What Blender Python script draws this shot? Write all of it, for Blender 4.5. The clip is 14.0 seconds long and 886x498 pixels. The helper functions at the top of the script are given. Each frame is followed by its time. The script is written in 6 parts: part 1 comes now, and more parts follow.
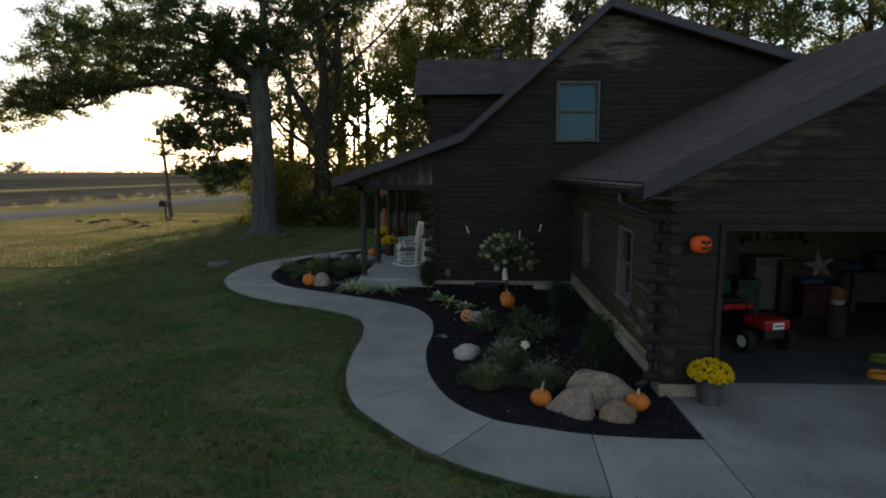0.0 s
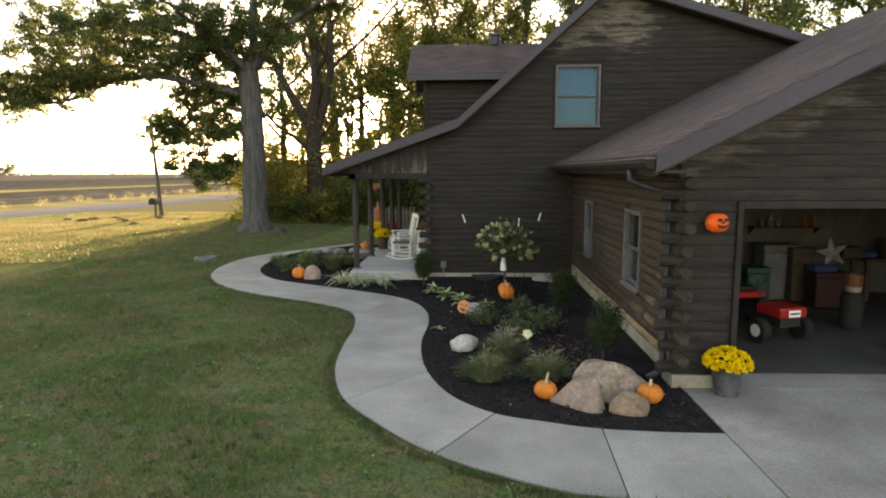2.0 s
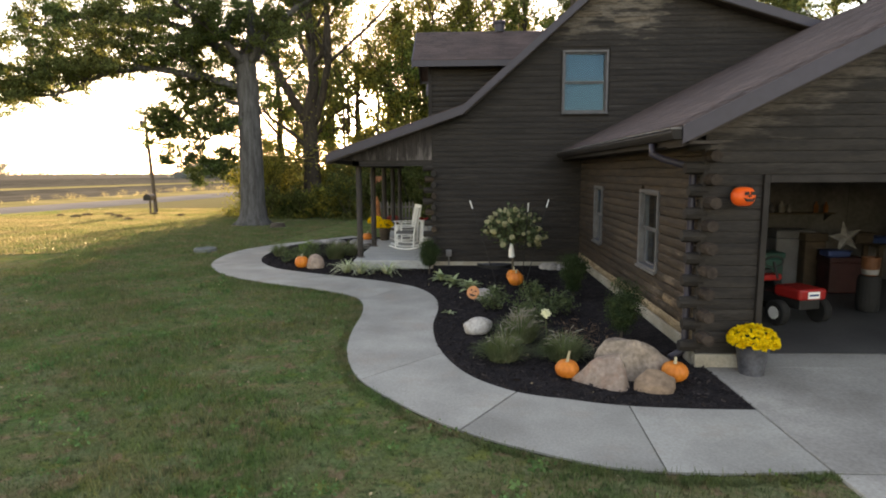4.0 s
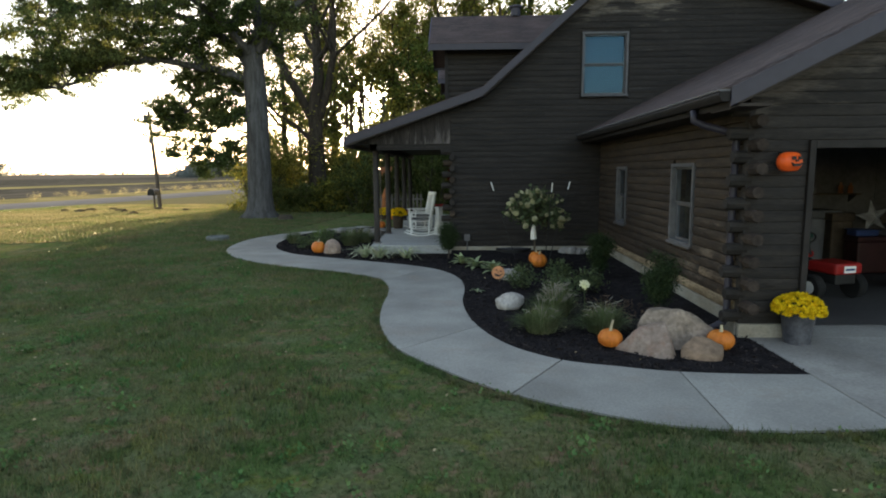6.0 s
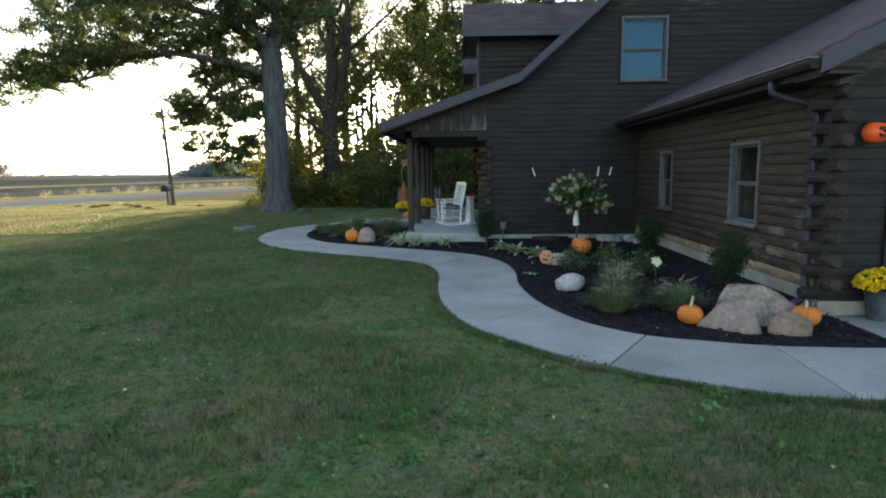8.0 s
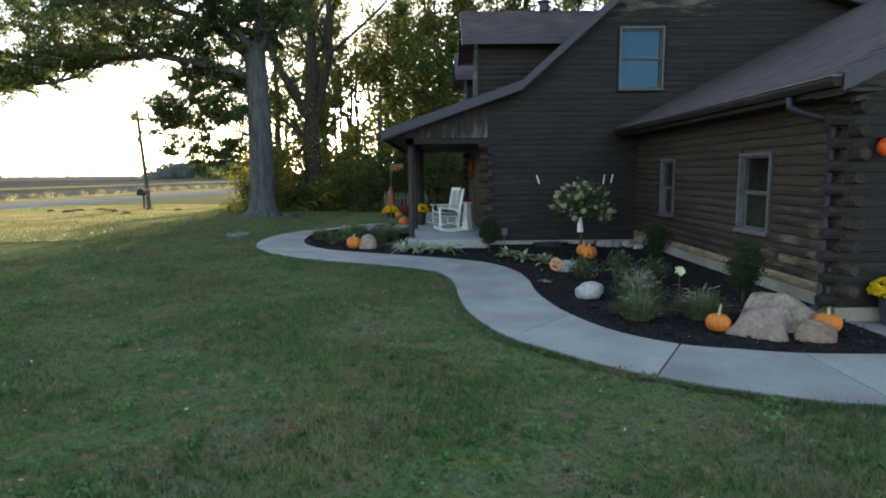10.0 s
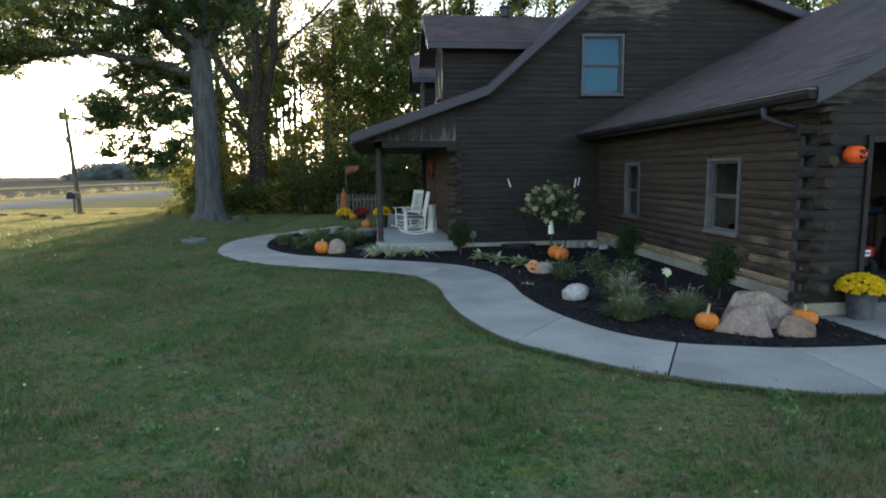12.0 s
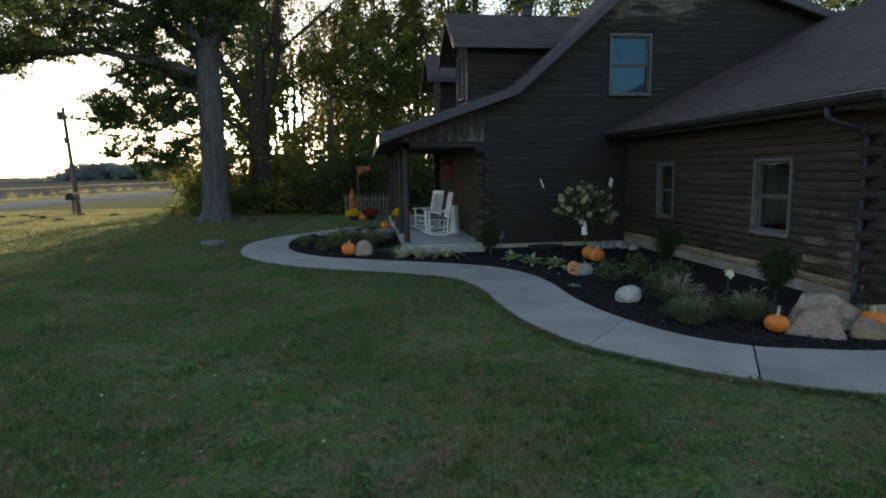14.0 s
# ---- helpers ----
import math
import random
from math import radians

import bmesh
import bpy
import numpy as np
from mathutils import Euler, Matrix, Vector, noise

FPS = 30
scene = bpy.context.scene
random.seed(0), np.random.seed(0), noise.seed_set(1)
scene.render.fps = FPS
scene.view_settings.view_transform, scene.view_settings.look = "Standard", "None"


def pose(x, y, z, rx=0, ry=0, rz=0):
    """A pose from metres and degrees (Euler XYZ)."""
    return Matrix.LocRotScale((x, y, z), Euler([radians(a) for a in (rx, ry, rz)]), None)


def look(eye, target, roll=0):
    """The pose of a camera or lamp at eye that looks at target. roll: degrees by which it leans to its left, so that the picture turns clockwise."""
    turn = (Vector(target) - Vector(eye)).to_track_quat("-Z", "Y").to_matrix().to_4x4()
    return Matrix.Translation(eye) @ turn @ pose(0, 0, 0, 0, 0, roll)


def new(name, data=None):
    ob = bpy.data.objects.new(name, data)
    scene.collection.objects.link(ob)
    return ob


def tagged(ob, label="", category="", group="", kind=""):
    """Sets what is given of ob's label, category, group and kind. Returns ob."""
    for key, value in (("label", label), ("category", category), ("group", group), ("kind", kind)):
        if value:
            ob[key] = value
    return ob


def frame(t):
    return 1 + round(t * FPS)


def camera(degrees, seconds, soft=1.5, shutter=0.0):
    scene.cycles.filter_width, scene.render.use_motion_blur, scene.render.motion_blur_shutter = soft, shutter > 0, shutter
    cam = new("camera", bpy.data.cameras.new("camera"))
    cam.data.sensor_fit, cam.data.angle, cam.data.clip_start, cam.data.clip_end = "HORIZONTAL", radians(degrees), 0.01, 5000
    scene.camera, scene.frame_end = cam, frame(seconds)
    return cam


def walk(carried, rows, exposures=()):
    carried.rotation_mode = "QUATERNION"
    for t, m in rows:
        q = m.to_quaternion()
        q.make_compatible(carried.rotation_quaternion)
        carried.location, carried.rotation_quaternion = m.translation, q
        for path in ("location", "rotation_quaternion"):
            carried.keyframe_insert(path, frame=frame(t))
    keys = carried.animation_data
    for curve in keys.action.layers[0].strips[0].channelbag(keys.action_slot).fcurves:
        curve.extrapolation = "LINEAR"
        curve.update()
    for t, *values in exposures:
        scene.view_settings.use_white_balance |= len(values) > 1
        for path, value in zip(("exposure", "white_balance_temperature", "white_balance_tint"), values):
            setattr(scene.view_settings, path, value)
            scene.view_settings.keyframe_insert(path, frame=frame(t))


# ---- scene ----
cam = camera(74.2, 14.0, 1.9)
PATH = [
    (0, (0.779, 1.859, 2.932), (0.667, 3.838, 2.669), -0.1),
    (0.5, (0.779, 2.01, 2.856), (0.671, 3.99, 2.593), -0.2),
    (1, (0.773, 2.164, 2.77), (0.672, 4.144, 2.509), -0.2),
    (1.5, (0.759, 2.293, 2.697), (0.663, 4.274, 2.435), -0.3),
    (2, (0.739, 2.385, 2.626), (0.644, 4.365, 2.365), -0.3),
    (2.5, (0.684, 2.442, 2.55), (0.594, 4.423, 2.289), -0.4),
    (3, (0.601, 2.475, 2.475), (0.521, 4.457, 2.215), -0.3),
    (5.5, (0.144, 2.603, 2.046), (0.074, 4.585, 1.786), -0.3),
    (6, (-0.017, 2.601, 1.949), (-0.087, 4.583, 1.687), -0.4),
    (6.5, (-0.194, 2.62, 1.841), (-0.265, 4.602, 1.58), -0.4),
    (7, (-0.412, 2.646, 1.747), (-0.481, 4.628, 1.487), -0.4),
    (7.5, (-0.616, 2.671, 1.669), (-0.689, 4.653, 1.408), -0.4),
    (8, (-0.808, 2.701, 1.657), (-0.887, 4.682, 1.395), -0.5),
    (10.5, (-1.676, 2.617, 1.807), (-1.604, 4.599, 1.551), -0.5),
    (11, (-1.857, 2.608, 1.812), (-1.719, 4.587, 1.557), -0.5),
    (11.5, (-2.032, 2.613, 1.845), (-1.845, 4.588, 1.586), -0.6),
    (12, (-2.221, 2.641, 1.882), (-2.001, 4.612, 1.621), -0.7),
    (12.5, (-2.382, 2.721, 1.871), (-2.146, 4.691, 1.613), -0.7),
    (13, (-2.561, 2.796, 1.893), (-2.317, 4.764, 1.633), -0.8),
    (13.5, (-2.792, 2.843, 1.895), (-2.544, 4.811, 1.636), -0.7),
    (14, (-3.082, 2.887, 1.909), (-2.83, 4.854, 1.647), -0.8),
]

STOPS, KELVIN, TINT = 2.25, 5560, 12.0
EXPOSURES = [(t, STOPS + e, KELVIN + k, TINT + m) for t, e, k, m in ((0.0, -1.4, 500, 2), (0.2, -0.4, 700, 2), (0.4, 0.15, 1200, 3), (1.5, 0.4, 1900, 6), (3.0, 0.4, 1900, 12), (5.3, 0.2, 1200, 6), (6.5, -0.45, 300, 0), (7.0, -0.30, 0, 0), (7.5, 0.0, 0, 0), (13.7, 0.0, 0, 0), (14.0, -0.8, 0, 0))]
walk(cam, [(t, look(eye, target, roll)) for t, eye, target, roll in PATH], EXPOSURES)

# ---- light: a low sun through the trees, hazy sky ----
SUN_AZ, SUN_EL = radians(-9.9), radians(5.45)
SUN_DIR = Vector((math.sin(SUN_AZ) * math.cos(SUN_EL), math.cos(SUN_AZ) * math.cos(SUN_EL), math.sin(SUN_EL)))
world = bpy.data.worlds.new("sky")
scene.world = world
world.use_nodes = True
wn, wl = world.node_tree.nodes, world.node_tree.links
wn.clear()
sky = wn.new("ShaderNodeTexSky")
sky.sky_type, sky.sun_disc = "NISHITA", False
sky.sun_elevation, sky.sun_rotation = SUN_EL, SUN_AZ
sky.air_density, sky.dust_density, sky.ozone_density = 1.0, 0.7, 1.0
sky_bg = wn.new("ShaderNodeBackground")
sky_bg.inputs[1].default_value = 0.15
sky_soft = wn.new("ShaderNodeHueSaturation")  # haze pales the sky
sky_soft.inputs["Saturation"].default_value = 0.75
wl.new(sky.outputs[0], sky_soft.inputs["Color"])
wl.new(sky_soft.outputs[0], sky_bg.inputs[0])
# the aureole of haze round the sun
w_co = wn.new("ShaderNodeTexCoord")
w_dot = wn.new("ShaderNodeVectorMath")
w_dot.operation = "DOT_PRODUCT"
w_dot.inputs[1].default_value = SUN_DIR
wl.new(w_co.outputs["Generated"], w_dot.inputs[0])
w_ramp = wn.new("ShaderNodeMapRange")
w_ramp.interpolation_type = "SMOOTHSTEP"
w_ramp.inputs[1].default_value, w_ramp.inputs[2].default_value = math.cos(radians(4.5)), math.cos(radians(1.6))
wl.new(w_dot.outputs["Value"], w_ramp.inputs[0])
w_mul = wn.new("ShaderNodeMath")
w_mul.operation = "MULTIPLY"
w_mul.inputs[1].default_value = 22.0
wl.new(w_ramp.outputs[0], w_mul.inputs[0])
glow_bg = wn.new("ShaderNodeBackground")
glow_bg.inputs[0].default_value = (1.0, 0.86, 0.55, 1)
wl.new(w_mul.outputs[0], glow_bg.inputs[1])
w_add = wn.new("ShaderNodeAddShader")
wl.new(sky_bg.outputs[0], w_add.inputs[0])
wl.new(glow_bg.outputs[0], w_add.inputs[1])
w_out = wn.new("ShaderNodeOutputWorld")
wl.new(w_add.outputs[0], w_out.inputs[0])

sun_data = bpy.data.lights.new("sun", "SUN")
sun_data.energy, sun_data.angle, sun_data.color = 5.0, radians(0.6), (1.0, 0.72, 0.38)
sun = new("sun", sun_data)
sun.matrix_world = look(SUN_DIR * 100, (0, 0, 0))


# ---- materials ----
def material(name, color, second=None, rough=0.8, metal=0.0, scale=4.0, stretch=(1, 1, 1), bump=0.2, detail_scale=40.0, spread=0.15, translucent=0.0, island=False, per_object=0.12, spec=0.3, patch=(0.35, 0.65)):
    """Two-scale noise colour with relief, varied from piece to piece."""
    m = bpy.data.materials.new(name)
    m.use_nodes = True
    n, l = m.node_tree.nodes, m.node_tree.links
    bs = n["Principled BSDF"]
    bs.inputs["Roughness"].default_value = rough
    bs.inputs["Metallic"].default_value = metal
    bs.inputs["Specular IOR Level"].default_value = spec
    second = second or tuple(c * 0.6 for c in color)
    co = n.new("ShaderNodeTexCoord")
    mp = n.new("ShaderNodeMapping")
    mp.inputs["Scale"].default_value = stretch
    l.new(co.outputs["Object"], mp.inputs[0])
    if not island:
        own = n.new("ShaderNodeObjectInfo")  # each piece has its own grain
        away = n.new("ShaderNodeMath")
        away.operation = "MULTIPLY"
        away.inputs[1].default_value = 53.0
        l.new(own.outputs["Random"], away.inputs[0])
        l.new(away.outputs[0], mp.inputs["Location"])
    big = n.new("ShaderNodeTexNoise")
    big.inputs["Scale"].default_value, big.inputs["Detail"].default_value = scale, 4.0
    l.new(mp.outputs[0], big.inputs["Vector"])
    fine = n.new("ShaderNodeTexNoise")
    fine.inputs["Scale"].default_value, fine.inputs["Detail"].default_value = detail_scale, 3.0
    l.new(mp.outputs[0], fine.inputs["Vector"])
    ramp = n.new("ShaderNodeMapRange")
    ramp.inputs[1].default_value, ramp.inputs[2].default_value = patch
    l.new(big.outputs[0], ramp.inputs[0])
    mix = n.new("ShaderNodeMix")
    mix.data_type = "RGBA"
    mix.inputs["A"].default_value, mix.inputs["B"].default_value = (*color, 1), (*second, 1)
    l.new(ramp.outputs[0], mix.inputs["Factor"])
    hsv = n.new("ShaderNodeHueSaturation")
    l.new(mix.outputs["Result"], hsv.inputs["Color"])
    v1 = n.new("ShaderNodeMapRange")
    v1.inputs[1].default_value, v1.inputs[2].default_value = 0.3, 0.7
    v1.inputs[3].default_value, v1.inputs[4].default_value = 1 - spread, 1 + spread
    l.new(fine.outputs[0], v1.inputs[0])
    info = n.new("ShaderNodeNewGeometry" if island else "ShaderNodeObjectInfo")
    v2 = n.new("ShaderNodeMapRange")
    v2.inputs[3].default_value, v2.inputs[4].default_value = 1 - per_object, 1 + per_object
    l.new(info.outputs["Random Per Island" if island else "Random"], v2.inputs[0])
    v = n.new("ShaderNodeMath")
    v.operation = "MULTIPLY"
    l.new(v1.outputs[0], v.inputs[0])
    l.new(v2.outputs[0], v.inputs[1])
    l.new(v.outputs[0], hsv.inputs["Value"])
    l.new(hsv.outputs[0], bs.inputs["Base Color"])
    if bump:
        b = n.new("ShaderNodeBump")
        b.inputs["Strength"].default_value, b.inputs["Distance"].default_value = bump, 0.02
        l.new(fine.outputs[0], b.inputs["Height"])
        l.new(b.outputs[0], bs.inputs["Normal"])
    if translucent:
        tr = n.new("ShaderNodeBsdfTranslucent")
        l.new(hsv.outputs[0], tr.inputs[0])
        ms = n.new("ShaderNodeMixShader")
        ms.inputs[0].default_value = translucent
        l.new(bs.outputs[0], ms.inputs[1])
        l.new(tr.outputs[0], ms.inputs[2])
        l.new(ms.outputs[0], n["Material Output"].inputs[0])
    return m


def glass_material(name, tint, alpha=0.0):
    """A window pane: clear glass with a mirror-like coat over a dim room."""
    m = bpy.data.materials.new(name)
    m.use_nodes = True
    n, l = m.node_tree.nodes, m.node_tree.links
    gl = n.new("ShaderNodeBsdfGlossy")
    gl.inputs["Roughness"].default_value = 0.02
    gl.inputs["Color"].default_value = (*tint, 1)
    tr = n.new("ShaderNodeBsdfTransparent")
    ms = n.new("ShaderNodeMixShader")
    fr = n.new("ShaderNodeFresnel")
    fr.inputs[0].default_value = 1.5
    mr = n.new("ShaderNodeMapRange")
    mr.inputs[3].default_value = alpha
    l.new(fr.outputs[0], mr.inputs[0])
    l.new(mr.outputs[0], ms.inputs[0])
    l.new(tr.outputs[0], ms.inputs[1])
    l.new(gl.outputs[0], ms.inputs[2])
    l.new(ms.outputs[0], n["Material Output"].inputs[0])
    return m


def near_road(m, dry):
    """Mixes dry grass and the low sun's gold into the lawn colour towards the road."""
    n, l = m.node_tree.nodes, m.node_tree.links
    hsv = next(k for k in n if k.bl_idname == "ShaderNodeHueSaturation")
    green = hsv.inputs["Color"].links[0].from_socket
    geo = n.new("ShaderNodeNewGeometry")
    sep = n.new("ShaderNodeSeparateXYZ")
    l.new(geo.outputs["Position"], sep.inputs[0])
    blot = n.new("ShaderNodeTexNoise")
    blot.inputs["Scale"].default_value = 0.45
    l.new(geo.outputs["Position"], blot.inputs["Vector"])
    edge = n.new("ShaderNodeMath")
    edge.operation = "MULTIPLY_ADD"
    edge.inputs[1].default_value = 9.0
    l.new(blot.outputs[0], edge.inputs[0])
    l.new(sep.outputs["X"], edge.inputs[2])
    amount = n.new("ShaderNodeMapRange")
    for k, v in ((1, -9.0), (2, -19.0), (3, 0.0), (4, 0.8)):
        amount.inputs[k].default_value = v
    l.new(edge.outputs[0], amount.inputs[0])
    mix = n.new("ShaderNodeMix")
    mix.data_type = "RGBA"
    mix.inputs["B"].default_value = (*dry, 1)
    l.new(amount.outputs[0], mix.inputs["Factor"])
    l.new(green, mix.inputs["A"])
    l.new(mix.outputs["Result"], hsv.inputs["Color"])


def blotched(m, tone, scale, low, high, amount):
    """Patches of another tone in the turf."""
    n, l = m.node_tree.nodes, m.node_tree.links
    hsv = next(k for k in n if k.bl_idname == "ShaderNodeHueSaturation")
    before = hsv.inputs["Color"].links[0].from_socket
    geo = n.new("ShaderNodeNewGeometry")
    blot = n.new("ShaderNodeTexNoise")
    blot.inputs["Scale"].default_value, blot.inputs["Detail"].default_value, blot.inputs["Roughness"].default_value = scale, 5.0, 0.6
    l.new(geo.outputs["Position"], blot.inputs["Vector"])
    step = n.new("ShaderNodeMapRange")
    for k, v in ((1, low), (2, high), (3, 0.0), (4, amount)):
        step.inputs[k].default_value = v
    l.new(blot.outputs[0], step.inputs[0])
    mix = n.new("ShaderNodeMix")
    mix.data_type = "RGBA"
    mix.inputs["B"].default_value = (*tone, 1)
    l.new(step.outputs[0], mix.inputs["Factor"])
    l.new(before, mix.inputs["A"])
    l.new(mix.outputs["Result"], hsv.inputs["Color"])


M_LAWN = material("lawn", (0.082, 0.124, 0.038), (0.170, 0.140, 0.076), 0.9, scale=1.0, detail_scale=22, bump=0.8, spread=0.3, per_object=0, spec=0.0, patch=(0.40, 0.70))
M_BLADE = material("grass_blade", (0.094, 0.152, 0.045), (0.205, 0.170, 0.092), 0.5, scale=1.0, bump=0, translucent=0.45, island=True, per_object=0.35, spec=0.35, patch=(0.40, 0.70))
# dry grass tone that also holds the gold of low sunlight
M_BLADE_DRY_LIT = material("dry_sunlit_blade", (0.235, 0.215, 0.125), (0.135, 0.155, 0.07), 0.7, scale=0.35, bump=0, translucent=0.5, island=True, per_object=0.35, spec=0.0)
for turf in (M_LAWN, M_BLADE):
    blotched(turf, (0.152, 0.178, 0.088), 1.9, 0.48, 0.66, 0.65)
    blotched(turf, (0.058, 0.108, 0.028), 2.7, 0.52, 0.68, 0.75)
    blotched(turf, (0.225, 0.160, 0.092), 2.6, 0.575, 0.69, 0.75)
    blotched(turf, (0.150, 0.165, 0.040), 3.7, 0.56, 0.66, 0.7)
    blotched(turf, (0.030, 0.055, 0.020), 6.5, 0.56, 0.68, 0.75)
    blotched(turf, (0.215, 0.145, 0.090), 5.5, 0.57, 0.66, 0.8)
near_road(M_LAWN, (0.21, 0.19, 0.11))
M_VERGE = material("dry_verge", (0.36, 0.30, 0.15), (0.22, 0.20, 0.085), 0.95, scale=0.2, detail_scale=5, spread=0.25, per_object=0, spec=0.0)
M_FIELD = material("bare_field", (0.080, 0.077, 0.064), (0.112, 0.104, 0.084), 0.95, scale=0.03, detail_scale=0.5, stretch=(1, 0.25, 1), spread=0.4, per_object=0, spec=0.0)
# farthest field paled: distance haze is put into its base colour
M_HAZY_FIELD = material("hazy_far_field", (0.17, 0.155, 0.125), (0.13, 0.12, 0.10), 0.95, scale=0.02, detail_scale=0.3, spread=0.3, per_object=0, spec=0.0)
M_STRAW = material("stubble", (0.36, 0.31, 0.15), (0.22, 0.20, 0.09), 0.95, scale=0.03, detail_scale=0.5, spread=0.3, per_object=0, spec=0.0)
M_ROAD = material("asphalt", (0.19, 0.185, 0.18), (0.225, 0.22, 0.21), 0.85, scale=0.3, detail_scale=30, per_object=0, spec=0.0)
M_CONCRETE = material("concrete", (0.355, 0.342, 0.308), (0.25, 0.238, 0.213), 0.8, scale=1.1, detail_scale=45, bump=0.2, spread=0.12, per_object=0.05, spec=0.2)
M_DRIVE = material("driveway_concrete", (0.37, 0.35, 0.315), (0.22, 0.205, 0.185), 0.8, scale=0.8, detail_scale=30, bump=0.2, spread=0.14, per_object=0.04, spec=0.2)
blotched(M_CONCRETE, (0.30, 0.255, 0.21), 1.4, 0.54, 0.70, 0.55)
blotched(M_DRIVE, (0.185, 0.17, 0.15), 0.9, 0.54, 0.68, 0.6)
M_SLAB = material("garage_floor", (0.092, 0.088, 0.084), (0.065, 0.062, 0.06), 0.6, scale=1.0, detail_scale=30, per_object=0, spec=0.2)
M_FOUND = material("foundation_concrete", (0.36, 0.33, 0.27), (0.25, 0.22, 0.17), 0.85, scale=2, detail_scale=30)
M_MULCH = material("dark_mulch", (0.0215, 0.0195, 0.0200), (0.032, 0.028, 0.028), 0.9, scale=6, detail_scale=35, bump=1.0, spread=0.4, per_object=0, spec=0.0)
M_CHIP = material("mulch_chip", (0.0235, 0.0205, 0.0205), (0.040, 0.033, 0.032), 0.95, scale=20, bump=0.2, island=True, per_object=0.45, spec=0.02)
M_LOG = material("dark_stained_log", (0.036, 0.031, 0.027), (0.0205, 0.018, 0.0165), 0.72, scale=2.2, stretch=(0.6, 0.6, 8), detail_scale=18, bump=0.35, spread=0.45, per_object=0.12, spec=0.2)
M_LOG_BROWN = material("brown_stained_log", (0.076, 0.054, 0.036), (0.034, 0.025, 0.0195), 0.75, scale=2.4, stretch=(1, 0.6, 6), detail_scale=16, bump=0.35, spread=0.45, per_object=0.22, spec=0.2)
M_LOG_BARE = material("weathered_log", (0.105, 0.082, 0.060), (0.036, 0.029, 0.024), 0.8, scale=3.4, stretch=(0.6, 0.6, 7), detail_scale=18, bump=0.4, spread=0.45, per_object=0.2, spec=0.2)
M_LOG_PEEL = material("peeled_log", (0.165, 0.138, 0.108), (0.052, 0.044, 0.037), 0.85, scale=4.2, stretch=(0.5, 0.5, 6), detail_scale=20, bump=0.4, spread=0.45, per_object=0.15, spec=0.1)


def weathered(m, bare, reach, along=(1.5, 1.5, 8.0), low=0.66, high=0.80):
    """Stain worn off a log wall in ragged streaks along the grain, strongest where reach (a list of (axis, none, full)) says."""
    n, l = m.node_tree.nodes, m.node_tree.links
    hsv = next(k for k in n if k.bl_idname == "ShaderNodeHueSaturation")
    stain = hsv.inputs["Color"].links[0].from_socket
    geo = n.new("ShaderNodeNewGeometry")
    total = None
    for axes, none, full in reach:
        across = n.new("ShaderNodeVectorMath")
        across.operation = "DOT_PRODUCT"
        across.inputs[1].default_value = axes
        l.new(geo.outputs["Position"], across.inputs[0])
        step = n.new("ShaderNodeMapRange")
        step.inputs[1].default_value, step.inputs[2].default_value = none, full
        l.new(across.outputs["Value"], step.inputs[0])
        if total is None:
            total = step.outputs[0]
        else:
            both = n.new("ShaderNodeMath")
            both.operation = "MULTIPLY"
            l.new(total, both.inputs[0])
            l.new(step.outputs[0], both.inputs[1])
            total = both.outputs[0]
    grain = n.new("ShaderNodeMapping")
    grain.inputs["Scale"].default_value = along
    l.new(geo.outputs["Position"], grain.inputs[0])
    streak = n.new("ShaderNodeTexNoise")
    streak.inputs["Scale"].default_value, streak.inputs["Detail"].default_value, streak.inputs["Roughness"].default_value = 1.0, 6.0, 0.65
    l.new(grain.outputs[0], streak.inputs["Vector"])
    worn = n.new("ShaderNodeMath")
    worn.operation = "MULTIPLY_ADD"
    worn.inputs[1].default_value = 0.27
    l.new(total, worn.inputs[0])
    l.new(streak.outputs[0], worn.inputs[2])
    mask = n.new("ShaderNodeMapRange")
    mask.inputs[1].default_value, mask.inputs[2].default_value = low, high
    l.new(worn.outputs[0], mask.inputs[0])
    mix = n.new("ShaderNodeMix")
    mix.data_type = "RGBA"
    mix.inputs["B"].default_value = (*bare, 1)
    l.new(mask.outputs[0], mix.inputs["Factor"])
    l.new(stain, mix.inputs["A"])
    l.new(mix.outputs["Result"], hsv.inputs["Color"])


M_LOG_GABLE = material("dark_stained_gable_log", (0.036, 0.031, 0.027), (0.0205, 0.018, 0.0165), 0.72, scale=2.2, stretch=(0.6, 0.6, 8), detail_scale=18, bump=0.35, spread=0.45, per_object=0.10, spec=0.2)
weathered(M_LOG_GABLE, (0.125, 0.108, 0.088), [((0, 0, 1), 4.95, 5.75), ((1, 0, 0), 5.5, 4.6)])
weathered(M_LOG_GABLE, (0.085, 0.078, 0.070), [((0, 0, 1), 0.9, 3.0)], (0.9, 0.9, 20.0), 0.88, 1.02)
M_BOARD = material("worn_dark_gable_board", (0.044, 0.037, 0.033), (0.024, 0.021, 0.019), 0.8, scale=2.2, stretch=(9, 9, 0.6), detail_scale=18, bump=0.3, spread=0.4, per_object=0.2, spec=0.15)
weathered(M_BOARD, (0.155, 0.135, 0.125), [((0, 0, -1), -3.35, -2.65), ((1, 0, 0), -2.0, -0.5)], (9.0, 9.0, 1.6), 0.64, 0.86)
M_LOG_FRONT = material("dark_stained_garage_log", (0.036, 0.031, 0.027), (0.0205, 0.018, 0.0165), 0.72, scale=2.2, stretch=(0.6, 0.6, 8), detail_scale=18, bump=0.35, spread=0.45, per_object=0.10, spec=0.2)
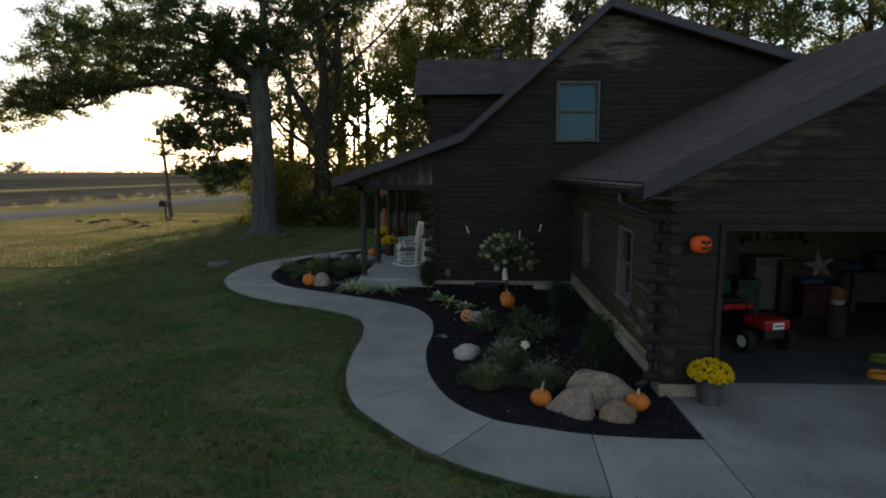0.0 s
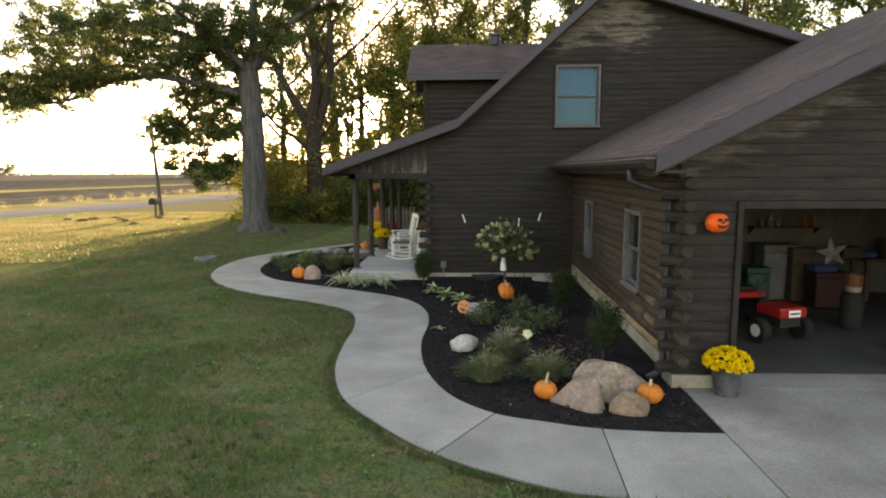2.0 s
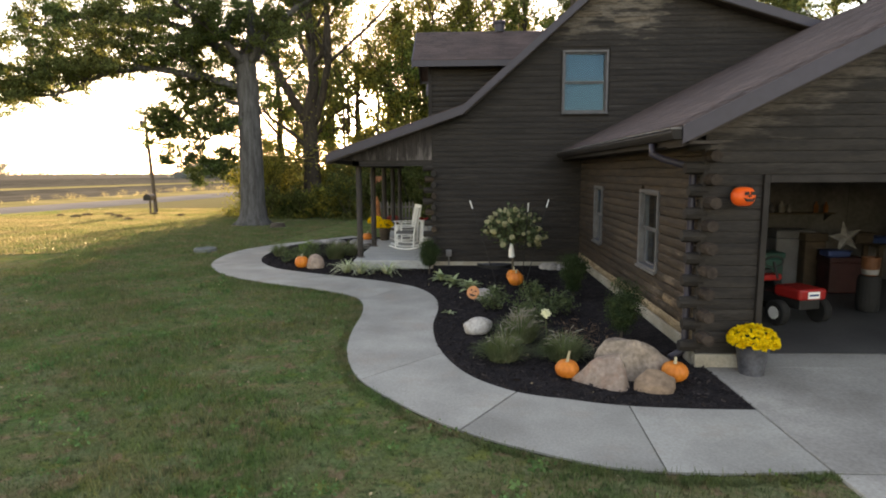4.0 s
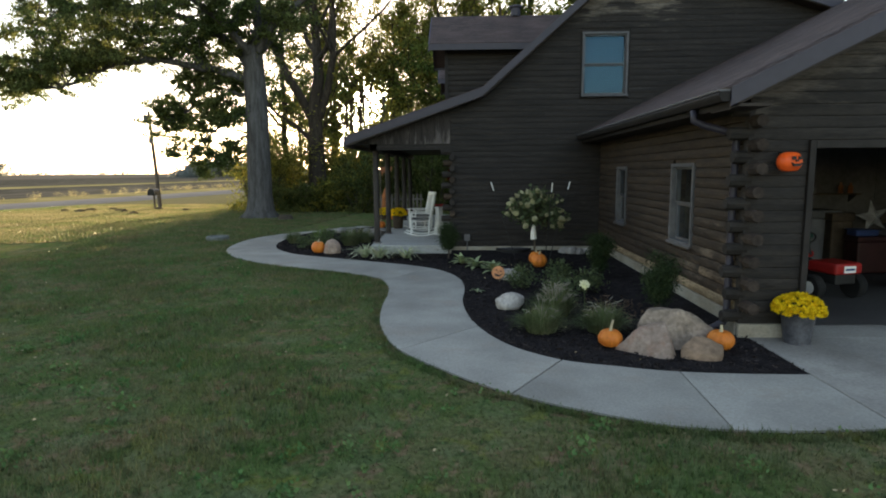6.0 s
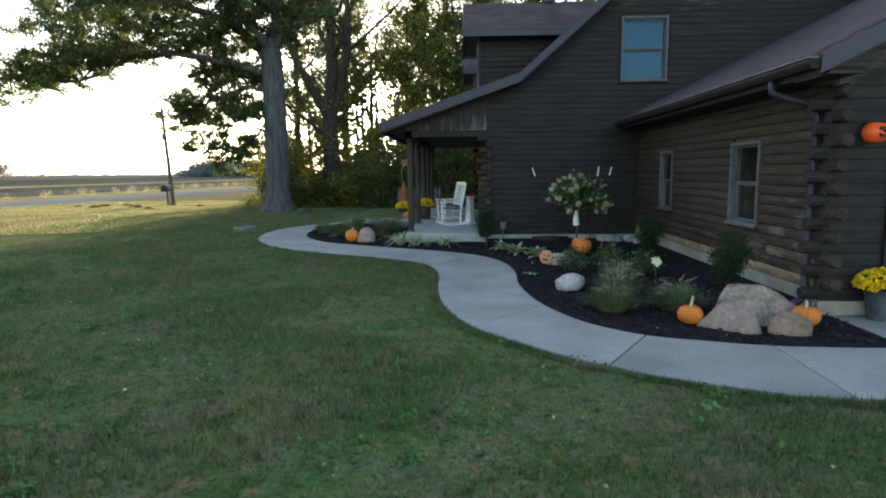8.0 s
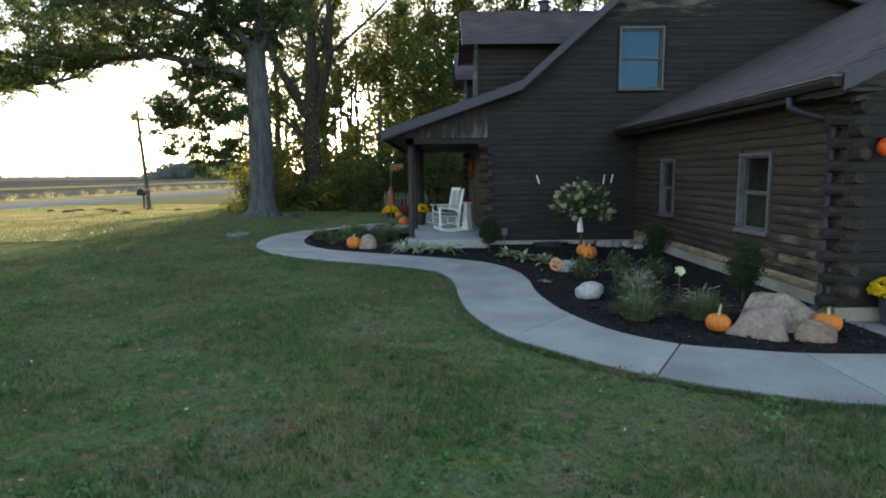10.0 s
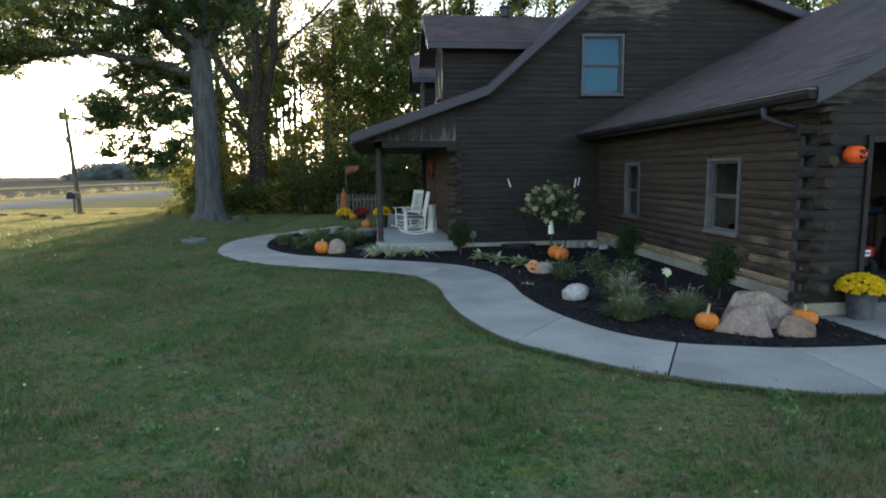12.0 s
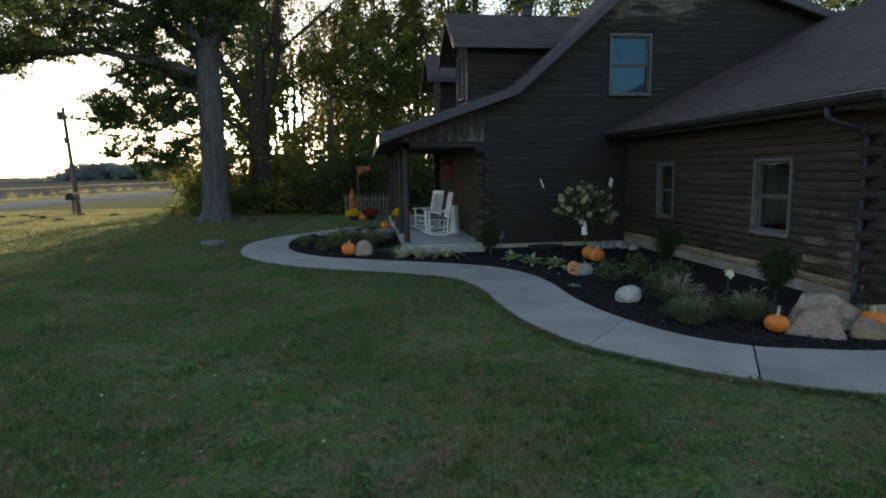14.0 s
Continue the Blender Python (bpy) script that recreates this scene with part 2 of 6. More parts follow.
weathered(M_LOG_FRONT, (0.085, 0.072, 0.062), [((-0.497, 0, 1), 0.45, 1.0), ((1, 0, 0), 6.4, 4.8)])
M_LOG_SIDE = material("brown_stained_side_log", (0.060, 0.044, 0.031), (0.036, 0.027, 0.021), 0.75, scale=2.4, stretch=(1, 0.6, 6), detail_scale=16, bump=0.35, spread=0.32, per_object=0.18, spec=0.2)
weathered(M_LOG_SIDE, (0.14, 0.108, 0.078), [((0, -0.30, -1), -5.0, -3.0)])
M_POST = material("dark_post", (0.060, 0.052, 0.046), (0.035, 0.031, 0.028), 0.75, scale=2, stretch=(6, 6, 0.8), detail_scale=16, bump=0.3, spread=0.3, spec=0.2)
M_LOG_TAN = material("sun_bleached_log", (0.235, 0.175, 0.115), (0.085, 0.062, 0.045), 0.8, scale=2.2, stretch=(1, 0.5, 6), detail_scale=16, bump=0.35, spread=0.4, per_object=0.2, spec=0.1)
M_LOG_PALE = material("bare_wood_log", (0.34, 0.265, 0.17), (0.19, 0.14, 0.09), 0.8, scale=2, stretch=(1, 0.4, 5), detail_scale=14, bump=0.3, spread=0.3, spec=0.1)
M_SHINGLE = material("brown_shingle", (0.095, 0.066, 0.060), (0.058, 0.042, 0.040), 0.85, scale=1.2, detail_scale=60, bump=0.5, spread=0.2, per_object=0.18)
M_SHINGLE_J = material("brown_shingle_field", (0.095, 0.066, 0.060), (0.058, 0.042, 0.040), 0.85, scale=1.2, detail_scale=60, bump=0.5, spread=0.2, island=True, per_object=0.18)
# brown paint with the reflected sky's blue mixed into its colour
M_FASCIA = material("sky_tinted_brown_fascia", (0.036, 0.031, 0.048), (0.029, 0.026, 0.039), 0.45, scale=1, detail_scale=10, bump=0.05, spread=0.08, spec=0.4)
M_SOFFIT = material("soffit", (0.05, 0.038, 0.03), None, 0.7)
M_TRIM = material("grey_window_trim", (0.16, 0.155, 0.155), (0.125, 0.12, 0.12), 0.55, scale=6, bump=0.05, spread=0.08)
M_TRIM_BROWN = material("brown_trim", (0.026, 0.022, 0.020), None, 0.6, spec=0.2)
M_WTRIM = material("grey_window_paint", (0.12, 0.118, 0.122), (0.085, 0.083, 0.086), 0.55, scale=6, bump=0.05, spread=0.1)
M_WHITE = material("white_paint", (0.78, 0.78, 0.76), (0.70, 0.70, 0.68), 0.45, scale=8, bump=0.03, spread=0.04)
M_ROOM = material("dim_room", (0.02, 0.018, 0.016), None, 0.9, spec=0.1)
M_GARAGE_WALL = material("dusty_grey_plasterboard", (0.13, 0.125, 0.12), (0.09, 0.086, 0.082), 0.9, scale=1.2, detail_scale=12, bump=0.05, spread=0.15, per_object=0, spec=0.1)
# blind colour holds the blue of the sky reflected in the panes
M_BLIND = material("sky_blue_blind", (0.032, 0.066, 0.105), (0.028, 0.058, 0.094), 0.8, scale=1, bump=0, spread=0.08, per_object=0)
M_GLASS = glass_material("window_glass", (0.30, 0.60, 0.88))  # blue of the reflected sky put into the gloss tint
M_BARK = material("grey_bark", (0.115, 0.113, 0.112), (0.064, 0.061, 0.059), 0.95, scale=2.0, stretch=(3, 3, 0.5), detail_scale=10, bump=0.6, spread=0.22, spec=0.1)
M_BARK_DARK = material("dark_bark", (0.085, 0.068, 0.05), (0.045, 0.037, 0.03), 0.95, scale=2.0, stretch=(3, 3, 0.5), detail_scale=10, bump=1.0, spread=0.3)
M_OAK = material("oak_leaf", (0.085, 0.125, 0.040), (0.135, 0.15, 0.05), 0.6, scale=0.3, bump=0, translucent=0.5, island=True, per_object=0.5, spec=0.15)
M_LEAF = material("woodland_leaf", (0.10, 0.145, 0.034), (0.23, 0.20, 0.04), 0.6, scale=0.16, bump=0, translucent=0.5, island=True, per_object=0.5, spec=0.15)
M_SHRUB = material("understorey_leaf", (0.088, 0.122, 0.042), (0.150, 0.156, 0.050), 0.65, scale=0.4, bump=0, translucent=0.6, island=True, per_object=0.5, spec=0.05)
M_POLE = material("weathered_pole", (0.16, 0.13, 0.10), (0.10, 0.08, 0.065), 0.9, scale=3, stretch=(4, 4, 0.5))
M_BLACK = material("black_metal", (0.02, 0.02, 0.02), None, 0.5)


# ---- mesh helpers ----
def mesh_object(name, bm, mat, smooth=False):
    me = bpy.data.meshes.new(name)
    bm.normal_update()
    bm.to_mesh(me)
    bm.free()
    me.materials.append(mat)
    if smooth:
        me.shade_smooth()
    return new(name, me)


def part(name, bm, mat, parent=None, label="", smooth=False, bevel=0.0):
    ob = mesh_object(name, bm, mat, smooth)
    if parent is not None:
        ob.parent = parent
    if bevel:
        b = ob.modifiers.new("bevel", "BEVEL")
        b.width, b.segments, b.limit_method = bevel, 2, "ANGLE"
    if label:
        ob["label"] = label
    return ob


def thing(name, x=0, y=0, z=0, rz=0, label="", category="", group="", kind=""):
    ob = new(name)
    ob.empty_display_size = 0.1
    ob.matrix_basis = pose(x, y, z, 0, 0, rz)
    return tagged(ob, label, category, group, kind)


def box(bm, x0, x1, y0, y1, z0, z1, m=None):
    vs = [bm.verts.new((x, y, z)) for z in (z0, z1) for y in (y0, y1) for x in (x0, x1)]
    for f in ((0, 2, 3, 1), (4, 5, 7, 6), (0, 1, 5, 4), (2, 6, 7, 3), (0, 4, 6, 2), (1, 3, 7, 5)):
        bm.faces.new([vs[i] for i in f])
    if m is not None:
        bmesh.ops.transform(bm, matrix=m, verts=vs)
    return bm


def B(x0, x1, y0, y1, z0, z1, m=None):
    return box(bmesh.new(), x0, x1, y0, y1, z0, z1, m)


def tube(bm, pts, radii, n=10, caps=True):
    """A round limb along points with a radius at each."""
    pts = [Vector(p) for p in pts]
    rings = []
    side = None
    for i, p in enumerate(pts):
        d = (pts[min(i + 1, len(pts) - 1)] - pts[max(i - 1, 0)]).normalized()
        if side is None:
            side = d.orthogonal().normalized()
        side = (side - d * side.dot(d)).normalized()
        up = d.cross(side)
        rings.append([bm.verts.new(p + radii[i] * (side * math.cos(a) + up * math.sin(a))) for a in (2 * math.pi * k / n for k in range(n))])
    for a, b in zip(rings, rings[1:]):
        for k in range(n):
            bm.faces.new((a[k], a[(k + 1) % n], b[(k + 1) % n], b[k]))
    if caps:
        bm.faces.new(rings[0][::-1])
        bm.faces.new(rings[-1])
    return bm


def T(pts, radii, n=10):
    return tube(bmesh.new(), pts, radii if isinstance(radii, (list, tuple)) else [radii] * len(pts), n)


def lathe(profile, n=24, bm=None):
    """Turns (radius, height) pairs round the z axis."""
    bm = bm or bmesh.new()
    rings = [[bm.verts.new((r * math.cos(2 * math.pi * k / n), r * math.sin(2 * math.pi * k / n), z)) for k in range(n)] for r, z in profile]
    for a, b in zip(rings, rings[1:]):
        for k in range(n):
            bm.faces.new((a[k], a[(k + 1) % n], b[(k + 1) % n], b[k]))
    bm.faces.new(rings[0][::-1])
    bm.faces.new(rings[-1])
    return bm


def prism(poly, axis, a, b):
    """A polygon given in the two other axes, drawn out from a to b along the axis."""
    bm = bmesh.new()
    def at(p, v):
        return {"x": (v, p[0], p[1]), "y": (p[0], v, p[1]), "z": (p[0], p[1], v)}[axis]
    lo = [bm.verts.new(at(p, a)) for p in poly]
    hi = [bm.verts.new(at(p, b)) for p in poly]
    bm.faces.new(lo)
    bm.faces.new(hi[::-1])
    for i in range(len(poly)):
        j = (i + 1) % len(poly)
        bm.faces.new((lo[j], lo[i], hi[i], hi[j]))
    bmesh.ops.recalc_face_normals(bm, faces=bm.faces)
    return bm


def stone(rx, ry, rz, seed, amp=0.25, facets=0.0, sub=3):
    bm = bmesh.new()
    bmesh.ops.create_icosphere(bm, subdivisions=sub, radius=1)
    for v in bm.verts:
        p = v.co.normalized()
        k = 1 + amp * noise.noise(p * 1.1 + Vector((seed * 7.1, seed, 0))) + amp * 0.5 * noise.noise(p * 2.6 + Vector((seed, 3, seed)))
        if facets:
            q = Vector([round(c * 2.2) / 2.2 for c in p])
            k *= 1 - facets * (p - q).length
        v.co = Vector((p.x * rx, p.y * ry, p.z * rz)) * k
        v.co.z = max(v.co.z, -0.35 * rz)
    return bm


def smooth_line(pts, steps=6, closed=False):
    """A Catmull-Rom line through points in the plan."""
    out, n = [], len(pts)
    for i in range(n if closed else n - 1):
        p = [Vector(pts[(i + k) % n] if closed else pts[min(max(i + k, 0), n - 1)]) for k in (-1, 0, 1, 2)]
        for s in range(steps):
            t = s / steps
            out.append(0.5 * (2 * p[1] + (p[2] - p[0]) * t + (2 * p[0] - 5 * p[1] + 4 * p[2] - p[3]) * t * t + (3 * p[1] - p[0] - 3 * p[2] + p[3]) * t ** 3))
    if not closed:
        out.append(Vector(pts[-1]))
    return out


def sheet_between(a, b, z0, z1, name, mat):
    """A slab between two lines of equal length."""
    bm = bmesh.new()
    rows = [[bm.verts.new((p.x, p.y, z)) for p in line] for z in (z1, z0) for line in (a, b)]
    for i in range(len(a) - 1):
        bm.faces.new((rows[0][i], rows[0][i + 1], rows[1][i + 1], rows[1][i]))
        bm.faces.new((rows[2][i], rows[2][i + 1], rows[0][i + 1], rows[0][i]))
        bm.faces.new((rows[1][i], rows[1][i + 1], rows[3][i + 1], rows[3][i]))
    for k in (0, -1):
        bm.faces.new((rows[0][k], rows[1][k], rows[3][k], rows[2][k]))
    bmesh.ops.recalc_face_normals(bm, faces=bm.faces)
    return mesh_object(name, bm, mat)


def resample(line, n):
    d = [0.0]
    for a, b in zip(line, line[1:]):
        d.append(d[-1] + (b - a).length)
    out = []
    for k in range(n):
        s = d[-1] * k / (n - 1)
        i = max(j for j in range(len(d)) if d[j] <= s + 1e-9)
        i = min(i, len(line) - 2)
        f = (s - d[i]) / max(d[i + 1] - d[i], 1e-9)
        out.append(line[i].lerp(line[i + 1], min(f, 1)))
    return out


def leaves(name, centres, spreads, count, size, mat, parent, seed, droop=0.0, narrow=0.6, gap=(), twigs=0, flat=0.6):
    """Many small leaves round the centres, one mesh; with twigs, along that many thin sprays from each centre."""
    rng = np.random.default_rng(seed)
    c = np.asarray(centres, float)
    s = np.asarray(spreads, float)
    pick = rng.integers(0, len(c), count)
    off = rng.normal(0, 0.45, (count, 3))
    off[:, 2] *= 0.75
    if twigs:
        way = rng.normal(0, 1, (len(c), twigs, 3))
        way /= np.linalg.norm(way, axis=2)[:, :, None]
        way[:, :, 2] = way[:, :, 2] * flat + 0.1
        way *= rng.uniform(0.5, 1.35, (len(c), twigs))[:, :, None]
        off = way[pick, rng.integers(0, twigs, count)] * (rng.random(count) ** 0.8)[:, None] + off * 0.26
    p = c[pick] + off * s[pick][:, None]
    p[:, 2] -= droop * np.abs(off[:, 0])
    for a, b, wide, keep in gap:  # a break in the canopy, cut along a line to the sun to show its glare
        a, b = np.array(a), np.array(b)
        ab = b - a
        f = np.clip(((p - a) @ ab) / (ab @ ab), 0, 1)
        far = np.linalg.norm(p - (a + f[:, None] * ab), axis=1) / wide
        p = p[rng.random(len(p)) < np.clip(far - 0.55, 0, 1) ** 1.5 * 1.6 + keep]
    count = len(p)
    u = rng.normal(0, 1, (count, 3))
    u /= np.linalg.norm(u, axis=1)[:, None]
    w = np.cross(u, rng.normal(0, 1, (count, 3)))
    w /= np.linalg.norm(w, axis=1)[:, None] + 1e-9
    L = (size * rng.uniform(0.6, 1.3, count))[:, None]
    verts = np.stack([p - u * L * 0.5, p + w * L * narrow * 0.5, p + u * L * 0.5, p - w * L * narrow * 0.5], 1).reshape(-1, 3)
    me = bpy.data.meshes.new(name)
    me.vertices.add(count * 4)
    me.vertices.foreach_set("co", verts.ravel())
    me.loops.add(count * 4)
    me.loops.foreach_set("vertex_index", np.arange(count * 4))
    me.polygons.add(count)
    me.polygons.foreach_set("loop_start", np.arange(count) * 4)
    me.update(calc_edges=True)
    me.materials.append(mat)
    ob = new(name, me)
    ob.parent = parent
    return ob


# ---- ground, road and fields ----
def ground_z(x, y):
    d = max(0.0, y - 21.0, (-x - 9.0) * 0.9)
    return -0.03 - (0.6 * (1 - math.exp(-(d / 16.0) ** 1.5)) if d > 0 else 0.0)


SKEW, Y0 = 0.09, 52.0
bm = bmesh.new()
S_COLS = [-3000, -1500, -800, -420, -260, -165, -118, -101, -87, -78, -70, -60, -54, -49, -44, -40, -38.6, -35, -31.4, -28, -25, -22, -19, -16, -13, -11, -9, -7.5, -6, -4, 0, 4, 8, 14, 24, 40, 80, 200, 600, 1500, 3000]
Y_ROWS = [-600, -150, -40, -10, 0, 8, 14, 18, 21, 23, 25, 27, 29, 31, 33, 35, 38, 41, 44, 48, 52, 57, 64, 75, 95, 130, 200, 330, 600, 1100, 2000, 4000]
grid = []
for y in Y_ROWS:
    grid.append([bm.verts.new((s + SKEW * (y - Y0), y, ground_z(s + SKEW * (y - Y0), y))) for s in S_COLS])
for j in range(len(Y_ROWS) - 1):
    for i in range(len(S_COLS) - 1):
        f = bm.faces.new((grid[j][i], grid[j][i + 1], grid[j + 1][i + 1], grid[j + 1][i]))
        s = 0.5 * (S_COLS[i] + S_COLS[i + 1])
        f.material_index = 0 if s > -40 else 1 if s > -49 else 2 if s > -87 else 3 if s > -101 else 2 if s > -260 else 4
        f.smooth = True
ground = mesh_object("ground", bm, M_LAWN)
for m in (M_VERGE, M_FIELD, M_STRAW, M_HAZY_FIELD):
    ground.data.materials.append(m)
tagged(ground, "mown green lawn running out to bare autumn fields", "ground", kind="structure")

bm = bmesh.new()
rows = []
for y in [-600, -150, -40, 0, 18, 30, 40, 48, 56, 65, 80, 110, 160, 260, 450, 900, 2000]:
    rows.append([bm.verts.new((s + SKEW * (y - Y0), y, ground_z(s + SKEW * (y - Y0), y) + h)) for s, h in ((-39.8, -0.05), (-39.5, 0.03), (-35.6, 0.10), (-31.7, 0.03), (-31.4, -0.05))])
for a, b in zip(rows, rows[1:]):
    for i in range(4):
        bm.faces.new((a[i], a[i + 1], b[i + 1], b[i]))
tagged(mesh_object("road", bm, M_ROAD, True), "grey asphalt country road past the lawn", "road", kind="structure")

# ---- walk, driveway and planting bed ----
IN_PTS = [(3.30, 8.12), (2.71, 8.13), (2.05, 8.19), (1.52, 8.34), (0.98, 8.55), (0.47, 9.10), (0.12, 10.05), (-0.03, 11.2), (0.0, 12.3), (-0.09, 13.2), (-0.45, 14.1), (-1.05, 14.7), (-1.70, 15.1), (-2.5, 15.55), (-3.4, 16.05), (-4.24, 16.64), (-5.0, 17.9), (-5.27, 19.7), (-5.03, 21.3), (-4.15, 22.6), (-3.2, 23.5)]
OUT_PTS = [(3.30, 6.94), (2.5, 6.88), (1.70, 6.93), (1.05, 7.20), (0.41, 7.59), (-0.20, 8.19), (-0.75, 8.91), (-1.06, 9.8), (-1.20, 10.8), (-1.26, 12.1), (-1.48, 13.05), (-2.0, 13.65), (-2.75, 14.12), (-3.95, 14.75), (-5.15, 15.75), (-6.02, 17.1), (-6.36, 18.7), (-6.25, 20.2), (-5.7, 21.3), (-4.75, 22.5), (-3.7, 23.9)]
in_line = resample(smooth_line([(*p, 0) for p in IN_PTS]), 361)
out_line = resample(smooth_line([(*p, 0) for p in OUT_PTS]), 361)
pavement = thing("pavement", label="curving pale concrete garden walk between lawn and bed", category="garden walk", kind="structure")
JOINTS = [((3.3, 8.12), (3.3, 6.94)), ((2.12, 8.18), (2.0, 6.9)), ((0.98, 8.53), (0.42, 7.58)), ((0.17, 9.85), (-0.72, 8.85)), ((-0.75, 14.45), (-1.4, 13.0)), ((-2.75, 15.7), (-3.4, 14.45)), ((-5.0, 17.9), (-6.05, 17.15)), ((-4.15, 22.6), (-4.75, 22.5)), ((-3.2, 23.5), (-3.7, 23.9))]


def nearest(line, p):
    return min(range(len(line)), key=lambda i: (line[i] - Vector((*p, 0))).length)


for (i0, o0), (i1, o1) in zip(JOINTS, JOINTS[1:]):
    ia = resample(in_line[nearest(in_line, i0):nearest(in_line, i1) + 1], 24)
    oa = resample(out_line[nearest(out_line, o0):nearest(out_line, o1) + 1], 24)
    gap = 0.010 if i0 == (0.98, 8.53) or i1 == (0.98, 8.53) else 0.004
    for line in (ia, oa):
        line[0] = line[0] + (line[1] - line[0]).normalized() * gap
        line[-1] = line[-1] - (line[-1] - line[-2]).normalized() * gap
    slab = sheet_between(ia, oa, -0.13, 0.0, "slab", M_CONCRETE)
    slab.parent = pavement
joint = sheet_between(in_line, out_line, -0.14, -0.02, "joint_filler", M_MULCH)
joint.parent = pavement

driveway = thing("driveway", label="pale broom-finished concrete driveway before the garage", category="driveway", kind="structure")
for x0, x1, y0, y1 in ((3.315, 7.2, 6.9, 9.38), (7.22, 13.0, 6.9, 9.38), (3.93, 8.79, 9.38, 9.92), (3.315, 7.2, -8, 6.88), (7.22, 13.0, -8, 6.88)):
    part("slab", B(x0, x1, y0, y1, -0.13, 0.003), M_DRIVE, driveway, bevel=0.006)
part("joint_filler", B(3.33, 12.9, -7.9, 9.37, -0.13, -0.012), M_MULCH, driveway)

BED = 0.0
bed_outline = [p for p in in_line] + [Vector((-2.2, 23.5, 0)), Vector((-2.2, 16.6, 0)), Vector((3.3, 16.7, 0))]
bm = bmesh.new()
rng = random.Random(3)
low = [bm.verts.new((p.x, p.y, -0.13)) for p in bed_outline]
top = [bm.verts.new((p.x, p.y, BED)) for p in bed_outline]
bm.faces.new(top)
for i in range(len(low)):
    j = (i + 1) % len(low)
    bm.faces.new((low[j], low[i], top[i], top[j]))
bmesh.ops.recalc_face_normals(bm, faces=bm.faces)
bmesh.ops.triangulate(bm, faces=bm.faces)
tagged(mesh_object("planting_bed", bm, M_MULCH), "planting bed covered with dark brown mulch", "mulch bed", kind="structure")


for name, pr, ax, a, b in (("mulch_bank", [(2.25, -0.1), (2.25, 0.004), (2.6, 0.05), (3.17, 0.115), (3.17, -0.1)], "y", 9.72, 16.55), ("mulch_bank", [(15.6, -0.1), (15.6, 0.004), (16.1, 0.05), (16.58, 0.07), (16.58, -0.1)], "x", -0.3, 3.15)):
    bm = prism(pr, ax, a, b)
    tagged(mesh_object(name, bm, M_MULCH), "dark mulch banked against the footing", "mulch bed", kind="structure")


# ---- house ----
WALL_Y, WALL_X = 16.62, -0.32
HOUSE_BACK, HOUSE_EAST = 27.0, 9.6
BEND, TIP, PEAK, EAST = (0.43, 3.86), (-2.76, 2.77), (3.90, 6.93), (9.9, 5.10)
COURSE = 0.1315


def roof_z(x):
    """Top of the main roof over the plan."""
    pts = (TIP, BEND, PEAK, EAST)
    for a, b in zip(pts, pts[1:]):
        if x <= b[0]:
            return a[1] + (b[1] - a[1]) * (x - a[0]) / (b[0] - a[0])
    return EAST[1]


def log_bm(length, r=0.022, h=COURSE):
    """A half-round siding log along x, face towards -y."""
    bm = bmesh.new()
    prof = [(0.03, -h / 2)] + [(-r * math.cos(a), h / 2 * 0.98 * math.sin(a)) for a in (-1.35, -0.8, 0, 0.8, 1.35)] + [(0.03, h / 2)]
    a = [bm.verts.new((0, y, z)) for y, z in prof]
    b = [bm.verts.new((length, y, z)) for y, z in prof]
    for i in range(len(prof) - 1):
        bm.faces.new((a[i], a[i + 1], b[i + 1], b[i]))
    bm.faces.new(a[::-1])
    bm.faces.new(b)
    bmesh.ops.recalc_face_normals(bm, faces=bm.faces)
    return bm


LOGS = {}


def log(length, mat, m, parent, r=0.022):
    """One siding log; alike logs share a mesh."""
    key = (round(length, 2), mat.name, r)
    if key not in LOGS:
        me = bpy.data.meshes.new("log")
        b = log_bm(key[0], r)
        b.to_mesh(me)
        b.free()
        me.materials.append(mat)
        LOGS[key] = me
    ob = new("log", LOGS[key])
    ob.parent = parent
    ob.matrix_basis = m
    return ob


def courses(parent, span, z0, z1, at, mat_of, holes=(), seed=1, r=0.024):
    """Log courses over a wall. span(z): its ends along the wall; at(s, z): the pose of a log that begins there; holes: (s0, s1, z0, z1)."""
    rng = random.Random(seed)
    z = z0 + COURSE / 2
    while z < z1 - 0.02:
        a, b = span(z)
        cuts = [(a, b)]
        for h0, h1, k0, k1 in holes:
            if k0 < z < k1:
                cuts = [c for p, q in cuts for c in ((p, min(q, h0)), (max(p, h1), q)) if c[1] - c[0] > 0.03]
        for p, q in cuts:
            while q - p > 0.03:
                n = min(rng.choice((1.1, 1.6, 2.2, 3.0)), q - p)
                if q - p - n < 0.5:
                    n = q - p
                mat = mat_of(p + min(n / 2, 0.35), z, rng)
                if mat in (M_LOG_BARE, M_LOG_PEEL) and n > 1.0:
                    n = rng.uniform(0.4, 0.9)
                log(n - 0.004, mat, at(p, z), parent, r)
                p += n
        z += COURSE


house = thing("house", label="dark log-sided house with brown shingle roof", category="house", kind="structure")
Z0 = 0.17


def gable_top_x(z):
    """Ends of the gable wall at a height."""
    z = z + 0.17
    left = WALL_X
    if z > roof_z(WALL_X):
        left = TIP[0] + (z - TIP[1]) / ((BEND[1] - TIP[1]) / (BEND[0] - TIP[0])) if z < BEND[1] else BEND[0] + (z - BEND[1]) * (PEAK[0] - BEND[0]) / (PEAK[1] - BEND[1])
    right = HOUSE_EAST if z < roof_z(HOUSE_EAST) else PEAK[0] + (PEAK[1] - z) * (EAST[0] - PEAK[0]) / (PEAK[1] - EAST[1])
    return left, right


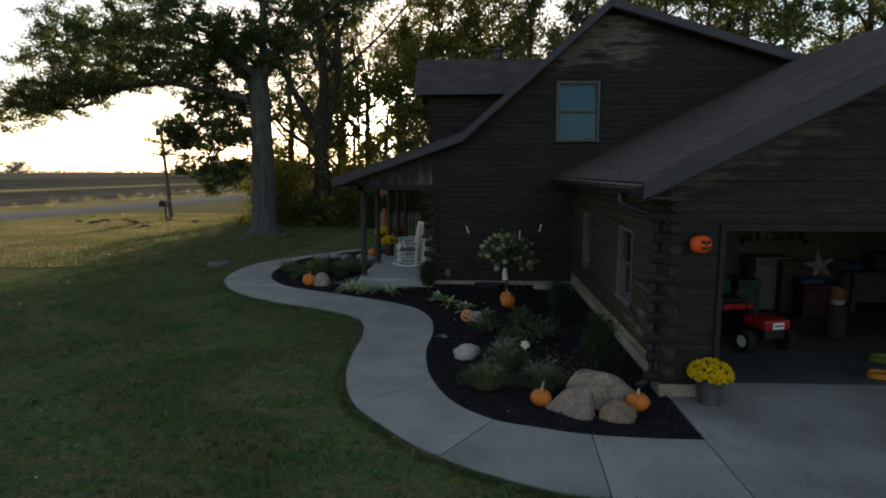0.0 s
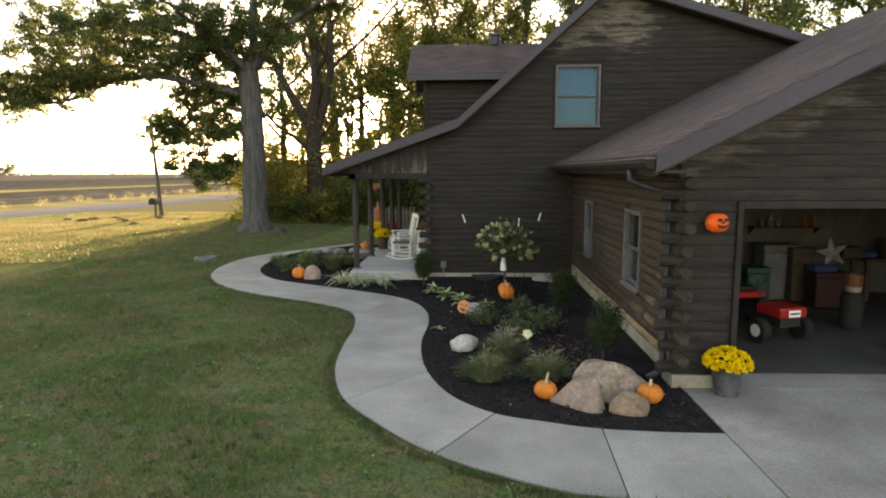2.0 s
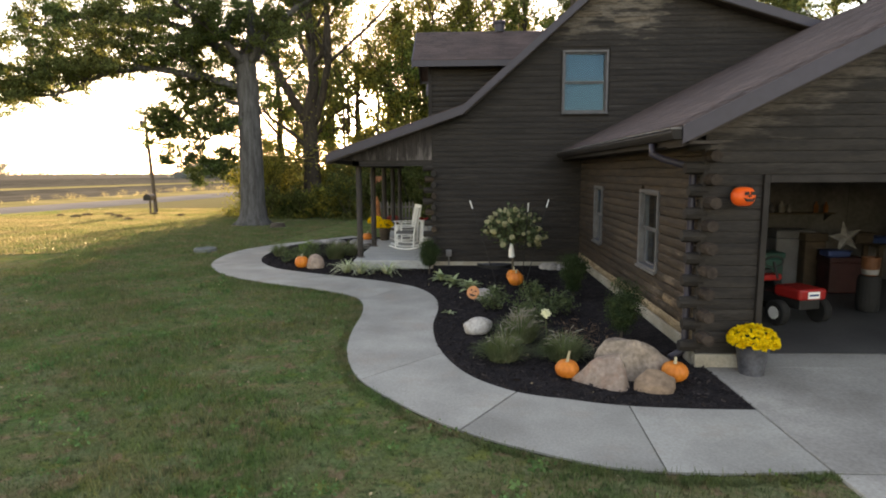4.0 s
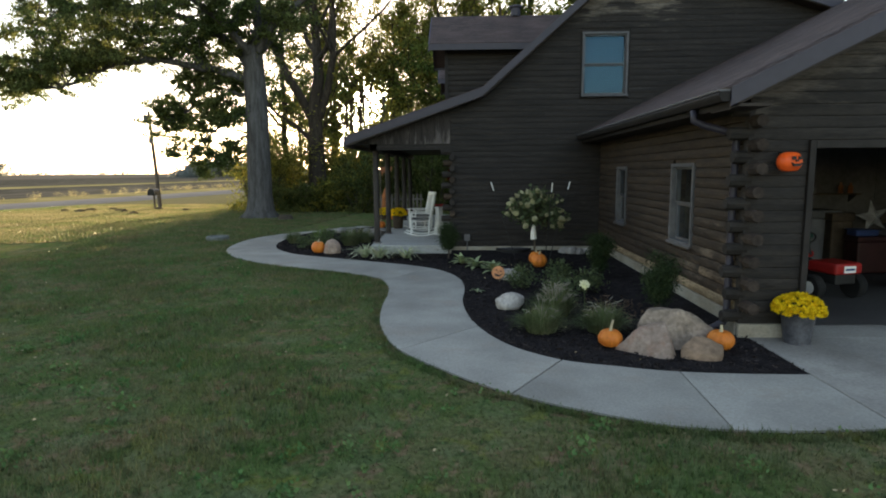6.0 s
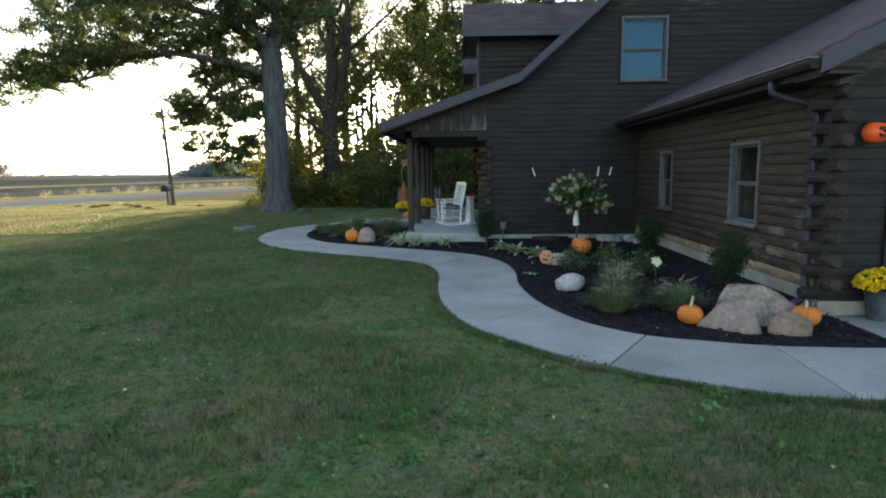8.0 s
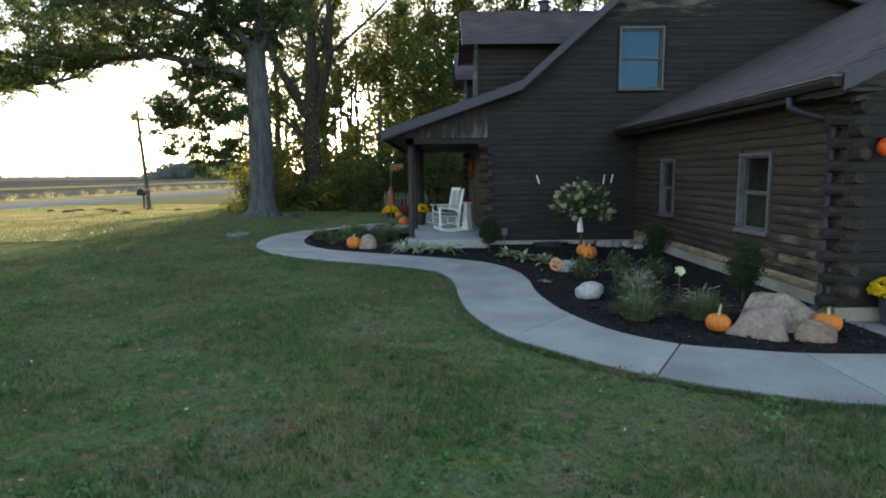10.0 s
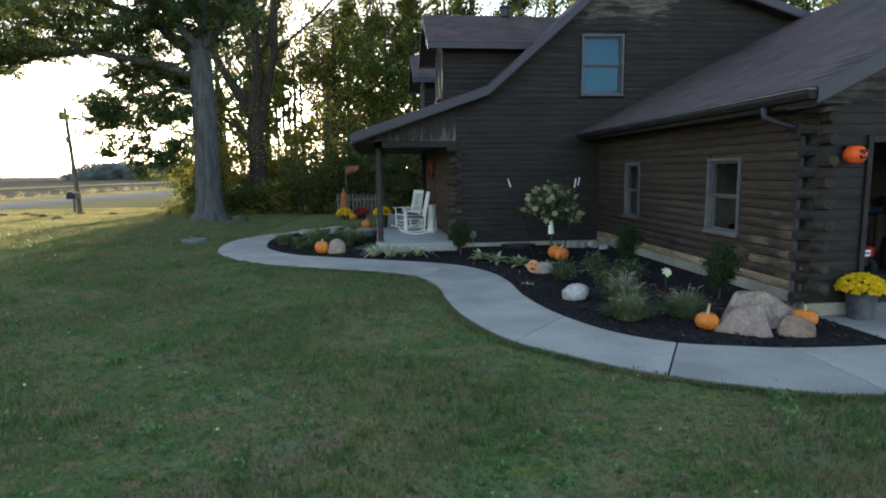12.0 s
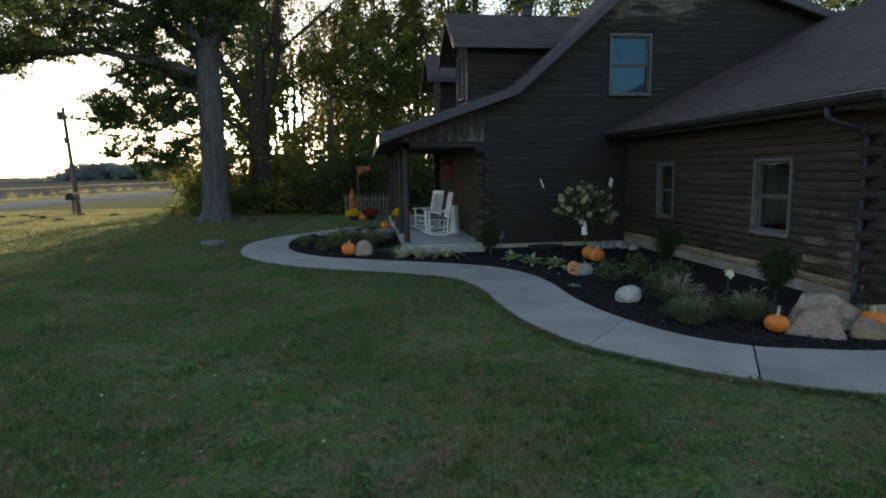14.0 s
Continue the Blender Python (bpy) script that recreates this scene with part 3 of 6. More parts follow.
wall_poly = [(WALL_X, 0.0), (HOUSE_EAST, 0.0), (HOUSE_EAST, roof_z(HOUSE_EAST) - 0.2), (PEAK[0], PEAK[1] - 0.2), (BEND[0], BEND[1] - 0.2), (WALL_X, roof_z(WALL_X) - 0.2)]
UPW = (2.745, 3.725, 3.69, 5.05)


def wall_with_hole(poly, hole, axis, a, b, name, mat):
    """A wall of given thickness with a rectangular opening through it: four pieces round the hole, in one mesh."""
    bm = prism(poly, axis, a, b)
    if hole:
        x0, x1, z0, z1 = hole
        for co, no in (((x0, 0, 0), (1, 0, 0)), ((x1, 0, 0), (1, 0, 0)), ((0, 0, z0), (0, 0, 1)), ((0, 0, z1), (0, 0, 1))):
            if axis == "x" and no[0]:
                co, no = (0, co[0], 0), (0, 1, 0)
            bmesh.ops.bisect_plane(bm, geom=bm.verts[:] + bm.edges[:] + bm.faces[:], plane_co=co, plane_no=no)
        k = 1 if axis == "x" else 0
        gone = []
        for f in bm.faces:
            c = f.calc_center_median()
            if x0 < c[k] < x1 and z0 < c.z < z1:
                gone.append(f)
        bmesh.ops.delete(bm, geom=gone, context="FACES")
        for h0, h1, k0, k1 in ((x0, x1, z0, z0), (x0, x1, z1, z1), (x0, x0, z0, z1), (x1, x1, z0, z1)):
            q = [(h0, a, k0), (h1, a, k1), (h1, b, k1), (h0, b, k0)]
            if axis == "x":
                q = [(y, x, z) for x, y, z in q]
            bm.faces.new([bm.verts.new(p) for p in q])
    return mesh_object(name, bm, mat)


w = wall_with_hole(wall_poly, UPW, "y", WALL_Y + 0.02, WALL_Y + 0.2, "wall_gable", M_LOG)
w.parent = house
part("foundation", B(WALL_X, 3.3, WALL_Y - 0.03, WALL_Y + 0.02, -0.1, Z0 - 0.01), M_FOUND, house, "pale concrete footing", bevel=0.01)


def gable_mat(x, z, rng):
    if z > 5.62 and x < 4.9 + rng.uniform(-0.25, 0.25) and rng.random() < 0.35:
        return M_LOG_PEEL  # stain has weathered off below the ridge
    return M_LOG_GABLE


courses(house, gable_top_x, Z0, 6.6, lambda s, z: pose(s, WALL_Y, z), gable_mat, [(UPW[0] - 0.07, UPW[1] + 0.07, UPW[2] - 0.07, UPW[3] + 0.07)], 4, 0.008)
# the porch wall, back and east walls
part("wall_porch", B(WALL_X, WALL_X + 0.18, WALL_Y + 0.2, 24.9, 0, 3.3), M_LOG_BROWN, house)
part("wall_recess", B(WALL_X + 0.18, 2.0, 24.72, 24.9, 0, 3.3), M_LOG_BROWN, house)
part("wall_recess", B(1.82, 2.0, 24.9, HOUSE_BACK - 0.2, 0, 4.0), M_LOG_BROWN, house)
part("wall_back", prism(wall_poly, "y", HOUSE_BACK - 0.2, HOUSE_BACK), M_LOG, house)
part("wall_east", B(HOUSE_EAST - 0.2, HOUSE_EAST, WALL_Y + 0.2, HOUSE_BACK - 0.2, 0, 4.8), M_LOG, house)
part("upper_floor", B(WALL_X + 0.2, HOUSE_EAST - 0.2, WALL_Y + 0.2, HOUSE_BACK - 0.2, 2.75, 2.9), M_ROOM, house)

RAKE0, RAKE1 = 16.25, 27.35
for name, a, b in (("porch_roof", TIP, BEND), ("west_roof", BEND, PEAK), ("east_roof", PEAK, EAST)):
    k = 0.12
    part(name, prism([a, b, (b[0], b[1] - k), (a[0], a[1] - k)], "y", RAKE0 + 0.03, RAKE1), M_SHINGLE, house)
    part("rake_board", prism([(a[0], a[1] - 0.015), (b[0], b[1] - 0.015), (b[0], b[1] - 0.215), (a[0], a[1] - 0.20)], "y", RAKE0, RAKE0 + 0.028), M_FASCIA, house, "brown painted rake board")
    part("soffit", prism([(a[0] + 0.02, a[1] - 0.2), (b[0], b[1] - 0.2), (b[0], b[1] - 0.23), (a[0] + 0.02, a[1] - 0.23)], "y", RAKE0 + 0.03, WALL_Y - 0.04), M_SOFFIT, house)
part("eave_board", B(TIP[0] - 0.025, TIP[0], RAKE0, RAKE1, TIP[1] - 0.24, TIP[1] - 0.01), M_FASCIA, house)

# garage
GX, GY, G_EAVE, G_SLOPE, G_RIDGE_X = 3.21, 9.40, (2.74, 2.80), 0.497, 8.45
G_RIDGE = (G_RIDGE_X, G_EAVE[1] + G_SLOPE * (G_RIDGE_X - G_EAVE[0]))
G_EAST_X = 2 * G_RIDGE_X - GX
DOOR = (3.92, 8.8, -0.01, 2.18)
garage = thing("garage", label="attached log-sided garage with its door open", category="garage", kind="structure")
g_poly = [(GX, 0), (G_EAST_X, 0), (G_EAST_X, 2.75), (G_RIDGE_X, G_RIDGE[1] - 0.22), (GX, 2.75)]
w = wall_with_hole(g_poly, DOOR, "y", GY + 0.02, GY + 0.18, "wall_front", M_LOG)
w.parent = garage
W1, W2 = (10.92, 11.74, 0.89, 2.01), (14.31, 14.96, 0.90, 1.99)


def side_wall():
    bm = bmesh.new()
    ys = [GY + 0.18, W1[0], W1[1], W2[0], W2[1], WALL_Y]
    zs = [0.0, W1[2], W1[3], 2.75]
    for i in range(5):
        for k in range(3):
            if k == 1 and i in (1, 3):
                continue
            box(bm, GX + 0.02, GX + 0.18, ys[i], ys[i + 1], zs[k], zs[k + 1])
    return bm


part("wall_side", side_wall(), M_LOG_BROWN, garage)
part("foundation", B(GX - 0.03, GX + 0.02, GY + 0.05, WALL_Y - 0.03, -0.1, 0.26), M_FOUND, garage, "pale concrete footing", bevel=0.01)
part("foundation", B(GX - 0.03, DOOR[0], GY - 0.03, GY + 0.02, -0.1, 0.16), M_FOUND, garage, "pale concrete footing", bevel=0.01)
part("wall_east", B(G_EAST_X - 0.18, G_EAST_X, GY + 0.18, WALL_Y, 0, 2.75), M_LOG, garage)
part("wall_inner", B(GX + 0.18, G_EAST_X - 0.18, 15.2, 15.35, 0, 2.7), M_GARAGE_WALL, garage)
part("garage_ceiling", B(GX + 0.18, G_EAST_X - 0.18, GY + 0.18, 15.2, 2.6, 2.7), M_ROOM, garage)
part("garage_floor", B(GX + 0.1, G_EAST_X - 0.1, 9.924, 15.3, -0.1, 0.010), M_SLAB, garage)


def side_mat(s, z, rng):
    if z < 0.41:
        return M_LOG_PALE
    near = max(0.0, 1 - (-s - GY) / 3.6)  # splash wear towards the open corner
    if z < 0.41 + 0.4 * near and rng.random() < 0.85:
        return M_LOG_TAN
    return M_LOG_SIDE


courses(garage, lambda z: (-WALL_Y + 0.02, -GY), 0.26, 2.72, lambda s, z: Matrix.Translation((GX, -s, z)) @ pose(0, 0, 0, 0, 0, -90), side_mat, [(-b - 0.03, -a + 0.03, c - 0.04, d + 0.04) for a, b, c, d in (W1, W2)], 7)


def front_span(z):
    zt = z + 0.2
    return (GX if zt < 2.95 else G_EAVE[0] + (zt - G_EAVE[1]) / G_SLOPE, 9.2)


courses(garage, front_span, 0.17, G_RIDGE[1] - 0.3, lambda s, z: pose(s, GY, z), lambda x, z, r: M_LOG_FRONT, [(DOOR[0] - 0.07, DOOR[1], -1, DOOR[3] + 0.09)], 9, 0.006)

G0, G1 = 8.87, WALL_Y - 0.05
for name, a, b in (("west_roof", G_EAVE, G_RIDGE), ("east_roof", G_RIDGE, (2 * G_RIDGE_X - G_EAVE[0], G_EAVE[1]))):
    part(name, prism([a, b, (b[0], b[1] - 0.1), (a[0], a[1] - 0.1)], "y", G0 + 0.03, G1), M_SHINGLE, garage)
    part("rake_board", prism([(a[0], a[1] - 0.01), (b[0], b[1] - 0.01), (b[0], b[1] - 0.20), (a[0], a[1] - 0.20)], "y", G0, G0 + 0.028), M_FASCIA, garage, "brown painted rake board")
part("soffit", B(G_EAVE[0] + 0.03, GX - 0.04, G0 + 0.03, G1, G_EAVE[1] - 0.2, G_EAVE[1] - 0.17), M_SOFFIT, garage)
part("soffit", prism([(a[0], a[1] - 0.2) for a in (G_EAVE, G_RIDGE)] + [(a[0], a[1] - 0.23) for a in (G_RIDGE, G_EAVE)], "y", G0 + 0.03, GY - 0.04), M_SOFFIT, garage)


# ---- trees ----
def grow(bm, rng, start, d, length, r, depth, tips, bend=0.25, up=0.15, split=(2, 3)):
    """A limb that wanders, thins and forks; its ends are gathered in tips."""
    pts, rad = [Vector(start)], [r]
    d = Vector(d).normalized()
    steps = 5
    for i in range(steps):
        d = (d + Vector((rng.uniform(-bend, bend), rng.uniform(-bend, bend), rng.uniform(-bend, bend) + up * 0.3))).normalized()
        pts.append(pts[-1] + d * length / steps)
        rad.append(r * (1 - 0.5 * (i + 1) / steps))
    tube(bm, pts, rad, 7 if r < 0.12 else 10, caps=False)
    if depth <= 1:
        tips.append((pts[-1], length))
        tips.append((pts[3], length * 0.8))
    if depth > 0:
        for i in range(rng.randint(*split)):
            a = pts[rng.choice((2, 3, 4, 5))] if i else pts[-1]
            k = (d + Vector((rng.uniform(-1, 1), rng.uniform(-1, 1), rng.uniform(-0.35, 0.7)))).normalized()
            grow(bm, rng, a, k, length * rng.uniform(0.55, 0.8), rad[-1] * rng.uniform(0.6, 0.85), depth - 1, tips, bend, up, split)


def tree(name, x, y, height, r, seed, label, bark, leaf, n_leaves, leaf_size, limbs=7, first=0.35, spread=1.0, lean=(0, 0), group="", depth=2, extra=(), fork=0.75):
    rng = random.Random(seed)
    z = ground_z(x, y)
    t = thing(name, x, y, z, 0, label, "tree", group)
    bm, tips = bmesh.new(), []
    top = height * fork
    pts = [(0, 0, -0.15), (0, 0, 0.15), (0, 0, 0.6), (0, 0, 1.4)]
    rad = [r * 1.9, r * 1.45, r * 1.1, r]
    for k in range(1, 7):
        h = 1.4 + (top - 1.4) * k / 6
        pts.append((lean[0] * h / top + rng.uniform(-0.3, 0.3) * r, lean[1] * h / top + rng.uniform(-0.3, 0.3) * r, h))
        rad.append(r * (1 - 0.62 * k / 6))
    tube(bm, pts, rad, 14, caps=False)
    for i in range(limbs):
        f = first + (1 - first) * (i + 0.5) / limbs
        h = f * top
        a = i * 2.4 + rng.uniform(-0.5, 0.5)
        p = Vector((lean[0] * f, lean[1] * f, h))
        rise = rng.uniform(0.1, 0.5) + 0.6 * f
        grow(bm, rng, p, (math.cos(a), math.sin(a), rise), height * 0.27 * spread * rng.uniform(0.8, 1.2) * (1.1 - 0.45 * f), r * 0.42 * (1.1 - 0.5 * f), depth, tips)
    grow(bm, rng, pts[-1], (0, 0, 1), height * (1 - fork), rad[-1], depth, tips, up=0.4)
    for start, d, length, rr in extra:
        grow(bm, rng, start, d, length, rr, 2, tips, bend=0.16, up=-0.05)
    part("trunk", bm, bark, t, smooth=True)
    # gap lines lead to the low sun; the cleared disc imitates its glare
    leaves("crown", [p for p, _ in tips], [max(0.7, l * 0.55) for _, l in tips], n_leaves, leaf_size, leaf, t, seed, gap=[((a - x, 38.5 - y, b - z), (a - 3.75 - x, 60 - y, b + 2.07 - z), wide, 0.02) for a, b, wide in ((-5.6, 6.15, 1.6), (-7.0, 5.15, 1.15))], twigs=6)
    return t


def oak():
    """The great oak: a clean trunk, long low limbs and leaf clumps on twigs."""
    rng = random.Random(5)
    x, y = -10.07, 31.3
    t = thing("oak_tree", x, y, ground_z(x, y), 0, "large oak with a smooth grey trunk and long low limb", "tree")
    bm = bmesh.new()
    tube(bm, [(0, 0, -0.2), (0, 0, 0.1), (0.02, 0, 0.45), (0.03, 0, 1.1), (0.05, 0, 3.0), (0.06, 0, 5.2), (0.02, 0, 7.0), (0.0, 0, 8.2)], [1.0, 0.82, 0.67, 0.59, 0.55, 0.52, 0.50, 0.43], 18, caps=False)
    # buttress roots
    for k in range(6):
        a = k * 1.05 + 0.3
        tube(bm, [(0.35 * math.cos(a), 0.35 * math.sin(a), 0.7), (0.62 * math.cos(a), 0.62 * math.sin(a), 0.16), (1.1 * math.cos(a), 1.1 * math.sin(a), -0.12)], [0.2, 0.2, 0.08], 8)
    limbs = [
        ([(0, 0, 6.5), (-1.3, -0.2, 7.0), (-3.9, -0.5, 7.5), (-6.3, -0.6, 7.4), (-7.9, -0.6, 6.7), (-9.6, -0.6, 6.3), (-11.2, -0.5, 6.3)], 0.19, 125, (-0.3, 2.9), 1.3),
        ([(-9.6, -0.6, 6.3), (-11.5, -0.5, 6.5), (-13.2, -0.4, 6.2)], 0.05, 26, (-1.1, 1.3), 0.9),
        ([(0, 0, 7.2), (-2.0, 0.6, 9.0), (-5.0, 0.8, 10.2), (-8.5, 1.0, 10.4), (-11.5, 1.0, 9.6)], 0.24, 110, (-1.6, 2.0), 1.6),
        ([(0, 0, 7.8), (0.3, 0.2, 10.5), (0.0, 0.2, 15.5)], 0.30, 46, (-1.0, 2.0), 2.4),
        ([(0, 0, 7.5), (1.4, -0.5, 9.2), (3.6, -0.8, 10.6), (5.5, -1.0, 11.6)], 0.22, 34, (-0.8, 1.8), 1.4),
        ([(0, 0, 7.6), (-0.8, -2.0, 9.0), (-1.6, -4.6, 9.8)], 0.20, 34, (-0.9, 1.8), 1.6),
        ([(0, 0, 7.6), (0.6, 2.2, 9.2), (0.8, 5.0, 10.2)], 0.20, 26, (-0.8, 1.8), 1.6),
        ([(0, 0, 5.9), (-1.6, 0.6, 6.1), (-3.3, 1.0, 5.6), (-4.4, 1.2, 5.0), (-5.1, 1.2, 4.4)], 0.10, 44, (-0.8, 1.0), 1.0),
        ([(0, 0, 5.0), (-1.4, 0.6, 4.9), (-2.9, 1.0, 4.0), (-4.2, 1.2, 2.9)], 0.09, 24, (-0.6, 0.9), 1.0),
        ([(0, 0.2, 4.2), (-1.3, 1.2, 3.9), (-2.4, 1.8, 3.1), (-3.2, 2.0, 2.6), (-3.7, 2.0, 2.3)], 0.07, 15, (-0.6, 0.6), 0.6),
        ([(0, 0.2, 6.4), (-2.4, 1.0, 7.0), (-4.8, 1.6, 6.4)], 0.10, 26, (-0.7, 0.9), 1.1),
    ]
    cs = []
    for pts, r, n, (d0, d1), wide in limbs:
        line = smooth_line(pts, 5)
        m = len(line)
        line = [p + Vector((rng.uniform(-0.1, 0.1), rng.uniform(-0.1, 0.1), rng.uniform(-0.08, 0.08))) * (1 if i else 0) for i, p in enumerate(line)]
        tube(bm, line, [r * (1 - 0.8 * i / (m - 1)) for i in range(m)], 9, caps=False)
        for k in range(n):
            i = min(m - 1, int(m * (0.22 + 0.78 * rng.random())))
            p = line[i]
            q = p + Vector((rng.uniform(-wide, wide), rng.uniform(-wide, wide), rng.uniform(d0, d1)))
            mid = p.lerp(q, 0.5) + Vector((rng.uniform(-0.2, 0.2), rng.uniform(-0.2, 0.2), 0.12))
            tube(bm, [p, mid, q], [0.035, 0.022, 0.01], 5, caps=False)
            cs.append(q)
            cs.append(mid)
    part("trunk", bm, M_BARK, t, smooth=True)
    part("knot", T([(-0.08 + 0.12 * math.cos(a), -0.503 + 0.03 * math.cos(a), 5.31 + 0.17 * math.sin(a)) for a in [k * math.pi / 8 for k in range(17)]], 0.035, 6), M_BARK, t, "ringed scar of a lost limb", smooth=True)
    leaves("crown", cs, [0.80 if i % 2 == 0 else 0.55 for i in range(len(cs))], 190000, 0.126, M_OAK, t, 5, twigs=7, flat=0.5)


oak()
tree("woodland_tree", -9.7, 41.6, 22, 0.60, 8, "tall forked woodland tree against the low sun", M_BARK_DARK, M_LEAF, 13500, 0.19, limbs=4, first=0.75, spread=0.9, lean=(0.2, 0), group="woodland trees", fork=0.55, extra=(((0.1, 0, 5.4), (-0.42, 0.1, 1), 10, 0.32), ((0.25, 0, 6.0), (0.4, -0.1, 1), 10, 0.27), ((-0.1, 0, 4.4), (-1, 0.2, 0.75), 4.5, 0.17)))
SPOTS = [(-12.5, 44, 17, 0.27), (-2.6, 49, 17, 0.26), (-1.4, 41.5, 15, 0.2), (0.6, 45.0, 18, 0.25), (2.2, 40.0, 16, 0.2), (4.4, 43.0, 18, 0.26), (7.0, 40.0, 18, 0.25), (9.8, 43, 18, 0.26), (12.5, 40.5, 18, 0.28), (16, 43, 19, 0.3), (20, 41, 18, 0.3), (25, 44, 19, 0.3), (-10.8, 46, 14, 0.18), (-4.4, 53, 17, 0.24), (-10.5, 50, 14, 0.2), (-2.4, 44.5, 14, 0.18), (-11.5, 56, 15, 0.25), (2.0, 56, 19, 0.28), (12, 55, 20, 0.3)]
for i, (x, y, h, r) in enumerate(SPOTS):
    tree("woodland_tree", x, y, h, r, 40 + i, "slender woodland tree with thinning autumn leaves", M_BARK_DARK, M_OAK if x > 3 else M_LEAF, 12500 if x > 3 else 9500, 0.22 if -5 < x < 5 else 0.19, limbs=9, first=0.2, spread=1.02, group="woodland trees", depth=1)
for i, (x, y, h, r) in enumerate(((15, 35, 17, 0.25), (20, 33, 17, 0.28), (25, 34, 18, 0.28), (30, 36, 18, 0.3))):
    tree("woodland_tree", x, y, h, r, 120 + i, "leafy green woodland tree behind the house", M_BARK_DARK, M_OAK, 17000, 0.2, limbs=10, first=0.15, spread=0.95, group="woodland trees", depth=1)
for i, (x, y, h, r) in enumerate(((-5.0, 45.5, 15, 0.16), (-5.6, 51, 15, 0.18), (-12.2, 52, 15, 0.2), (-6.4, 59, 16, 0.2), (-7.6, 48, 15, 0.15), (-8.8, 53.5, 16, 0.2), (-10.2, 57, 16, 0.2), (-7.2, 63, 17, 0.22), (-11.5, 61, 15, 0.2), (-3.6, 57, 17, 0.2))):
    tree("woodland_tree", x, y, h, r, 80 + i, "slender woodland tree with sparse yellowing leaves", M_BARK_DARK, M_LEAF, 4800, 0.18, limbs=10, first=0.2, spread=1.4, group="woodland trees", depth=1)
for i, (x, y, h) in enumerate(((-17.5, 66, 13), (-14.5, 70, 15), (-11.2, 68, 15), (-2.4, 63, 19), (3.4, 64, 20))):
    tree("woodland_tree", x, y, h, 0.25, 140 + i, "tall thinning tree deep in the woodland", M_BARK_DARK, M_LEAF, 4500, 0.27, limbs=11, first=0.12, spread=1.0, group="woodland trees", depth=1)
t = thing("dead_snag", -5.27, 41.38, ground_z(-5.27, 41.38), 0, "pale broken dead trunk at the wood's edge", "dead tree")
part("trunk", T([(0, 0, -0.1), (0.05, 0, 2.5), (0.0, 0, 4.8), (0.12, 0, 7.3)], [0.2, 0.17, 0.14, 0.09], 10), M_BARK, t, smooth=True)


def shrub(x, y, h, w, seed, n=5200, size=0.14, mat=None, label="dense dark understorey shrub at the wood's edge"):
    rng = random.Random(seed)
    t = thing("shrub", x, y, ground_z(x, y), 0, label, "shrub", "understorey shrubs")
    bm, tips = bmesh.new(), []
    for k in range(6):
        a = k * 1.05 + rng.uniform(-0.3, 0.3)
        grow(bm, rng, (0.15 * math.cos(a), 0.15 * math.sin(a), -0.05), (math.cos(a) * 0.6 * w / h, math.sin(a) * 0.6 * w / h, 1), h * 0.6, 0.03, 1, tips, up=0.2)
    part("woody_stem", bm, M_BARK_DARK, t)
    cs = [p for p, _ in tips] + [Vector((rng.uniform(-w, w) * 0.5, rng.uniform(-w, w) * 0.4, h * rng.uniform(0.0, 0.65))) for _ in range(22)]
    cs += [Vector((rng.uniform(-w, w) * 0.7, rng.uniform(-w, w) * 0.4, rng.uniform(0.05, 0.5))) for _ in range(14)]
    sp = [h * rng.uniform(0.14, 0.3) for _ in cs]
    leaves("foliage", cs, sp, n, size, mat or M_SHRUB, t, seed, twigs=6)
    return t


# yellower copy of the understorey leaf, with low sun glow in its colour
M_SHRUB_LIT = material("sunlit_shrub_leaf", (0.17, 0.19, 0.04), (0.31, 0.27, 0.05), 0.65, scale=0.3, bump=0, translucent=0.6, island=True, per_object=0.5)
rng = random.Random(11)
for i in range(33):
    x = -13.3 + i * 0.93
    tall = rng.random() < 0.35 and not -12.5 < x < -6.5
    shrub(x + rng.uniform(-0.4, 0.4), 35.0 + rng.uniform(0, 6.0) + max(0, -x - 9) * 0.7, rng.uniform(3.4, 5.0) if tall else rng.uniform(1.4, 2.6), rng.uniform(1.6, 3.0), 100 + i, 3600 if tall else 2700, 0.15)
for i, (x, y, h) in enumerate(((-12.2, 40.0, 4.2), (-7.4, 42.5, 3.6), (-6.3, 42.5, 4.0), (-4.4, 40.6, 6.6), (-8.6, 43.5, 4.8), (-12.9, 41.5, 5.0), (-2.8, 41.0, 7.5), (-0.4, 40.5, 7.0), (-3.8, 44.5, 8.0), (-6.9, 44.5, 5.3), (-5.6, 44.2, 5.5), (-8.4, 46.0, 5.6), (-8.0, 37.6, 2.0), (-6.6, 37.8, 2.8), (-11.8, 41.0, 6.2), (-11.0, 43.2, 6.8), (-13.2, 39.2, 4.4), (-12.6, 44.0, 6.6), (-9.4, 43.0, 3.4))):
    shrub(x, y, h, 2.4, 300 + i, 3300, 0.15, M_SHRUB_LIT, "sapling thicket coloured yellow-green as if sunlit, at the wood's edge")
for i, (x, y, h) in enumerate(((-3.5, 38.2, 4.9), (-3.0, 39.6, 5.2), (-2.3, 37.2, 4.4), (-1.2, 38.4, 5.4), (-0.1, 37.4, 5.0), (1.0, 39.0, 5.6))):
    shrub(x, y, h, 2.4, 330 + i, 6500)
for i in range(10):
    shrub(-16.0 + i * 2.6 + rng.uniform(-0.4, 0.4), 48 + rng.uniform(-1, 3), rng.uniform(2.5, 4.2), 3.0, 200 + i, 2200, 0.24)


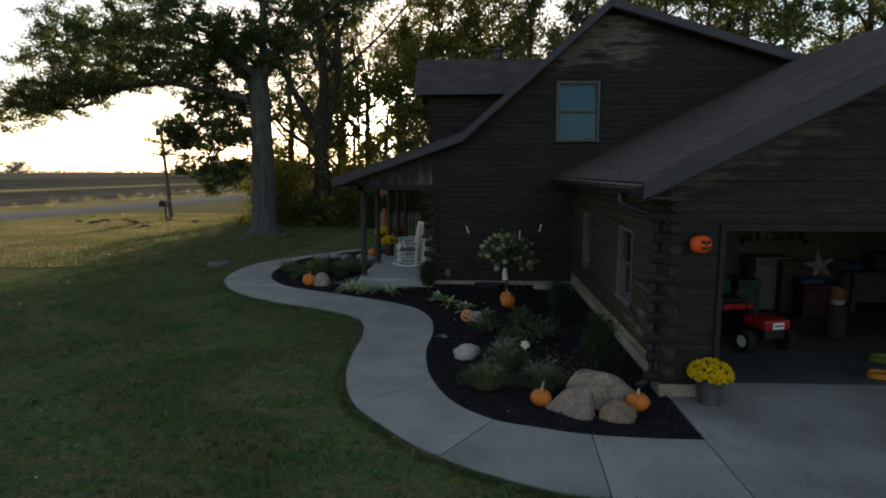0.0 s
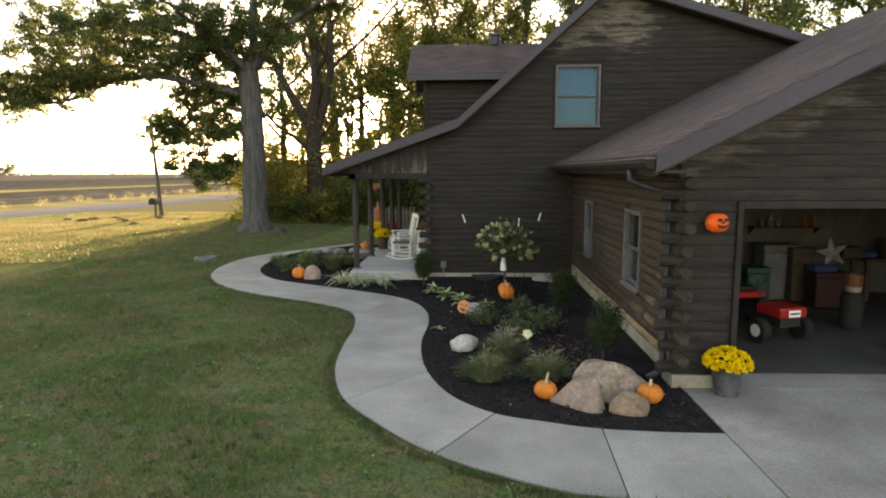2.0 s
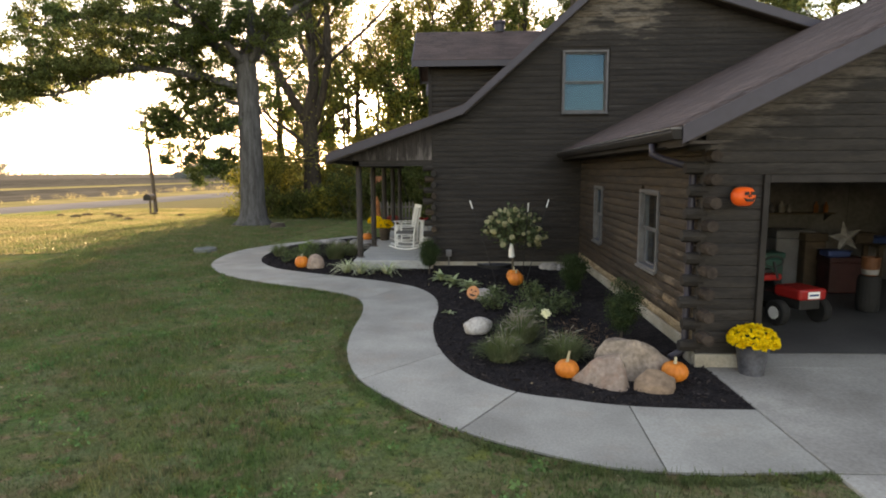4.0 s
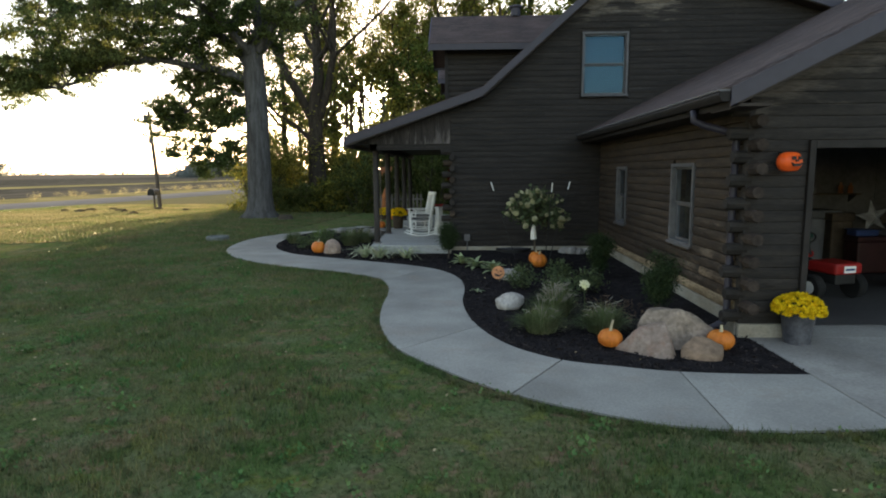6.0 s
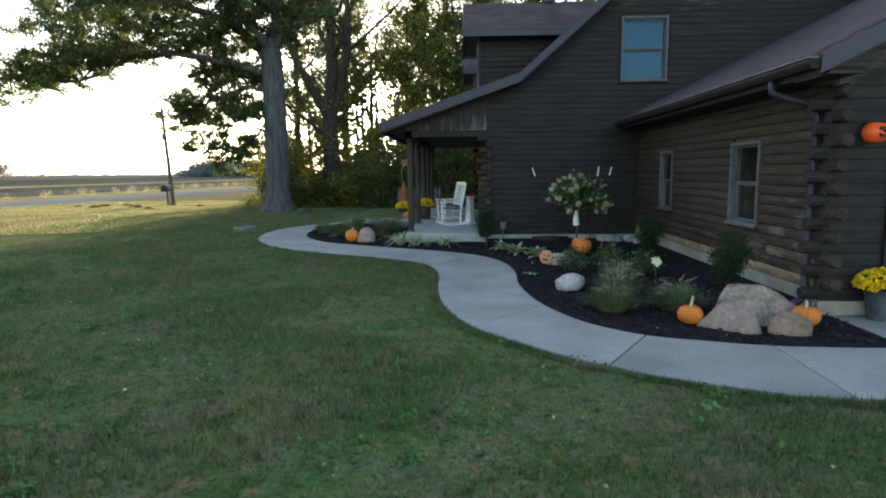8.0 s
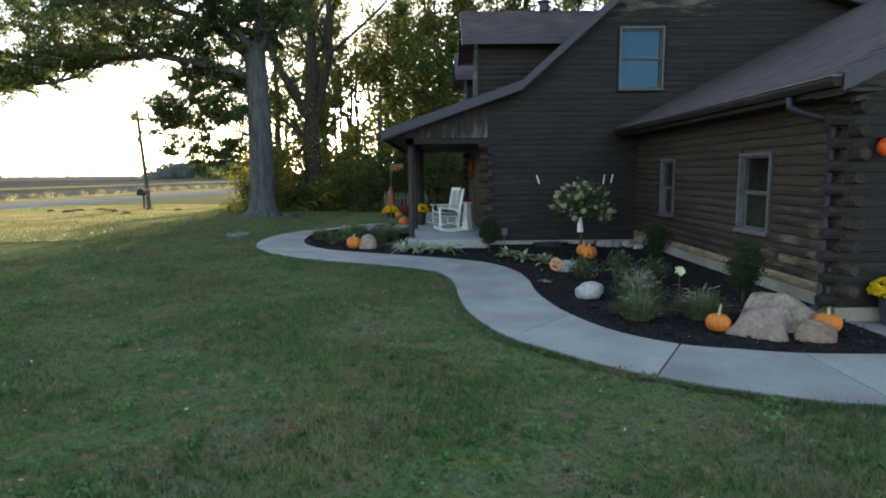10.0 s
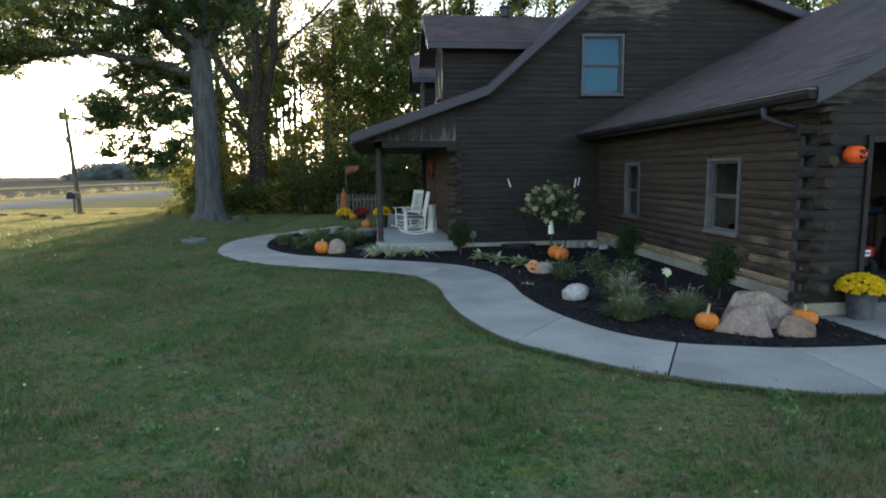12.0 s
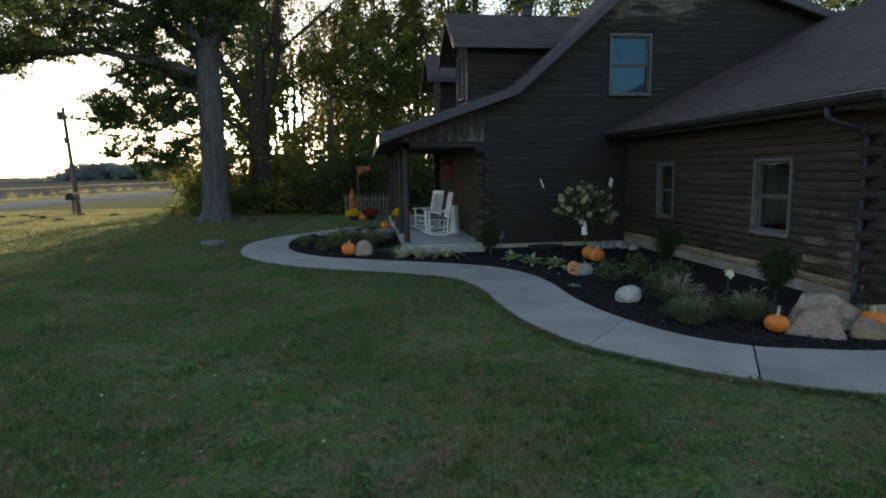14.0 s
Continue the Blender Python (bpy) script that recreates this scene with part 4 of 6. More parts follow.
# ---- house details ----
M_ORANGE = material("pumpkin_orange", (0.62, 0.20, 0.025), (0.50, 0.14, 0.02), 0.5, scale=5, bump=0.1, detail_scale=30, spread=0.1)
M_CLOTH = material("weathered_orange_cloth", (0.30, 0.135, 0.07), (0.22, 0.10, 0.055), 0.9, scale=6, bump=0, translucent=0.3, spread=0.2, spec=0.0)
M_FADED = material("faded_orange", (0.58, 0.25, 0.11), (0.46, 0.20, 0.09), 0.7, scale=9, bump=0, spread=0.1)
M_STEM = material("pumpkin_stem", (0.50, 0.43, 0.27), None, 0.8)
M_PLASTIC = material("orange_plastic", (0.95, 0.13, 0.015), (0.92, 0.115, 0.015), 0.35, bump=0, spread=0.03)
M_BOULDER = material("tan_sandstone", (0.345, 0.268, 0.218), (0.245, 0.185, 0.150), 0.9, scale=3.2, detail_scale=18, bump=0.6, spread=0.2, spec=0.1)
blotched(M_BOULDER, (0.27, 0.155, 0.115), 5.0, 0.54, 0.68, 0.55)
blotched(M_BOULDER, (0.42, 0.36, 0.31), 7.0, 0.58, 0.70, 0.5)
M_DARK_ROCK = material("dull_sandstone", (0.32, 0.255, 0.198), (0.175, 0.14, 0.112), 0.9, scale=5, detail_scale=18, bump=0.6, spread=0.3, spec=0.1)
M_BROWN_ROCK = material("brown_sandstone", (0.235, 0.165, 0.115), (0.145, 0.105, 0.076), 0.9, scale=4, detail_scale=18, bump=0.5, spread=0.25, spec=0.1)
M_WHITE_ROCK = material("pale_limestone", (0.44, 0.41, 0.38), (0.30, 0.275, 0.25), 0.9, scale=5, detail_scale=25, bump=0.6, spread=0.2)
M_BLADE_ORN = material("fountain_grass", (0.100, 0.138, 0.058), (0.175, 0.185, 0.095), 0.8, scale=3, bump=0, translucent=0.3, island=True, per_object=0.35, spec=0.05)
M_PLUME = material("dry_plume", (0.33, 0.305, 0.25), None, 0.9, bump=0, translucent=0.3, island=True, spec=0.05)
M_VARIEG = material("variegated_blade", (0.66, 0.66, 0.48), (0.30, 0.36, 0.16), 0.6, scale=6, bump=0, translucent=0.3, island=True, per_object=0.3)
M_HOSTA = material("hosta_leaf", (0.23, 0.31, 0.13), (0.42, 0.45, 0.27), 0.5, scale=12, bump=0.1, translucent=0.2, per_object=0.3)
M_TOPIARY = material("dark_evergreen", (0.030, 0.050, 0.023), (0.048, 0.066, 0.027), 0.75, scale=6, bump=0, translucent=0.25, island=True, per_object=0.45, spec=0.05)
M_GREENLEAF = material("garden_leaf", (0.064, 0.092, 0.036), (0.095, 0.118, 0.05), 0.6, scale=5, bump=0, translucent=0.3, island=True, per_object=0.45)
M_BLOOM = material("cream_bloom", (0.43, 0.40, 0.25), (0.27, 0.27, 0.14), 0.85, scale=22, detail_scale=60, bump=0.6, spread=0.25, translucent=0.2, per_object=0.22, spec=0.1)
M_YELLOW = material("yellow_mum", (0.86, 0.64, 0.012), (0.78, 0.54, 0.01), 0.7, scale=9, bump=0, translucent=0.25, island=True, per_object=0.18, spec=0.1)
M_RUST = material("rust_mum", (0.30, 0.05, 0.03), None, 0.7, scale=9, bump=0, island=True, per_object=0.3)
M_ZINC = material("galvanised_bucket", (0.125, 0.128, 0.145), (0.07, 0.07, 0.082), 0.5, 0.5, scale=7, detail_scale=25, bump=0.15, spread=0.25)
M_RED = material("red_paint", (0.33, 0.017, 0.015), (0.26, 0.015, 0.013), 0.35, bump=0, spread=0.05)
M_RUBBER = material("black_rubber", (0.018, 0.018, 0.018), None, 0.85)
M_GREEN = material("green_plastic", (0.012, 0.065, 0.048), None, 0.5)
M_BLUE = material("blue_plastic", (0.035, 0.06, 0.17), None, 0.5)
M_TIN = material("grey_tin", (0.23, 0.225, 0.22), (0.15, 0.145, 0.14), 0.7, scale=7, bump=0.05, spread=0.15)
M_DIM = material("grey_enamel", (0.13, 0.13, 0.14), (0.10, 0.10, 0.105), 0.6, scale=3, bump=0.03, spread=0.1)
M_CHEST = material("dull_red_paint", (0.045, 0.014, 0.013), None, 0.5)
M_PAIL = material("dull_orange_plastic", (0.15, 0.06, 0.025), None, 0.6)
M_CARD = material("brown_cardboard", (0.075, 0.055, 0.038), None, 0.9)
M_STONE = material("grey_fieldstone", (0.30, 0.28, 0.26), (0.20, 0.185, 0.17), 0.9, scale=4, detail_scale=20, bump=0.6, spread=0.2)
M_PORCH = material("grey_porch_boards", (0.44, 0.44, 0.42), (0.36, 0.36, 0.345), 0.65, scale=2, stretch=(0.5, 3, 1), detail_scale=20, bump=0.1, per_object=0.1)
M_TAN = material("tan_decor", (0.34, 0.125, 0.04), None, 0.8)
M_FENCE = material("weathered_pickets", (0.165, 0.148, 0.125), (0.11, 0.10, 0.083), 0.85, scale=3, stretch=(4, 4, 0.6))


def glass_sheet(x0, x1, y, z0, z1):
    bm = bmesh.new()
    bm.faces.new([bm.verts.new(p) for p in ((x0, y, z0), (x1, y, z0), (x1, y, z1), (x0, y, z1))])
    return bm


def window(name, m, w, h, label, blind):
    """A double-hung window in the x-z plane, face towards -y, its lower left corner at the pose m."""
    t = thing(name, label=label, category="window", kind="structure")
    t.matrix_basis = m
    f = 0.035
    for x0, x1, z0, z1 in ((-f, 0.018, -f, h + f), (w - 0.018, w + f, -f, h + f), (0.018, w - 0.018, h - 0.018, h + f), (0.018, w - 0.018, -f, 0.018)):
        part("window_frame", B(x0, x1, -0.05, 0.10, z0, z1), M_WTRIM, t, bevel=0.006)
    part("window_sill", B(-f - 0.015, w + f + 0.015, -0.08, -0.052, -f - 0.015, -f + 0.025), M_WTRIM, t, bevel=0.006)
    mid = h * 0.5
    for z0, z1, y in ((0.02, mid - 0.002, 0.045), (mid + 0.002, h - 0.02, 0.01)):
        for a in ((0.019, 0.046, z0, z1), (w - 0.046, w - 0.019, z0, z1), (0.046, w - 0.046, z0, z0 + 0.03), (0.046, w - 0.046, z1 - 0.03, z1)):
            part("sash", B(a[0], a[1], y, y + 0.03, a[2], a[3]), M_WTRIM, t)
        p = part("pane", glass_sheet(0.044, w - 0.044, y + 0.015, z0 + 0.028, z1 - 0.028), M_GLASS, t)
        p.visible_shadow = False
    # blind added behind the glass to give the reflected sky's blue
    if blind:
        part("blind", B(0.04, w - 0.04, 0.13, 0.14, 0.04, h - 0.04), M_BLIND, t, "added blind painted in the blue of reflected sky")
    return t


window("window_1", pose(UPW[0], WALL_Y - 0.0, UPW[2]), UPW[1] - UPW[0], UPW[3] - UPW[2], "double-hung upstairs window with a sky-blue blind", True)
for k, W in enumerate((W1, W2)):
    window("window_%d" % (k + 2), Matrix.Translation((GX, W[1], W[2])) @ pose(0, 0, 0, 0, 0, -90), W[1] - W[0], W[3] - W[2], "double-hung garage window with grey trim", False)


def corner_stack(parent, x, y, z0, z1, mats):
    """Crossed log ends at a corner: those of one wall point to -y, those of the other to -x."""
    k, z = 0, z0 + COURSE / 2
    while z < z1:
        n = 0.20 + 0.03 * math.sin(k * 2.1)
        if k % 2:
            bm = T([(x + 0.04, y + 0.03, z), (x + 0.04, y - n + 0.025, z), (x + 0.04, y - n, z)], [0.074, 0.074, 0.066], 8)
        else:
            bm = T([(x + 0.03, y + 0.05, z), (x - n + 0.025, y + 0.05, z), (x - n, y + 0.05, z)], [0.074, 0.074, 0.066], 8)
        part("log_end", bm, mats[k % len(mats)], parent)
        k, z = k + 1, z + COURSE


# added strip in dark log colour, for the shaded gap between log ends
part("corner_post", B(GX - 0.028, GX + 0.012, GY - 0.012, GY + 0.10, 0.17, 2.72), M_LOG, garage, bevel=0.006)
M_LOG_END = material("dark_brown_log_end", (0.060, 0.046, 0.037), (0.034, 0.027, 0.023), 0.8, scale=5, detail_scale=22, bump=0.4, spread=0.35, per_object=0.2, spec=0.1)
corner_stack(garage, GX, GY, 0.18, 2.62, (M_LOG, M_LOG_END))
corner_stack(house, WALL_X, WALL_Y, 0.24, 2.5, (M_LOG, M_LOG, M_LOG_BROWN))
corner_stack(house, WALL_X, 24.9, 0.24, 2.5, (M_LOG, M_LOG_BROWN))
courses(house, lambda z: (-24.9, -WALL_Y - 0.1), 0.24, 2.62, lambda s, z: Matrix.Translation((WALL_X, -s, z)) @ pose(0, 0, 0, 0, 0, -90), lambda a, z, r: M_LOG_BROWN, [(-22.6, -21.5, 0, 2.3)], 12)

M_LIP = material("pale_drip_edge", (0.15, 0.145, 0.15), (0.09, 0.088, 0.09), 0.45, scale=5, bump=0.03, spread=0.15)
# garage gutter, downspout and door trim
prof = [(0.0, 0.0), (-0.10, 0.0), (-0.115, -0.03), (-0.105, -0.06), (-0.08, -0.10), (0.0, -0.10)]
part("gutter", prism([(G_EAVE[0] - 0.004 + a, G_EAVE[1] - 0.05 + b) for a, b in prof], "y", G0 + 0.02, G1), M_TRIM_BROWN, garage, "dark brown gutter")
part("eave_board", B(G_EAVE[0], G_EAVE[0] + 0.028, G0 + 0.03, G1, G_EAVE[1] - 0.21, G_EAVE[1] - 0.012), M_TRIM_BROWN, garage)
part("drip_edge", B(G_EAVE[0] - 0.12, G_EAVE[0] + 0.05, G0 + 0.03, G1, G_EAVE[1] - 0.046, G_EAVE[1] - 0.026), M_LIP, garage, "pale metal gutter lip")
part("downspout", T([(2.69, 9.72, 2.64), (2.69, 9.72, 2.52), (2.80, 9.68, 2.46), (3.05, 9.6, 2.38), (3.13, 9.58, 2.28), (3.13, 9.58, 0.22), (3.10, 9.57, 0.14), (2.94, 9.53, 0.07)], 0.042, 12), M_FASCIA, garage, "dark brown downspout", smooth=True)
d0, d1, dz0, dz1 = DOOR
part("door_trim", B(d0 - 0.07, d0, GY - 0.045, GY + 0.19, 0.03, dz1 + 0.09), M_TRIM_BROWN, garage, bevel=0.005)
part("door_trim", B(d0, d1, GY - 0.045, GY + 0.19, dz1, dz1 + 0.09), M_TRIM_BROWN, garage, bevel=0.005)
for k in range(4):
    part("door_panel", B(d0 + 0.05, d1 - 0.05, 9.75 + k * 0.55, 10.28 + k * 0.55, 2.36, 2.40), M_TRIM, garage, "raised overhead door panel", bevel=0.006)

# dormers
for dy in (19.05, 24.6):
    half, zr, ze, xf = 1.45, 6.08, 5.09, -0.85
    for sgn in (-1, 1):
        pl = [(dy, zr), (dy + sgn * half, ze), (dy + sgn * half, ze - 0.1), (dy, zr - 0.1)]
        part("dormer_roof", prism(pl, "x", xf, 3.1), M_SHINGLE, house)
        part("dormer_rake", prism([(dy, zr - 0.01), (dy + sgn * half, ze - 0.01), (dy + sgn * half, ze - 0.2), (dy, zr - 0.2)], "x", xf - 0.03, xf), M_FASCIA, house)
        part("dormer_eave", B(xf, 2.6, dy + sgn * half - 0.012, dy + sgn * half + 0.014, ze - 0.16, ze - 0.012), M_FASCIA, house)
        part("dormer_wall", B(-0.42, 2.4, dy + sgn * 1.0 - 0.06, dy + sgn * 1.0 + 0.06, 3.3, ze + 0.15), M_LOG, house)
    courses(house, lambda z: (-0.40, min(2.4, BEND[0] + max(0.1, z + 0.1 - BEND[1]) * 1.12 + 0.1)), 3.45, 5.0, lambda s, z: pose(s, dy - 1.06, z), lambda a, z, r: M_LOG, (), 31)
    part("dormer_front", prism([(dy - 1.0, 3.3), (dy + 1.0, 3.3), (dy + 1.0, ze + 0.12), (dy, zr - 0.2), (dy - 1.0, ze + 0.12)], "x", -0.44, -0.32), M_LOG, house)
    part("corner_board", B(-0.48, -0.40, dy - 1.12, dy - 1.0, 3.35, ze + 0.02), M_TRIM_BROWN, house)
    window("window_5", Matrix.Translation((-0.45, dy + 0.38, 3.85)) @ pose(0, 0, 0, 0, 0, -90), 0.76, 1.1, "double-hung dormer window", True)

part("roof_vent", lathe([(0.13, 0.0), (0.13, 0.2), (0.17, 0.22), (0.17, 0.27), (0.03, 0.31)], 14), M_FASCIA, house, "small metal roof vent").location = (1.39, 19.05, 6.06)
# porch
PX, PZ = -2.24, 0.20
porch = thing("porch", label="covered grey-boarded front porch with dark log posts", category="porch", kind="structure")
part("porch_base", B(PX + 0.02, WALL_X, 16.54, 27.0, -0.2, PZ - 0.035), M_FOUND, porch)
for k in range(11):
    part("floor_board", B(PX, WALL_X - 0.04, 16.50 + k * 0.92, 16.50 + k * 0.92 + 0.912, PZ - 0.034, PZ), M_PORCH, porch, bevel=0.004)
part("skirt_board", B(PX, WALL_X - 0.04, 16.512, 16.535, 0.0, PZ - 0.036), M_PORCH, porch)
for y in (16.97, 19.2, 21.5, 23.8, 26.1):
    part("post", prism([(-2.15 + 0.076 * math.cos(a), y + 0.076 * math.sin(a)) for a in [math.pi / 8 + k * math.pi / 4 for k in range(8)]], "z", PZ, 2.46), M_POST, porch, "dark stained porch post", bevel=0.01)
    part("post_base", B(-2.25, -2.05, y - 0.1, y + 0.1, PZ, PZ + 0.03), M_TRIM, porch)
part("beam", B(-2.24, -2.06, 16.62, 27.0, 2.46, 2.62), M_LOG, porch, bevel=0.01)
part("end_beam", B(-2.24, WALL_X, WALL_Y, WALL_Y + 0.12, 2.46, 2.62), M_LOG, porch, bevel=0.01)
for k in range(13):
    x0 = -2.4 + k * 0.16
    part("gable_board", prism([(x0, 2.6), (x0 + 0.155, 2.6), (x0 + 0.155, roof_z(x0 + 0.155) - 0.19), (x0, roof_z(x0) - 0.19)], "y", WALL_Y - 0.03, WALL_Y - 0.005 + 0.003 * (k % 3)), M_BOARD, porch)
part("porch_ceiling", B(TIP[0] + 0.05, WALL_X, WALL_Y + 0.13, 27.0, 2.625, 2.65), M_SOFFIT, porch)
part("front_door", B(WALL_X - 0.03, WALL_X + 0.05, 21.55, 22.55, PZ, 2.25), M_TRIM_BROWN, porch, "brown front door", bevel=0.01)

# ---- furniture and decorations on the porch ----
def rocking_chair(x, y, z, rz):
    t = thing("rocking_chair", x, y, z, rz, "white painted wooden rocking chair with slatted back", "rocking chair", "porch rocking chairs")
    W = 0.29
    for s in (-W, W):
        part("rocker", T([(-0.46 + 0.92 * k / 10, s, 0.025 + 0.10 * (2 * k / 10 - 1) ** 2) for k in range(11)], 0.021, 6), M_WHITE, t)
        part("leg", T([(-0.28, s, 0.06), (-0.29, s, 0.62)], [0.02, 0.022], 8), M_WHITE, t)
        part("leg", T([(0.20, s, 0.05), (0.22, s, 0.42), (0.36, s, 1.14)], [0.02, 0.024, 0.018], 8), M_WHITE, t)
        part("arm", B(-0.36, 0.26, s - 0.045, s + 0.045, 0.62, 0.645), M_WHITE, t, bevel=0.008)
        part("stretcher", T([(-0.28, s, 0.22), (0.20, s, 0.22)], 0.012, 6), M_WHITE, t)
    for z1 in (0.16, 0.28):
        part("stretcher", T([(-0.28, -W, z1), (-0.28, W, z1)], 0.012, 6), M_WHITE, t)
    for k in range(7):
        part("seat_slat", B(-0.31 + k * 0.078, -0.245 + k * 0.078, -W + 0.01, W - 0.01, 0.425 - k * 0.006, 0.443 - k * 0.006), M_WHITE, t)
    part("cushion", B(-0.29, 0.2, -W + 0.03, W - 0.03, 0.44, 0.475), M_TIN, t, "thin grey seat cushion", bevel=0.015)
    for k in range(7):
        y1 = -0.225 + k * 0.075
        part("back_slat", T([(0.225, y1, 0.46), (0.345, y1, 1.07)], 0.016, 6), M_WHITE, t)
    part("top_rail", B(-0.014, 0.014, -W - 0.01, W + 0.01, -0.05, 0.05, pose(0.355, 0, 1.10, 0, 11, 0)), M_WHITE, t, bevel=0.008)
    part("lower_rail", B(-0.014, 0.014, -W, W, -0.025, 0.025, pose(0.23, 0, 0.48, 0, 11, 0)), M_WHITE, t)
    return t


rocking_chair(-1.17, 18.75, PZ, 2)
rocking_chair(-1.28, 20.2, PZ, 24)
t = thing("plant_stand", -0.70, 18.95, PZ, 0, "white tapered stand with a red bow", "plant stand")
part("stand", lathe([(0.17, 0), (0.17, 0.05), (0.14, 0.07), (0.10, 0.72), (0.13, 0.74), (0.13, 0.78)], 4), M_WHITE, t, bevel=0.01)
part("bow", T([(-0.13, 0, 0.84), (-0.05, 0, 0.81), (0, 0, 0.82), (0.05, 0, 0.81), (0.13, 0, 0.85)], [0.02, 0.04, 0.02, 0.04, 0.02], 8), M_RED, t, "red ribbon bow")
t = thing("wreath", WALL_X - 0.09, 22.05, 1.95, 0, "autumn leaf wreath on the front door", "wreath")
bm = T([(0, 0.24 * math.cos(a), 0.24 * math.sin(a)) for a in [k * math.pi / 10 for k in range(21)]], 0.05, 8)
part("ring", bm, M_TAN, t)
leaves("wreath_leaves", [(0, 0.24 * math.cos(k), 0.24 * math.sin(k)) for k in range(7)], [0.12] * 7, 260, 0.08, M_RUST, t, 5)


def pumpkin(x, y, z, r, rz=0, squash=0.8, tall=0.3, group="pumpkins", label="ripe orange pumpkin with a dry stem"):
    t = thing("pumpkin", x, y, z, rz, label, "pumpkin", group)
    bm = bmesh.new()
    bmesh.ops.create_uvsphere(bm, u_segments=48, v_segments=16, radius=1)
    for v in bm.verts:
        a = math.atan2(v.co.y, v.co.x)
        q = math.hypot(v.co.x, v.co.y)
        k = 1 - 0.075 * abs(math.cos(4.5 * a)) ** 6 * 1.4
        dip = 0.22 * max(0, 1 - q * 1.9)
        v.co = Vector((v.co.x * r * k, v.co.y * r * k, (v.co.z * squash - (dip if v.co.z > 0 else -dip)) * r + squash * r * 0.96))
    part("flesh", bm, M_ORANGE, t, smooth=True)
    h = squash * r * 1.9
    part("stem", T([(0, 0, h * 0.84), (0.01, 0, h + 0.02), (0.03 * r / 0.14, 0.01, h + tall * r)], [r * 0.17, r * 0.11, r * 0.10], 8), M_STEM, t)
    return t


def mum(x, y, z, r, h, mat, label, pot_mat, pot_label):
    t = thing("potted_mum", x, y, z, 0, label, "potted flowers", "potted mums")
    pr = r * 0.72
    part("pot", lathe([(pr * 0.74, 0), (pr * 0.98, h * 0.92), (pr * 1.06, h * 0.93), (pr * 1.06, h), (pr * 0.95, h), (pr * 0.92, h * 0.9)], 28), pot_mat, t, pot_label, smooth=False)
    cs, sp = [], []
    rng = random.Random(int(x * 100))
    for k in range(230):
        a, e = rng.uniform(0, 6.28), math.acos(rng.uniform(-0.12, 1))
        cs.append((r * math.sin(e) * math.cos(a), r * math.sin(e) * math.sin(a), h + 0.02 + r * 0.72 * math.cos(e)))
        sp.append(r * 0.10)
    leaves("greenery", [(c[0] * 0.8, c[1] * 0.8, h + (c[2] - h) * 0.75) for c in cs], sp, 500, r * 0.2, M_GREENLEAF, t, 3)
    leaves("bloom_cover", cs, [r * 0.10] * len(cs), 11000, r * 0.11, mat, t, 4, narrow=0.9)
    return t


mum(3.75, 9.18, 0.003, 0.25, 0.35, M_YELLOW, "yellow chrysanthemums in a galvanised bucket on the driveway", M_ZINC, "grey galvanised bucket")
mum(-2.06, 20.8, PZ, 0.26, 0.42, M_YELLOW, "yellow chrysanthemums in a dark brown pot on the porch", M_CARD, "dark brown pot")
mum(-3.7, 29.66, ground_z(-3.7, 29.66), 0.34, 0.25, M_YELLOW, "yellow chrysanthemums standing by the picket fence", M_CARD, "brown pot")
mum(-2.95, 30.2, ground_z(-2.95, 30.2), 0.34, 0.25, M_RUST, "rust red chrysanthemums standing by the picket fence", M_CARD, "brown pot")
pumpkin(-3.3, 29.2, ground_z(-3.3, 29.2), 0.17)
pumpkin(-2.55, 20.4, 0.24, 0.15)
t = thing("stone_step", -2.6, 20.3, 0.0, 0, "stacked flat stones beside the porch", "stone stack")
for k in range(3):
    part("stone", stone(0.34 - 0.02 * k, 0.5, 0.07, 60 + k, 0.12), M_STONE, t).location = (0.02 * k, 0, 0.05 + 0.075 * k)
t = thing("picket_fence", -3.1, 31.6, ground_z(-3.1, 31.6), 0, "short run of weathered grey pickets", "fence")
for k in range(12):
    part("picket", prism([(-0.04, 0), (0.04, 0), (0.04, 1.05), (0, 1.14), (-0.04, 1.05)], "y", -0.01, 0.01), M_FENCE, t).location = (-1.0 + k * 0.18, 0, 0.04 + 0.02 * math.sin(k * 2.0))
for z in (0.3, 0.85):
    part("rail", B(-1.1, 1.1, 0.012, 0.05, z, z + 0.08), M_FENCE, t)
t = thing("scarecrow_cone", -3.76, 30.6, ground_z(-3.76, 30.6), 0, "tall tan and orange autumn cone decoration", "garden decor")
part("cone", lathe([(0.24, 0), (0.2, 0.3), (0.17, 0.7), (0.14, 0.95), (0.15, 1.1), (0.06, 1.3), (0.01, 1.45)], 16), M_TAN, t, smooth=True)

t = thing("cloth_garland", -3.44, 26.8, ground_z(-3.44, 26.8), 0, "orange cloth draped on a cord between pole and porch", "garland")
part("pole", T([(0, 0, 0), (0.02, 0, 1.3), (0, 0, 2.34)], 0.018, 8), M_POLE, t)
part("cord", T([(0, 0, 2.3), (0.55, -0.3, 2.33), (1.2, -0.65, 2.42)], 0.012, 6), M_CARD, t)
bm = bmesh.new()
rows = []
for k in range(13):
    f = k / 12
    top_z = 2.29 + 0.03 * f
    rows.append([bm.verts.new((0.02 + 0.5 * f, -0.27 * f + 0.04 * math.sin(k * 1.9) * d, top_z - d * (0.12 + 0.26 * abs(math.sin(k * 0.9)) * (1 - 0.6 * f)))) for d in (0, 0.5, 1)])
